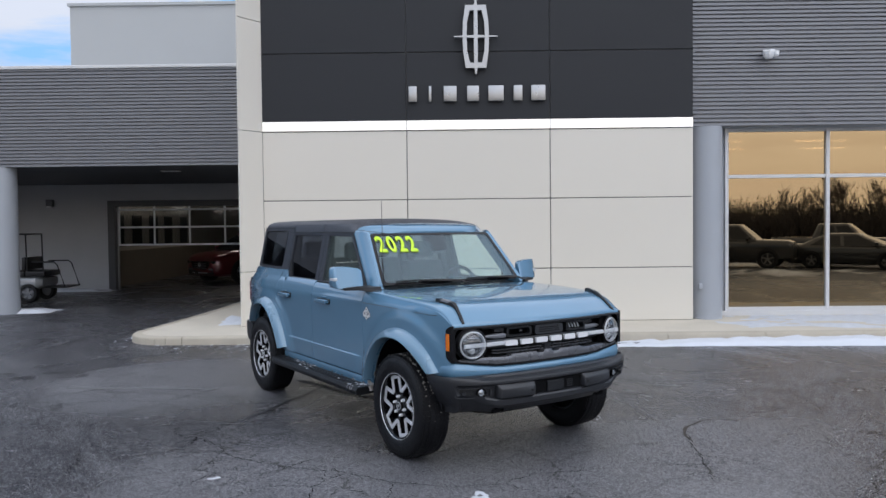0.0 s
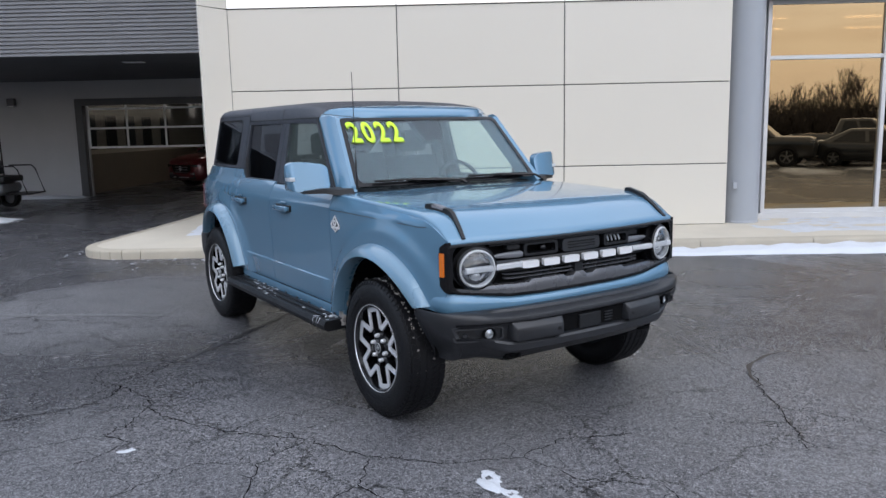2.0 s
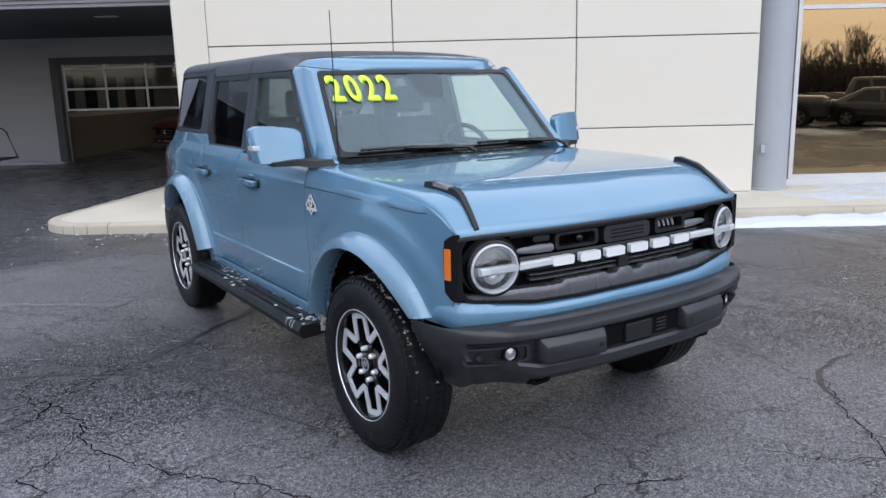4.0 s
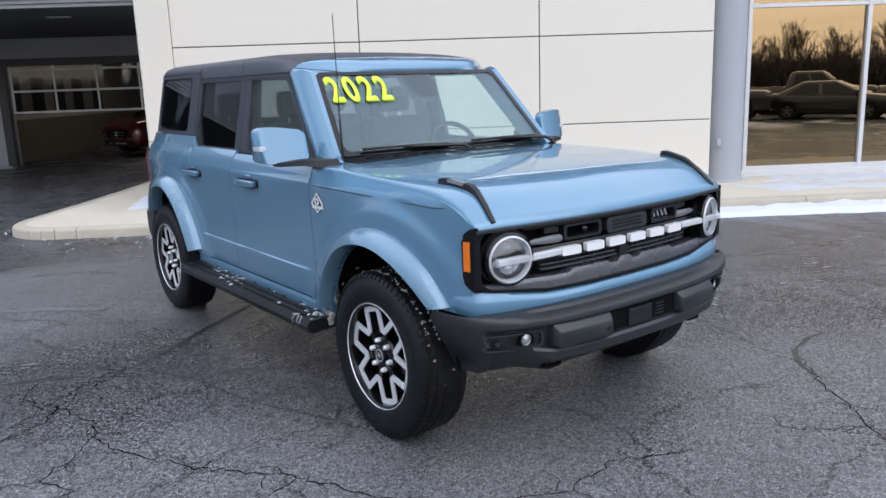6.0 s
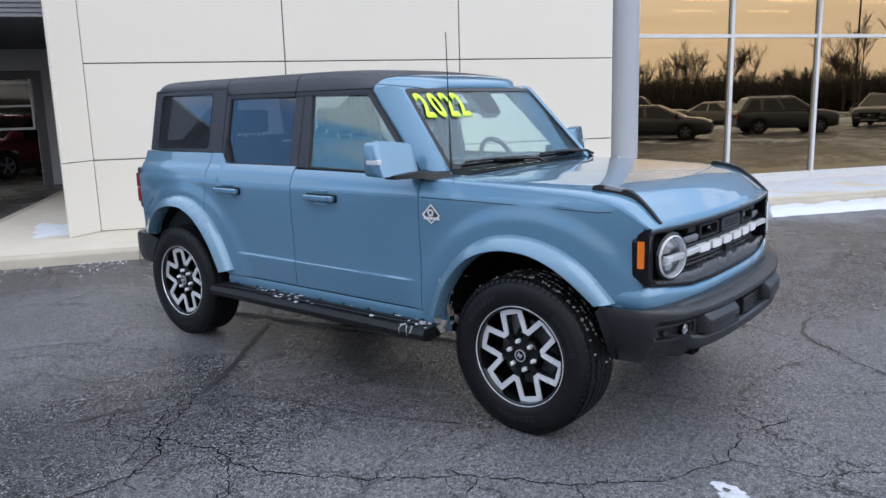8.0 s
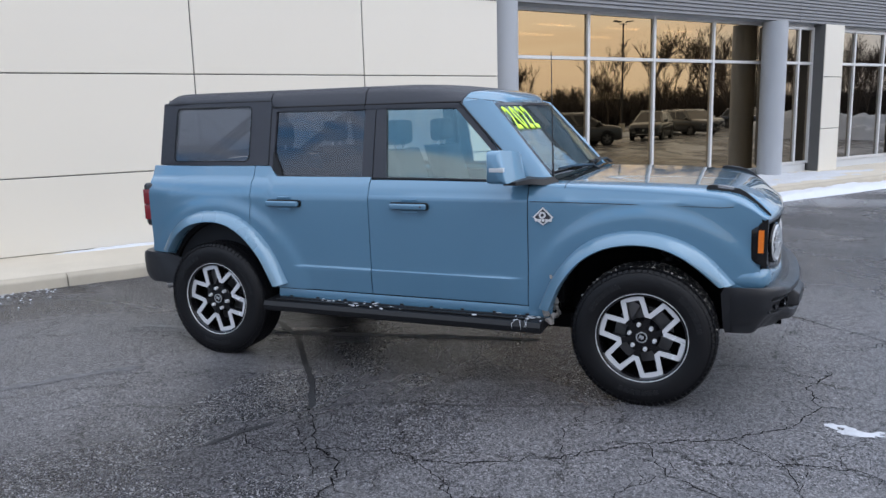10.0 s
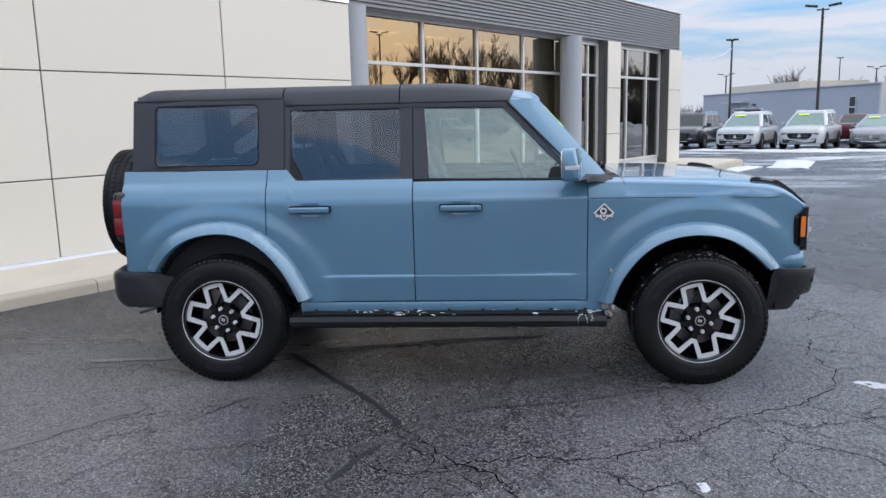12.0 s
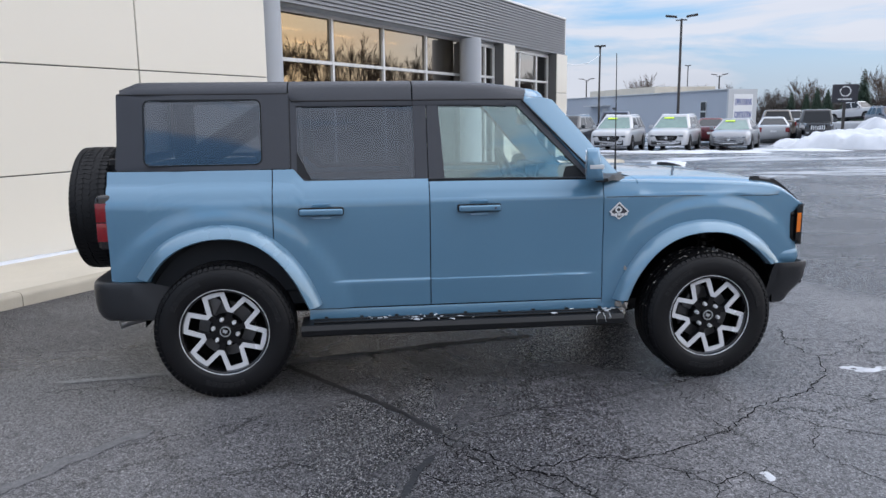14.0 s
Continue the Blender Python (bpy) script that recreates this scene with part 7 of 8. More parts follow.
# interior
cabin = part("cabin_floor", new_box(-2.0, 0.95, -0.78, 0.78, 0.52, 0.60), DASH, car)
for side in (-1, 1):
    part("door_lining", new_box(-1.95, 0.80, min(side * 0.76, side * 0.80), max(side * 0.76, side * 0.80), 0.6, 1.20, 0.01, 1), DASH, car)
bm = bmesh.new()
loft(bm, [[(0.90, y, 1.235), (0.72, y, 1.245), (0.60, y, 1.215), (0.54, y, 1.08), (0.55, y, 0.80), (0.92, y, 0.70)] for y in (-0.74, -0.4, 0.0, 0.4, 0.74)])
dash = part("dashboard", bm, DASH, car, "dark dashboard")
part("screen", new_box(0.54, 0.57, -0.15, 0.15, 1.12, 1.29, 0.01, 1), GLOSSBLACK, dash)
part("binnacle", new_box(0.56, 0.72, 0.20, 0.56, 1.22, 1.285, 0.02, 2), DASH, dash)
bm = bmesh.new()
t = bmesh.new()
rings = [[(0.187 + 0.016 * math.cos(b)) * Vector((0, math.cos(a), math.sin(a))) + Vector((0.016 * math.sin(b), 0, 0)) for b in (2 * math.pi * q / 8 for q in range(8))] for a in (2 * math.pi * j / 28 for j in range(29))]
loft(t, rings, True, False)
box(t, -0.01, 0.03, -0.18, 0.18, -0.03, 0.02, 0.008, 1)
box(t, -0.01, 0.03, -0.025, 0.025, -0.18, 0.0, 0.008, 1)
add(bm, t, pose(0.45, 0.39, 1.205, 0, -24, 0))
tube(bm, [(0.45, 0.39, 1.205), (0.66, 0.39, 1.12)], 0.03, 10)
part("steering_wheel", bm, DASH, car, "dark steering wheel")
part("inner_mirror", new_box(0.46, 0.49, -0.12, 0.12, 1.56, 1.625, 0.012, 2), DASH, car)
part("centre_console", new_box(-0.5, 0.6, -0.12, 0.12, 0.6, 0.90, 0.03, 2), DASH, car)


def seat(x, y, w):
    bm = bmesh.new()
    box(bm, x - 0.05, x + 0.48, y - w / 2, y + w / 2, 0.66, 0.86, 0.05, 3)
    s = part("seat", bm, SEAT, car, "grey cloth seat")
    bm = bmesh.new()
    loft(bm, [[(x - 0.05 - 0.20 * k + a, y + b * (1 - 0.12 * k), 0.82 + 0.60 * k) for a, b in rounded(-0.07, 0.07, -w / 2, w / 2, 0.05, 3)] for k in (0, 0.3, 0.7, 0.93, 1.0)])
    part("backrest", bm, SEAT, s)
    bm = bmesh.new()
    box(bm, x - 0.30, x - 0.19, y - 0.13, y + 0.13, 1.45, 1.62, 0.045, 3)
    part("headrest", bm, SEAT, s)
    bm = bmesh.new()
    for q in (-0.06, 0.06):
        tube(bm, [(x - 0.25, y + q, 1.40), (x - 0.245, y + q, 1.48)], 0.007, 6)
    part("headrest_post", bm, STEEL, s)


seat(-0.02, -0.38, 0.50)
seat(-0.02, 0.38, 0.50)
seat(-0.98, -0.40, 0.52)
seat(-0.98, 0.40, 0.52)
part("roof_lining", new_box(-1.98, 0.36, -0.64, 0.64, 1.735, 1.755), DASH, car)
for side in (-1, 1):
    bm = bmesh.new()
    tube(bm, [(-0.30, side * 0.70, 1.20), (-0.31, side * 0.66, 1.50), (-0.32, side * 0.63, 1.74)], 0.045, 8)
    part("roll_bar", bm, DASH, car)
    part("roll_bar", tube(bmesh.new(), [(-1.15, side * 0.70, 1.20), (-1.15, side * 0.63, 1.74)], 0.06, 8), DASH, car)
    part("roll_bar", tube(bmesh.new(), [(-1.15, side * 0.64, 1.72), (-1.95, side * 0.66, 1.22)], 0.045, 8), DASH, car)

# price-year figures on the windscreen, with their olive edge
m_ws = Matrix(((0, -0.662, 0.75, 0), (1, 0, 0, 0), (0, 0.75, 0.662, 0), (0, 0, 0, 1)))


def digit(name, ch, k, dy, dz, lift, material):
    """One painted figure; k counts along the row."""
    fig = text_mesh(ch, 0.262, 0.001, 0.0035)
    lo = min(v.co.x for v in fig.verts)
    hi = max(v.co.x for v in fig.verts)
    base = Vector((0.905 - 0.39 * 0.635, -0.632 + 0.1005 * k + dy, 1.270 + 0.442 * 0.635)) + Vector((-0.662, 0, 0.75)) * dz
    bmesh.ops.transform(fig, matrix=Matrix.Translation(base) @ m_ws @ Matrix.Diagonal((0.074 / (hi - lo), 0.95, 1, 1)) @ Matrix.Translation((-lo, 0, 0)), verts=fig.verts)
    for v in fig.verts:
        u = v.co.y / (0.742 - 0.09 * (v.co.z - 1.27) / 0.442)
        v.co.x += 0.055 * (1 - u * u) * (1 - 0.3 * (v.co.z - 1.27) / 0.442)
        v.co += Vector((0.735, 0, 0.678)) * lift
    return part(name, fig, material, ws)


for k, ch in enumerate("2022"):
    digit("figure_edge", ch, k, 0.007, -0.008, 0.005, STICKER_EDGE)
    digit("figure", ch, k, 0, 0, 0.0085, STICKER)["label"] = "lime yellow figure stuck on the glass"

# ---- other vehicles ----


def car_paint(name, base, metal=0.3):
    return mat(name, base, 0.3, metal, vary=0.06, vscale=1.5, grain=0.03, coat=0.9, rvary=0.05)


CAR_WHITE = car_paint("white_car_paint", (0.43, 0.44, 0.46), 0.0)
CAR_SILVER = car_paint("silver_car_paint", (0.27, 0.28, 0.30), 0.5)
CAR_DARK = car_paint("dark_car_paint", (0.022, 0.024, 0.028), 0.2)
CAR_RED = car_paint("dark_red_car_paint", (0.10, 0.006, 0.012), 0.3)
CAR_BLUE = car_paint("navy_car_paint", (0.02, 0.035, 0.075), 0.3)
CAR_TAN = car_paint("taupe_car_paint", (0.15, 0.13, 0.11), 0.4)

SHAPES = {
    # nose to tail: x, half width, foot, top; then cabin: belt front, belt rear, roof front, roof rear, belt z, roof z, half widths
    "suv": ([(2.31, 0.52, 0.42, 0.66), (2.29, 0.72, 0.34, 0.80), (2.20, 0.83, 0.27, 0.90), (2.05, 0.89, 0.24, 0.955), (1.75, 0.915, 0.23, 1.005), (1.30, 0.92, 0.22, 1.045), (0.2, 0.92, 0.22, 1.06), (-1.8, 0.92, 0.22, 1.08), (-2.12, 0.90, 0.28, 1.07), (-2.26, 0.84, 0.36, 1.02), (-2.31, 0.72, 0.48, 0.92)],
            (1.30, -2.20, 0.42, -1.80, 1.03, 1.66, 0.88, 0.66), 1.36, 0.35),
    "sedan": ([(2.44, 0.48, 0.40, 0.58), (2.41, 0.70, 0.30, 0.70), (2.30, 0.83, 0.22, 0.79), (2.08, 0.89, 0.20, 0.86), (1.70, 0.91, 0.18, 0.91), (1.2, 0.91, 0.18, 0.95), (0.0, 0.91, 0.18, 0.97), (-1.6, 0.91, 0.20, 1.0), (-2.20, 0.88, 0.24, 1.0), (-2.38, 0.80, 0.34, 0.96), (-2.43, 0.68, 0.44, 0.88)],
              (1.40, -2.0, 0.34, -1.05, 0.93, 1.46, 0.86, 0.60), 1.42, 0.33),
    "pickup": ([(2.75, 0.70, 0.48, 0.85), (2.70, 0.90, 0.38, 1.08), (2.5, 0.97, 0.34, 1.16), (1.5, 0.98, 0.32, 1.19), (0.0, 0.98, 0.32, 1.20), (-2.4, 0.98, 0.34, 1.20), (-2.72, 0.97, 0.38, 1.19), (-2.78, 0.94, 0.48, 1.16)],
               (1.30, -0.95, 0.62, -0.72, 1.17, 1.86, 0.92, 0.74), 1.72, 0.39),
    "jeep": ([(2.05, 0.55, 0.55, 1.08), (2.03, 0.62, 0.50, 1.12), (1.4, 0.68, 0.46, 1.15), (0.75, 0.80, 0.44, 1.16), (0.5, 0.84, 0.44, 1.17), (-1.7, 0.84, 0.44, 1.17), (-2.0, 0.83, 0.46, 1.17), (-2.05, 0.80, 0.5, 1.16)],
             (0.60, -2.0, 0.42, -1.95, 1.15, 1.84, 0.80, 0.70), 1.22, 0.40),
}
_wheel_mesh = {}


def small_wheel(parent, x, y, r):
    key = round(r, 3)
    w = new("wheel")
    w.empty_display_size = 0.1
    w.parent = parent
    w.matrix_local = pose(x, y, r, 0, 0, 0 if y < 0 else 180)
    if key not in _wheel_mesh:
        t = part("tyre", lathe(bmesh.new(), [(r * 0.64, -0.10), (r * 0.72, -0.115), (r * 0.92, -0.11), (r, -0.07), (r, 0.07), (r * 0.92, 0.11), (r * 0.64, 0.10)], 28), RUBBER, w)
        bm = bmesh.new()
        lathe(bm, [(r * 0.64, -0.10), (r * 0.60, -0.085), (r * 0.58, -0.03), (0, -0.03)], 28)
        for k in range(5):
            q = bmesh.new()
            box(q, -0.03, 0.03, -0.095, -0.05, 0.03, r * 0.60)
            add(bm, q, Matrix.Rotation(2 * math.pi * k / 5, 4, 'Y'))
        lathe(bm, [(0.0, -0.10), (0.05, -0.095), (0.06, -0.05)], 12)
        rm = part("rim", bm, GUNMETAL, w)
        _wheel_mesh[key] = (t.data, rm.data)
    else:
        share("tyre", _wheel_mesh[key][0], w)
        share("rim", _wheel_mesh[key][1], w)


def parked_car(name, kind, paint, m, label, strip_col=None, group="", snow=False, panes=None):
    secs, (bf, br, rf, rr, bz, rz, hb, hr), wx, wr = SHAPES[kind]
    c = thing(name, label, "car", m, group)
    bm = bmesh.new()
    rings = []
    for x, hw, z0, z1 in secs:
        h = z1 - z0
        half = [(0.0, z0), (0.80 * hw, z0), (0.96 * hw, z0 + 0.10 * h), (hw, z0 + 0.30 * h), (hw, z0 + 0.55 * h), (0.975 * hw, z0 + 0.80 * h), (0.93 * hw, z0 + 0.93 * h), (0.82 * hw, z1), (0.45 * hw, z1 + 0.022 * min(1, h)), (0.0, z1 + 0.03 * min(1, h))]
        rings.append([(x, y, z) for y, z in half] + [(x, -y, z) for y, z in half[-2:0:-1]])
    loft(bm, rings)
    body = part("body", bm, paint, c, angle=40)
    # painted cabin with a rounded roof
    pane_mat = panes or CARGLASS
    def cab(k, z=None, shrink=0.0):
        f, b = bf + (rf - bf) * k - shrink, br + (rr - br) * k + shrink
        h = hb + (hr - hb) * k - shrink
        return [(x, y, bz + (rz - 0.07 - bz) * k if z is None else z) for x, y in rounded(b, f, -h, h, 0.15, 4)]
    bm = bmesh.new()
    loft(bm, [cab(0), cab(0.5), cab(1.0), cab(1.0, rz - 0.04, 0.02), cab(1.0, rz - 0.012, 0.07), cab(1.0, rz, 0.20)])
    part("cabin", bm, paint, c, "", angle=40)
    if snow:
        bm = bmesh.new()
        loft(bm, [cab(1.0, rz - 0.03, 0.05), cab(1.0, rz + 0.012, 0.09), cab(1.0, rz + 0.025, 0.22)])
        tagged(part("roof_snow", bm, SNOW, c, "thin snow lying on the roof"), kind="stuff")
    zk = lambda k: bz + (rz - 0.07 - bz) * k
    # screens, front and back
    for nm, x0, x1, out in (("windscreen", bf, rf, 0.008), ("back_window", br, rr, -0.008)):
        bm = bmesh.new()
        prism(bm, [(q * (hb - 0.10 - (hb - hr) * k), k) for q, k in ((-1, 0.06), (1, 0.06), (0.97, 0.94), (-0.97, 0.94))], -0.03, 1.0, lambda a, k, d: (x0 + (x1 - x0) * k + d * out if d > 0 else x0 + (x1 - x0) * k - 4 * out, a, zk(k) + (0.004 if d > 0 else -0.01)))
        part(nm, bm, pane_mat if out > 0 else CARGLASS, c, "frosted windscreen" if panes and out > 0 else "")
    for sy in (-1, 1):
        span_x = lambda e, k: (br + (rr - br) * k) * (1 - e) + (bf + (rf - bf) * k) * e
        for e0, e1 in (((0.06, 0.26), (0.29, 0.56), (0.59, 0.93)) if kind in ("suv", "jeep") else ((0.14, 0.50), (0.54, 0.93))):
            bm = bmesh.new()
            prism(bm, [(e0, 0.06), (e1, 0.06), (e1 - 0.02, 0.92), (e0 + 0.03, 0.92)], -0.02, 0.007, lambda e, k, d: (span_x(e, k), sy * (hb + (hr - hb) * k + d), zk(k)))
            part("side_window", bm, CARGLASS, c)
        # lamps
        nx = secs[1][0]
        w = secs[1][1]
        zt = secs[1][3]
        bm = bmesh.new()
        y0, y1 = sorted((sy * (w - 0.30), sy * (w + 0.03)))
        box(bm, nx - 0.30, nx + 0.012, y0, y1, zt - 0.145, zt - 0.05, 0.03, 2)
        part("headlight", bm, REFLECTOR, c)
        tx = secs[-2][0]
        bm = bmesh.new()
        y0, y1 = sorted((sy * (secs[-2][1] - 0.20), sy * (secs[-2][1] + 0.015)))
        box(bm, tx - 0.06, tx + 0.14, y0, y1, secs[-2][3] - 0.34, secs[-2][3] - 0.08, 0.03, 2)
        part("tail_lamp", bm, REDLENS, c)
        bm = bmesh.new()
        y0, y1 = sorted((sy * (hb + 0.02), sy * (hb + 0.20)))
        box(bm, bf - 0.42, bf - 0.30, y0, y1, bz + 0.0, bz + 0.16, 0.03, 2)
        part("door_mirror", bm, paint, c)
        for x in (wx, -wx + 0.02):
            bm = bmesh.new()
            lathe(bm, [(0, -0.02), (wr + 0.055, -0.02), (wr + 0.055, 0.02), (0, 0.02)], 24)
            part("wheel_arch", bm, PLASTIC, c, m=pose(x, sy * (0.905 if kind != "pickup" else 0.965), wr + 0.02))
            small_wheel(c, x, sy * (0.84 if kind != "pickup" else 0.90), wr)
    nx, w, z0, zt = secs[1]
    bm = bmesh.new()
    prism(bm, [(-w * 0.70, zt - 0.07), (w * 0.70, zt - 0.07), (w * 0.66, zt - 0.20), (w * 0.52, zt - 0.31), (-w * 0.52, zt - 0.31), (-w * 0.66, zt - 0.20)], nx - 0.10, nx + 0.045, lambda a, b, d: (d - 0.05 * (abs(a) / w) ** 2, a, b))
    g = part("grille", bm, GLOSSBLACK, c)
    bm = bmesh.new()
    prism(bm, refine(rounded(-w * 0.94, w * 0.94, z0 - 0.03, z0 + 0.19, 0.05, 3), 4), nx - 0.14, nx + 0.050, lambda a, b, d: (d - 0.05 * (abs(a) / w) ** 2, a, b))
    intake = part("air_intake", bm, PLASTIC, c)
    part("skid_bar", new_box(nx + 0.02, nx + 0.062, -w * 0.55, w * 0.55, z0 + 0.0, z0 + 0.035, 0.01, 1), SILVER, intake)
    for sy in (-1, 1):
        y0, y1 = sorted((sy * w * 0.62, sy * w * 0.90))
        part("fog_lamp", new_box(nx - 0.06, nx + 0.040, y0, y1, z0 + 0.10, z0 + 0.16, 0.015, 1), FOGLENS, intake)
        if kind == "suv":
            part("roof_rail", tube(bmesh.new(), [(rf - 0.15, sy * (hr - 0.06), rz - 0.01), (rf - 0.25, sy * (hr - 0.05), rz + 0.035), (rr + 0.30, sy * (hr - 0.05), rz + 0.035), (rr + 0.18, sy * (hr - 0.06), rz - 0.01)], 0.016, 6), SILVER, c)
    if kind == "jeep":
        for k in range(7):
            part("slot", new_box(nx + 0.02, nx + 0.056, -0.33 + k * 0.10, -0.28 + k * 0.10, zt - 0.32, zt - 0.11), SILVER, g)
    else:
        part("emblem", lathe(bmesh.new(), [(0, 0), (0.07, 0), (0.07, 0.012), (0, 0.012)], 20), SILVER, g, m=pose(nx + 0.058, 0, zt - 0.18, 0, 0, 90))
        for k in range(3):
            part("bar", new_box(nx + 0.03, nx + 0.052, -w * 0.40, w * 0.5, zt - 0.30 + k * 0.075, zt - 0.285 + k * 0.075), GUNMETAL, g)
    for sy in (-1, 1):
        bm = bmesh.new()
        loft(bm, [[(x, sy * y, z) for y, z in ((hw - 0.03, z_ - 0.02), (hw + 0.012, z_), (hw + 0.012, z_ + 0.16), (hw - 0.03, z_ + 0.18))] for x, hw, z_ in ((wx - wr - 0.06, 0.915, 0.24), (0.0, 0.92, 0.24), (-wx + wr + 0.06, 0.915, 0.24))])
        part("sill", bm, PLASTIC, c)
    part("number_plate", new_box(secs[-1][0] - 0.03, secs[-1][0] + 0.01, -0.16, 0.16, 0.62, 0.72), PLATE, c)
    if strip_col:
        bm = bmesh.new()
        k = 0.72
        x = bf + (rf - bf) * k
        prism(bm, [(-0.44, 0.76), (0.02, 0.76), (0.01, 0.865), (-0.42, 0.865)], 0.012, 0.016, lambda a, b, d: (bf + (rf - bf) * b + d, a, bz + (rz - 0.05 - bz) * b + d))
        part("price_sticker", bm, strip_col, c, "lime yellow price sticker")
    if kind == "pickup":
        part("bed_floor", new_box(-2.66, -1.0, -0.82, 0.82, 1.19, 1.215), DARKVOID, c)
    return c


def ground_at(a, b):
    p = B @ Vector((a, b, 0))
    return ground_height(p.x, p.y)


ROW = "cars for sale in the snowy lot"
for name, kind, paint, a, b, turn, label, st in (
        ("suv", "suv", CAR_DARK, 36.2, 4.75, 182, "dark suv parked in the snowy lot", None),
        ("suv", "suv", CAR_WHITE, 35.4, 1.95, 183, "white suv with a lime price sticker, in the snowy lot", STICKER),
        ("suv", "suv", CAR_WHITE, 36.3, -0.55, 181, "white suv with a dark grille, parked in the snowy lot", STICKER),
        ("sedan", "sedan", CAR_SILVER, 37.9, -3.10, 180, "silver sedan with frosted windows, in the snowy lot", STICKER),
        ("pickup", "pickup", CAR_BLUE, 42.4, 4.0, 10, "navy pickup behind the row of cars", None),
        ("sedan", "sedan", CAR_RED, 43.4, -1.1, 8, "red sedan behind the row of cars", None),
        ("sedan", "sedan", CAR_WHITE, 46.8, -4.0, 6, "white sedan seen from its tail", None),
        ("pickup", "pickup", CAR_TAN, 53.0, -3.7, 8, "taupe pickup seen from its tail", None),
        ("pickup", "pickup", CAR_SILVER, 68.0, -3.5, 200, "silver pickup at the back of the lot", None),
        ("suv", "suv", CAR_DARK, 74.0, -4.6, 195, "dark suv at the back of the lot", None),
        ("jeep", "jeep", CAR_DARK, 44.5, -6.35, 185, "dark boxy off-roader behind a snow bank", None)):
    parked_car(name, kind, paint, place(a, b, ground_at(a, b), turn), label, st, ROW, snow=(paint is CAR_WHITE and kind == "suv"), panes=FROSTGLASS if st else None)
parked_car("pickup", "pickup", CAR_WHITE, place(84.0, -8.4, 0.62, 235) @ pose(0, 0, 0, 0, -4, 0), "white pickup parked on a snowy ramp", None, ROW)
ramp = part("display_ramp", new_box(80.4, 88.4, -13.2, -5.8, -0.3, 0.56, 0.1, 1), OLDSNOW)
ramp.matrix_world = B
tagged(ramp, "snow-covered display ramp under a pickup", "ramp", "", "structure")
parked_car("suv", "suv", CAR_BLUE, place(66.0, -10.5, 0.25, 200), "dark suv half buried by a snow bank", None, ROW)
# across the car park: mirrored in the showroom windows
BACK = "cars parked across the car park"
for i, (kind, paint, a, b, turn) in enumerate((
        ("pickup", CAR_DARK, 15.5, -19.5, 30), ("suv", CAR_DARK, 10.0, -19.8, 78), ("pickup", CAR_DARK, 21.5, -22.0, 35), ("suv", CAR_DARK, 27.5, -18.5, 22),
        ("sedan", CAR_DARK, 20.0, -17.6, 40), ("suv", CAR_DARK, 35.5, -20.5, 150), ("sedan", CAR_TAN, 30.0, -26.5, 80), ("suv", CAR_DARK, 43.0, -24.0, 100), ("suv", CAR_WHITE, 50.0, -29.0, 95), ("pickup", CAR_DARK, 6.0, -27.0, 85), ("sedan", CAR_SILVER, 1.0, -28.0, 88), ("suv", CAR_BLUE, 58.0, -30.0, 95))):
    parked_car(kind, kind, paint, place(a, b, ground_at(a, b), turn), {"pickup": "pickup parked across the snowy car park", "suv": "suv parked across the snowy car park", "sedan": "sedan parked across the snowy car park"}[kind], None, BACK)
parked_car("suv", "suv", CAR_RED, place(-3.5, 13.4, 0.0, -128), "dark red suv in the dim garage", None)

# golf cart beside the driveway column
gc = thing("golf_cart", "silver golf cart with black rear seat and roof posts", "golf cart", place(-7.75, 5.7, 0.03, 185))
bm = bmesh.new()
loft(bm, [[(x, y, z) for y, z in rounded(-hw, hw, z0, z1, 0.06, 3)] for x, hw, z0, z1 in ((1.05, 0.35, 0.35, 0.62), (0.95, 0.50, 0.30, 0.72), (0.55, 0.54, 0.28, 0.66), (0.45, 0.54, 0.26, 0.36), (-0.05, 0.54, 0.26, 0.36), (-0.15, 0.55, 0.27, 0.62), (-0.85, 0.55, 0.32, 0.62), (-0.98, 0.45, 0.40, 0.58))])
part("body", bm, CAR_SILVER, gc)
for x in (-0.32, -0.80):
    bm = bmesh.new()
    box(bm, x - 0.24, x + 0.22, -0.48, 0.48, 0.62, 0.76, 0.04, 2)
    part("seat_cushion", bm, PLASTIC, gc)
bm = bmesh.new()
box(bm, -0.60, -0.50, -0.48, 0.48, 0.78, 1.10, 0.04, 2)
part("backrest", bm, PLASTIC, gc)
bm = bmesh.new()
box(bm, -1.55, -1.02, -0.40, 0.40, 0.34, 0.37, 0.008, 1)
part("footplate", bm, PLASTIC, gc)
for y in (-0.44, 0.44):
    part("roof_post", tube(bmesh.new(), [(-0.62, y, 0.6), (-0.60, y, 1.66)], 0.018, 8), PLASTIC, gc)
    part("roof_post", tube(bmesh.new(), [(0.55, y, 0.6), (0.25, y, 1.66)], 0.018, 8), PLASTIC, gc)
    part("grab_rail", tube(bmesh.new(), [(-0.75, y, 0.98), (-1.25, y, 0.98), (-1.33, y, 0.90), (-1.50, y, 0.36)], 0.016, 8), PLASTIC, gc)
part("roof_bar", tube(bmesh.new(), [(-0.60, -0.44, 1.66), (-0.60, 0.44, 1.66)], 0.02, 8), PLASTIC, gc)
part("roof_bar", tube(bmesh.new(), [(0.25, -0.44, 1.66), (-0.60, -0.44, 1.66)], 0.02, 8), PLASTIC, gc)
part("roof_bar", tube(bmesh.new(), [(0.25, 0.44, 1.66), (-0.60, 0.44, 1.66)], 0.02, 8), PLASTIC, gc)
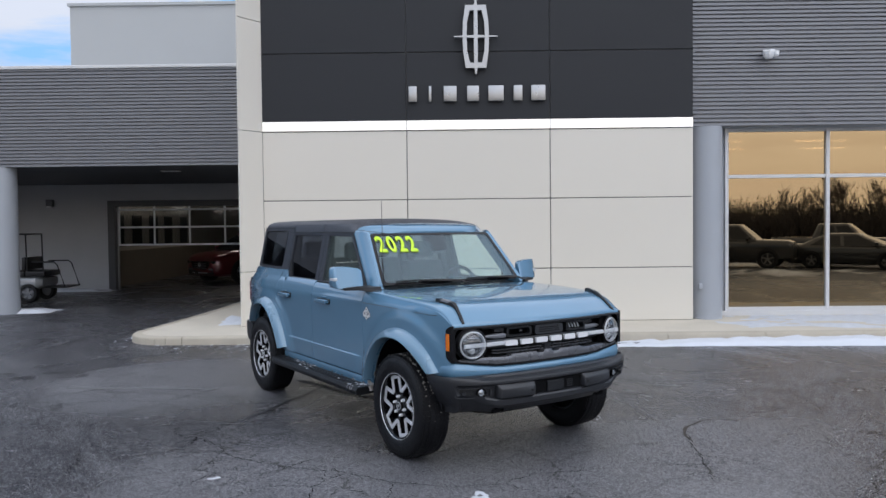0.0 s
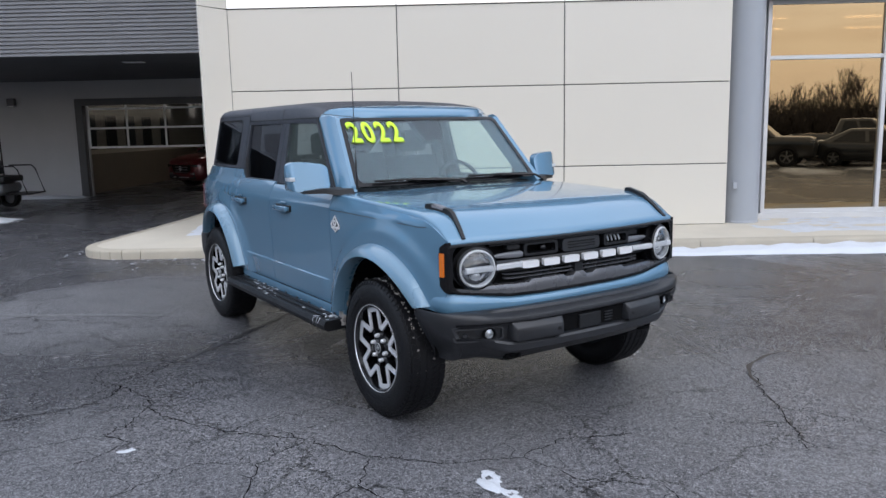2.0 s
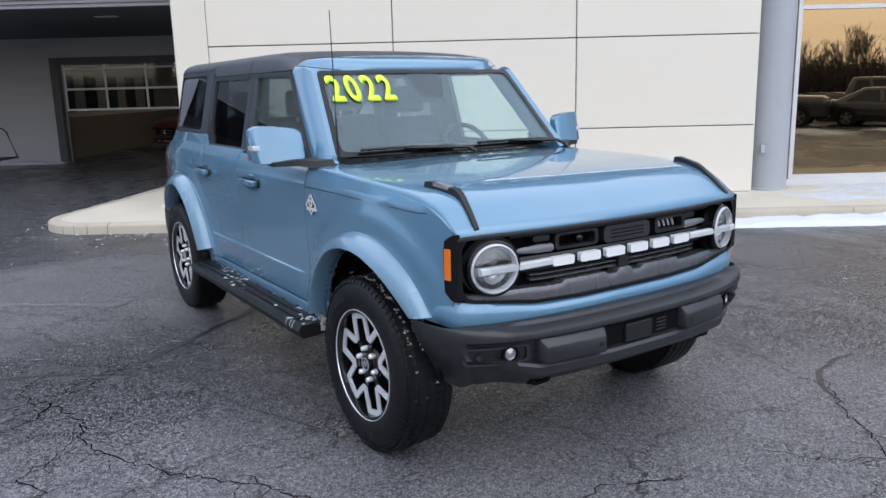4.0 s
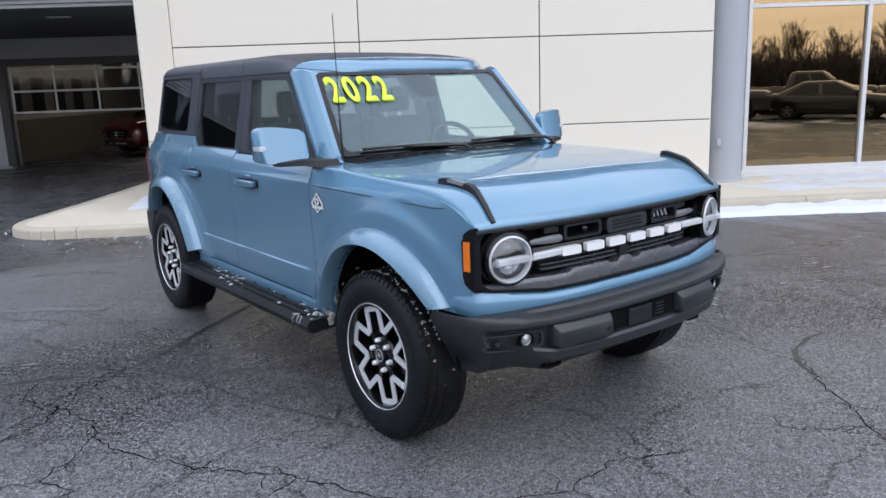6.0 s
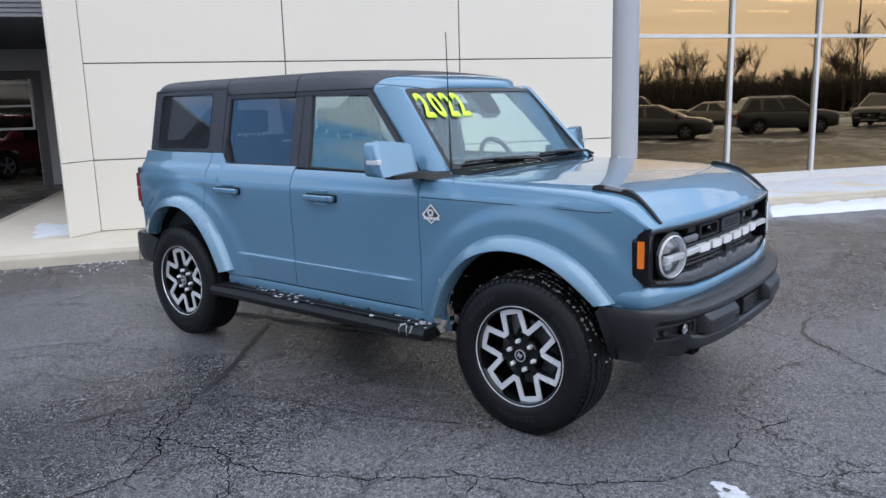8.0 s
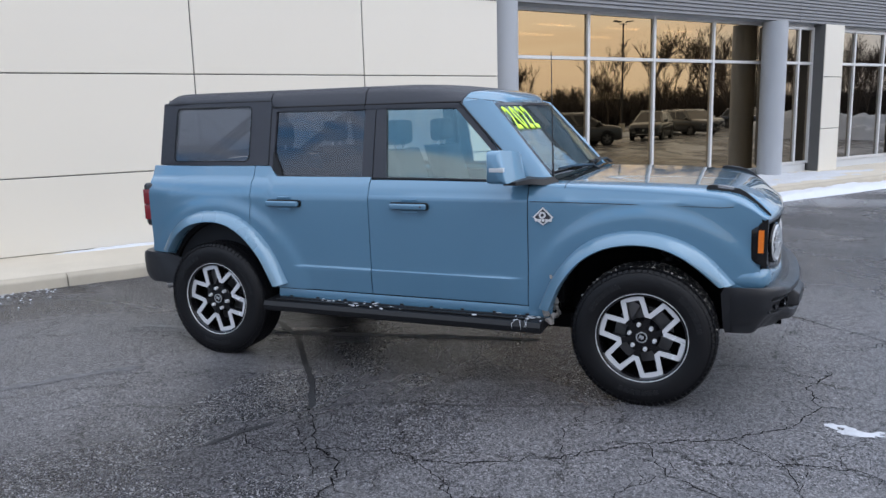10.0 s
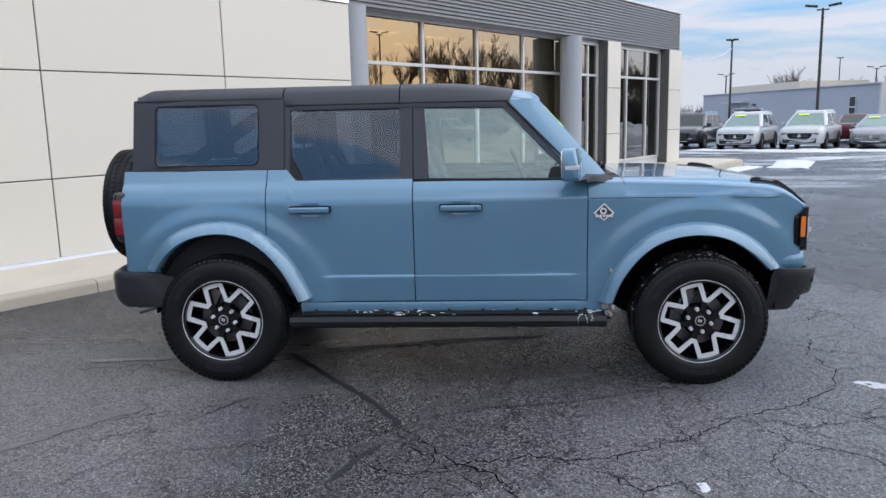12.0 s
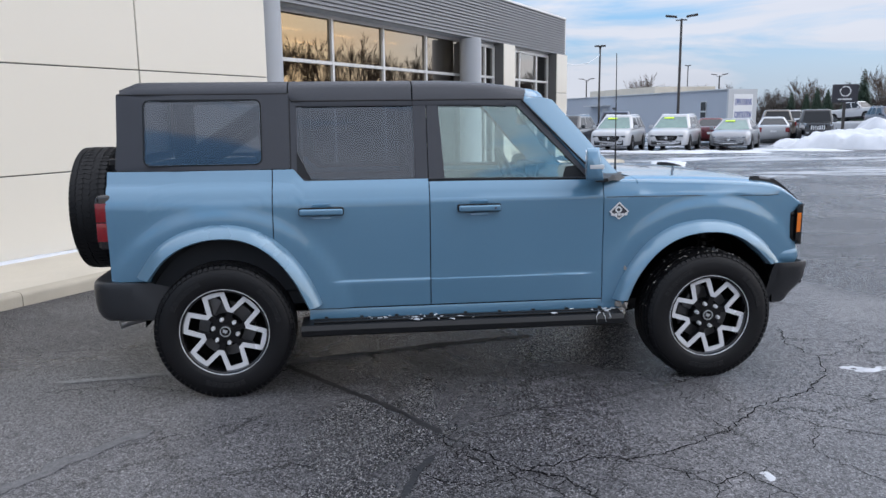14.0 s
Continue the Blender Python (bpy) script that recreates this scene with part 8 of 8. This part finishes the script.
for x in (0.72, -0.68):
    for y in (-0.48, 0.48):
        small_wheel(gc, x, y, 0.23)

# ---- distance: second building, lamp posts, signs, trees, snow banks ----
shop = thing("far_building", "long pale blue one-storey building with a white end", "building", B)
bm = bmesh.new()
prism(bm, [(60.02, 0.28), (84.0, 21.03), (92.0, 14.0), (62.42, -1.40)], -0.5, 3.28, lambda a, b, d: (a, b, d))
part("wall", bm, SHOPWALL, shop)
dx, dy = 62.4 - 60.0, -1.42 - 0.27
L = math.hypot(dx, dy)
endm = pose(60.0, 0.27, 0, 0, 0, math.degrees(math.atan2(dy, dx)))
ew = part("wall", new_box(-0.05, L + 0.05, -0.06, 0.1, -0.5, 3.34), SHOPWHITE, shop, "white end wall", m=endm)
wd = math.degrees(math.atan2(20.76, 24.0))
wallm = pose(60.0, 0.27, 0, 0, 0, wd)
part("parapet", new_box(0.0, 31.7, -0.2, 0.12, 3.28, 3.36), SHOPWHITE, shop, m=wallm)
part("roof_block", new_box(16, 31, -9, -2.5, 3.3, 4.1), CONCRETE, shop, m=wallm)
for x in (3.3,):
    wf = part("window", new_box(x - 0.42, x + 0.42, 0.01, 0.05, 0.9, 2.5), SHOPWHITE, shop, m=wallm)
    for q in (0.95, 1.75):
        part("pane", new_box(x - 0.36, x + 0.36, 0.052, 0.06, q, q + 0.68), CARGLASS, wf, m=Matrix())
dr = part("door", new_box(21.0, 22.1, 0.01, 0.05, 0, 2.1), SHOPWHITE, shop, m=wallm)
part("canopy", new_box(20.4, 25.0, 0.0, 0.9, 2.35, 2.45), SHOPWHITE, shop, m=wallm)
part("wall_lamp", new_box(19.0, 19.3, 0.0, 0.3, 2.0, 2.2), LIGHTBOX, shop, m=wallm)
banner = thing("banner", "white banner with blue words on the white end wall", "banner", B @ endm)
part("sheet", new_box(0.45, L - 0.45, -0.10, -0.065, 0.9, 2.95), WHITEBOX, banner)
for i, words in enumerate(("OPEN DURING", "CONSTRUCTION")):
    t = text_mesh(words, 0.42, 0.004, 0.008)
    xs_ = [v.co.x for v in t.verts]
    k = (L - 1.15) / (max(xs_) - min(xs_))
    bmesh.ops.transform(t, matrix=Matrix.Translation((0.58, -0.108, 2.15 - i * 0.95)) @ Matrix.Rotation(math.pi / 2, 4, 'X') @ Matrix.Diagonal((k, 1.55, 1, 1)), verts=t.verts)
    part("words", t, SIGNBLUE, banner)


def lamp_post(a, b, h, heads, turn=0, r=0.07):
    lp = thing("street_lamp", "dark car park lamp post with %s" % ("two lamp heads" if heads == 2 else "a single flat head"), "street lamp", place(a, b, ground_at(a, b), turn), "car park lamps")
    part("pole", tube(bmesh.new(), [(0, 0, 0), (0, 0, h)], r, 10, r * 0.75), POLE, lp)
    part("base", lathe(bmesh.new(), [(0, -0.3), (r * 3, -0.3), (r * 3, 0.7), (0, 0.7)], 16, "z"), CONCRETE, lp)
    s = r / 0.07
    k0, k1 = (0.20, 0.70) if heads == 2 else (0.04, 0.34)
    part("arm", new_box(-k0 * s - 0.05, k0 * s + 0.05, -0.03, 0.03, h - 0.10, h - 0.04), POLE, lp)
    for sx in ((-1, 1) if heads == 2 else (-1, 1)):
        bm = bmesh.new()
        box(bm, min(sx * k0 * s, sx * k1 * s), max(sx * k0 * s, sx * k1 * s), -0.16 * s, 0.16 * s, -0.04, 0.05, 0.02, 1)
        part("lamp_head", bm, POLE, lp, m=pose(0, 0, h + (0.06 if heads == 2 else -0.02), 0, -sx * (8 if heads == 2 else 0), 0))
    return lp


lamp_post(42.0, 0.47, 6.75, 2, 100, 0.085)
lamp_post(42.5, 5.08, 5.60, 1, 100, 0.065)
lamp_post(95, 9.7, 7.3, 1, 95, 0.07)
lamp_post(100, 6.8, 6.2, 2, 95, 0.10)
lamp_post(96, 22.5, 6.0, 2, 95, 0.10)
lamp_post(17.5, -26, 8.5, 2, 20, 0.08)
lamp_post(46.0, -33, 8.5, 2, 20, 0.08)
wire = thing("overhead_wire", "thin sagging cable from the building to a lamp post", "cable", B)
pts = [Vector((22.05, 1.0, 3.62)).lerp(Vector((42.5, 5.08, 5.0)), i / 12) - Vector((0, 0, 0.5 * 4 * (i / 12) * (1 - i / 12))) for i in range(13)]
part("cable", tube(bmesh.new(), pts, 0.014, 5), WHITEBOX, wire)

sg = thing("roadside_sign", "dark roadside sign with a pale round emblem", "sign", place(78, -7.36, 0, 100))
part("post", new_box(-0.12, 0.12, -0.12, 0.12, -0.5, 2.4), POLE, sg)
part("board", new_box(-1.05, 1.05, -0.15, 0.15, 2.36, 3.98, 0.03, 1), INK, sg)
for yy, rot in ((0.16, 0), (-0.16, 180)):
    part("emblem", lathe(bmesh.new(), [(0.38, -0.02), (0.48, -0.02), (0.48, 0.02), (0.38, 0.02)], 28, closed=True), SILVER, sg, m=pose(0, yy, 3.36))
    part("name_bar", new_box(-0.6, 0.6, yy - 0.02, yy + 0.02, 2.58, 2.72), SILVER, sg)


def branch(bm, p, d, length, r, depth, rnd, spread=0.55, twigs=None):
    """Grows a bare limb and its side limbs."""
    k = 3
    pts = [p]
    for i in range(k):
        d = (d + Vector((rnd.uniform(-1, 1), rnd.uniform(-1, 1), rnd.uniform(-0.5, 0.9))) * 0.16).normalized()
        pts.append(pts[-1] + d * length / k)
    tube(bm if depth > 1 or twigs is None else twigs, pts, r, 6 if r > 0.03 else 3, r * 0.6)
    if depth == 0:
        return
    for i in range(rnd.randint(3, 4)):
        q = pts[rnd.randint(1, k)]
        e = (d + Vector((rnd.uniform(-1, 1), rnd.uniform(-1, 1), rnd.uniform(0.0, 0.9))) * spread * 1.5).normalized()
        branch(bm, q, e, length * rnd.uniform(0.58, 0.82), max(r * 0.55, 0.013), depth - 1, rnd, spread, twigs)


def bare_tree(a, b, h, seed, m=None):
    rnd = random.Random(seed)
    tr = thing("bare_tree", "leafless winter tree with fine twigs", "tree", m or place(a, b, ground_at(a, b) - 0.1), "bare trees")
    bm, tw = bmesh.new(), bmesh.new()
    branch(bm, Vector((0, 0, 0)), Vector((0, 0, 1)), h * 0.34, h * 0.0105, 5, rnd, 0.5, tw)
    part("trunk", bm, BARK, tr)
    part("crown", tw, TWIG, tr)
    return tr


first = [bare_tree(0, 0, 7.5, s, place(105 + s * 3, 15 - s * 9, -0.2)) for s in (1, 2, 3)]
rnd = random.Random(77)
spots = [(90, 14.4, 1.0), (95, 12.8, 0.95), (99, 15.6, 1.0), (104, 10.0, 0.8), (110, -11, 0.9), (96, -14.5, 0.85), (88, -12.0, 1.0), (120, -3, 0.9), (118, 2, 0.8), (112, -7, 1.0), (124, 8, 0.9), (128, -14, 1.0), (126, 18, 0.8), (132, 25, 0.9)]
for i in range(80):
    spots.append((rnd.uniform(-30, 140), rnd.uniform(-78, -54), rnd.uniform(0.75, 1.25)))
for i in range(12):
    spots.append((rnd.uniform(60, 100), rnd.uniform(-50, -40), rnd.uniform(1.1, 1.6)))
for i in range(44):
    spots.append((rnd.uniform(82, 190), rnd.uniform(-66, -42), rnd.uniform(1.5, 2.1)))
for a, b, s in spots:
    copy_thing(first[rnd.randint(0, 2)], place(a, b, -0.3, rnd.uniform(0, 360)) @ Matrix.Scale(s, 4))


def spruce(a, b, h, seed):
    rnd = random.Random(seed)
    sp = thing("spruce", "dark green spruce with layered drooping boughs", "tree", place(a, b, -0.2), "spruces")
    part("trunk", tube(bmesh.new(), [(0, 0, 0), (0, 0, h * 0.95)], 0.12, 8, 0.02), BARK, sp)
    bm = bmesh.new()
    n = 26
    for i in range(n):
        z = h * (0.08 + 0.90 * i / n)
        R = h * 0.28 * (1 - i / n) ** 0.85 + 0.05
        k = max(5, int(16 * (1 - i / n) + 5))
        for j in range(k):
            a0 = 2 * math.pi * (j + rnd.random() * 0.7) / k
            r = R * rnd.uniform(0.65, 1.12)
            c, s = math.cos(a0), math.sin(a0)
            w = r * 0.20 + 0.05
            p0, p1 = Vector((0, 0, z + 0.12 * r)), Vector((c * r, s * r, z - 0.25 * r))
            side_ = Vector((-s, c, 0)) * w
            mid = p0.lerp(p1, 0.55)
            v = [bm.verts.new(q) for q in (p0, mid + side_ + Vector((0, 0, -0.08)), p1, mid - side_ + Vector((0, 0, -0.08)), mid + Vector((0, 0, 0.08)))]
            for t3 in ((0, 1, 4), (1, 2, 4), (2, 3, 4), (3, 0, 4), (0, 3, 2, 1)):
                face(bm, [v[q] for q in t3])
    part("crown", bm, NEEDLE, sp)


for i, (a, b, h) in enumerate(((100, -9.05, 6.8), (92, -7.6, 5.0), (93, -5.6, 4.3), (97, -4.4, 4.6), (99, -3.2, 4.0), (108, -1.0, 4.4), (88, -16, 6.5))):
    spruce(a, b, h, 40 + i)

# winter scrub along the far edges: a tangle of thin stems


def scrub(name, a0, a1, b0, b1, n, h, seed, stem=0.05):
    rnd = random.Random(seed)
    bm = bmesh.new()
    for i in range(n):
        a, b = rnd.uniform(a0, a1), rnd.uniform(b0, b1)
        hh = h * rnd.uniform(0.5, 1.15)
        p = Vector((a, b, -0.2))
        for k in range(4):
            d = Vector((rnd.uniform(-0.5, 0.5), rnd.uniform(-0.5, 0.5), 1)).normalized()
            q = p + d * hh * rnd.uniform(0.5, 1)
            w = Vector((rnd.uniform(-1, 1), rnd.uniform(-1, 1), 0)).normalized() * stem
            face(bm, [bm.verts.new(x) for x in (p + w, p - w, q)])
            for _ in range(7):
                s0 = p.lerp(q, rnd.uniform(0.15, 0.95))
                s1 = s0 + Vector((rnd.uniform(-1, 1), rnd.uniform(-1, 1), rnd.uniform(0.1, 1.2))) * rnd.uniform(0.3, 0.75)
                face(bm, [bm.verts.new(x) for x in (s0 + w * 0.6, s0 - w * 0.6, s1)])
    ob = part(name, bm, SCRUB)
    ob.matrix_world = B
    tagged(ob, "dense leafless scrub at the edge of the lot", "scrub", "", "stuff")


scrub("far_scrub", 112, 150, 3, 60, 1500, 3.0, 1)
scrub("tree_line", 108, 128, -50, 3, 3600, 5.2, 5)
scrub("near_scrub", -60, 150, -66, -50, 17000, 4.5, 2, 0.075)
scrub("side_scrub", 100, 118, -48, -9, 1500, 3.4, 3)
scrub("left_scrub", -70, -40, -60, 60, 800, 3.0, 4)

# snow banks at the back of the lot
for i, (a, b, w, d, h, turn) in enumerate(((39.5, -9.3, 8.5, 3.6, 1.15, 95), (40.5, -13.0, 9.0, 5.0, 1.9, 90), (47.0, -11.5, 9.0, 5.0, 1.5, 80), (41.5, -6.3, 4.5, 2.5, 0.45, 100), (33.0, -27.0, 30.0, 1.6, 0.4, 5), (20.0, -24.0, 26.0, 1.8, 0.35, -4))):
    ob = part("snow_bank", mound_mesh(w, d, h, 50 + i, 60, 30, 0.45), SNOW)
    ob.matrix_world = place(a, b, ground_at(a, b) - 0.05, turn)
    tagged(ob, "ploughed bank of lumpy snow at the lot's edge", "snow bank", "", "stuff")
for i, (a, b, w, d) in enumerate(((33.0, 1.0, 7.5, 1.2), (34.0, -2.5, 6.0, 1.1), (36.5, -5.8, 5.0, 1.6), (24.5, -2.6, 4.2, 1.3))):
    ob = part("snow_patch", mound_mesh(w, d, 0.10, 70 + i, 70, 16, 0.5), SNOW)
    ob.matrix_world = place(a, b, ground_at(a, b), 92 if i < 3 else 10)
    tagged(ob, "ridge of old snow in front of the parked cars", "snow", "", "stuff")
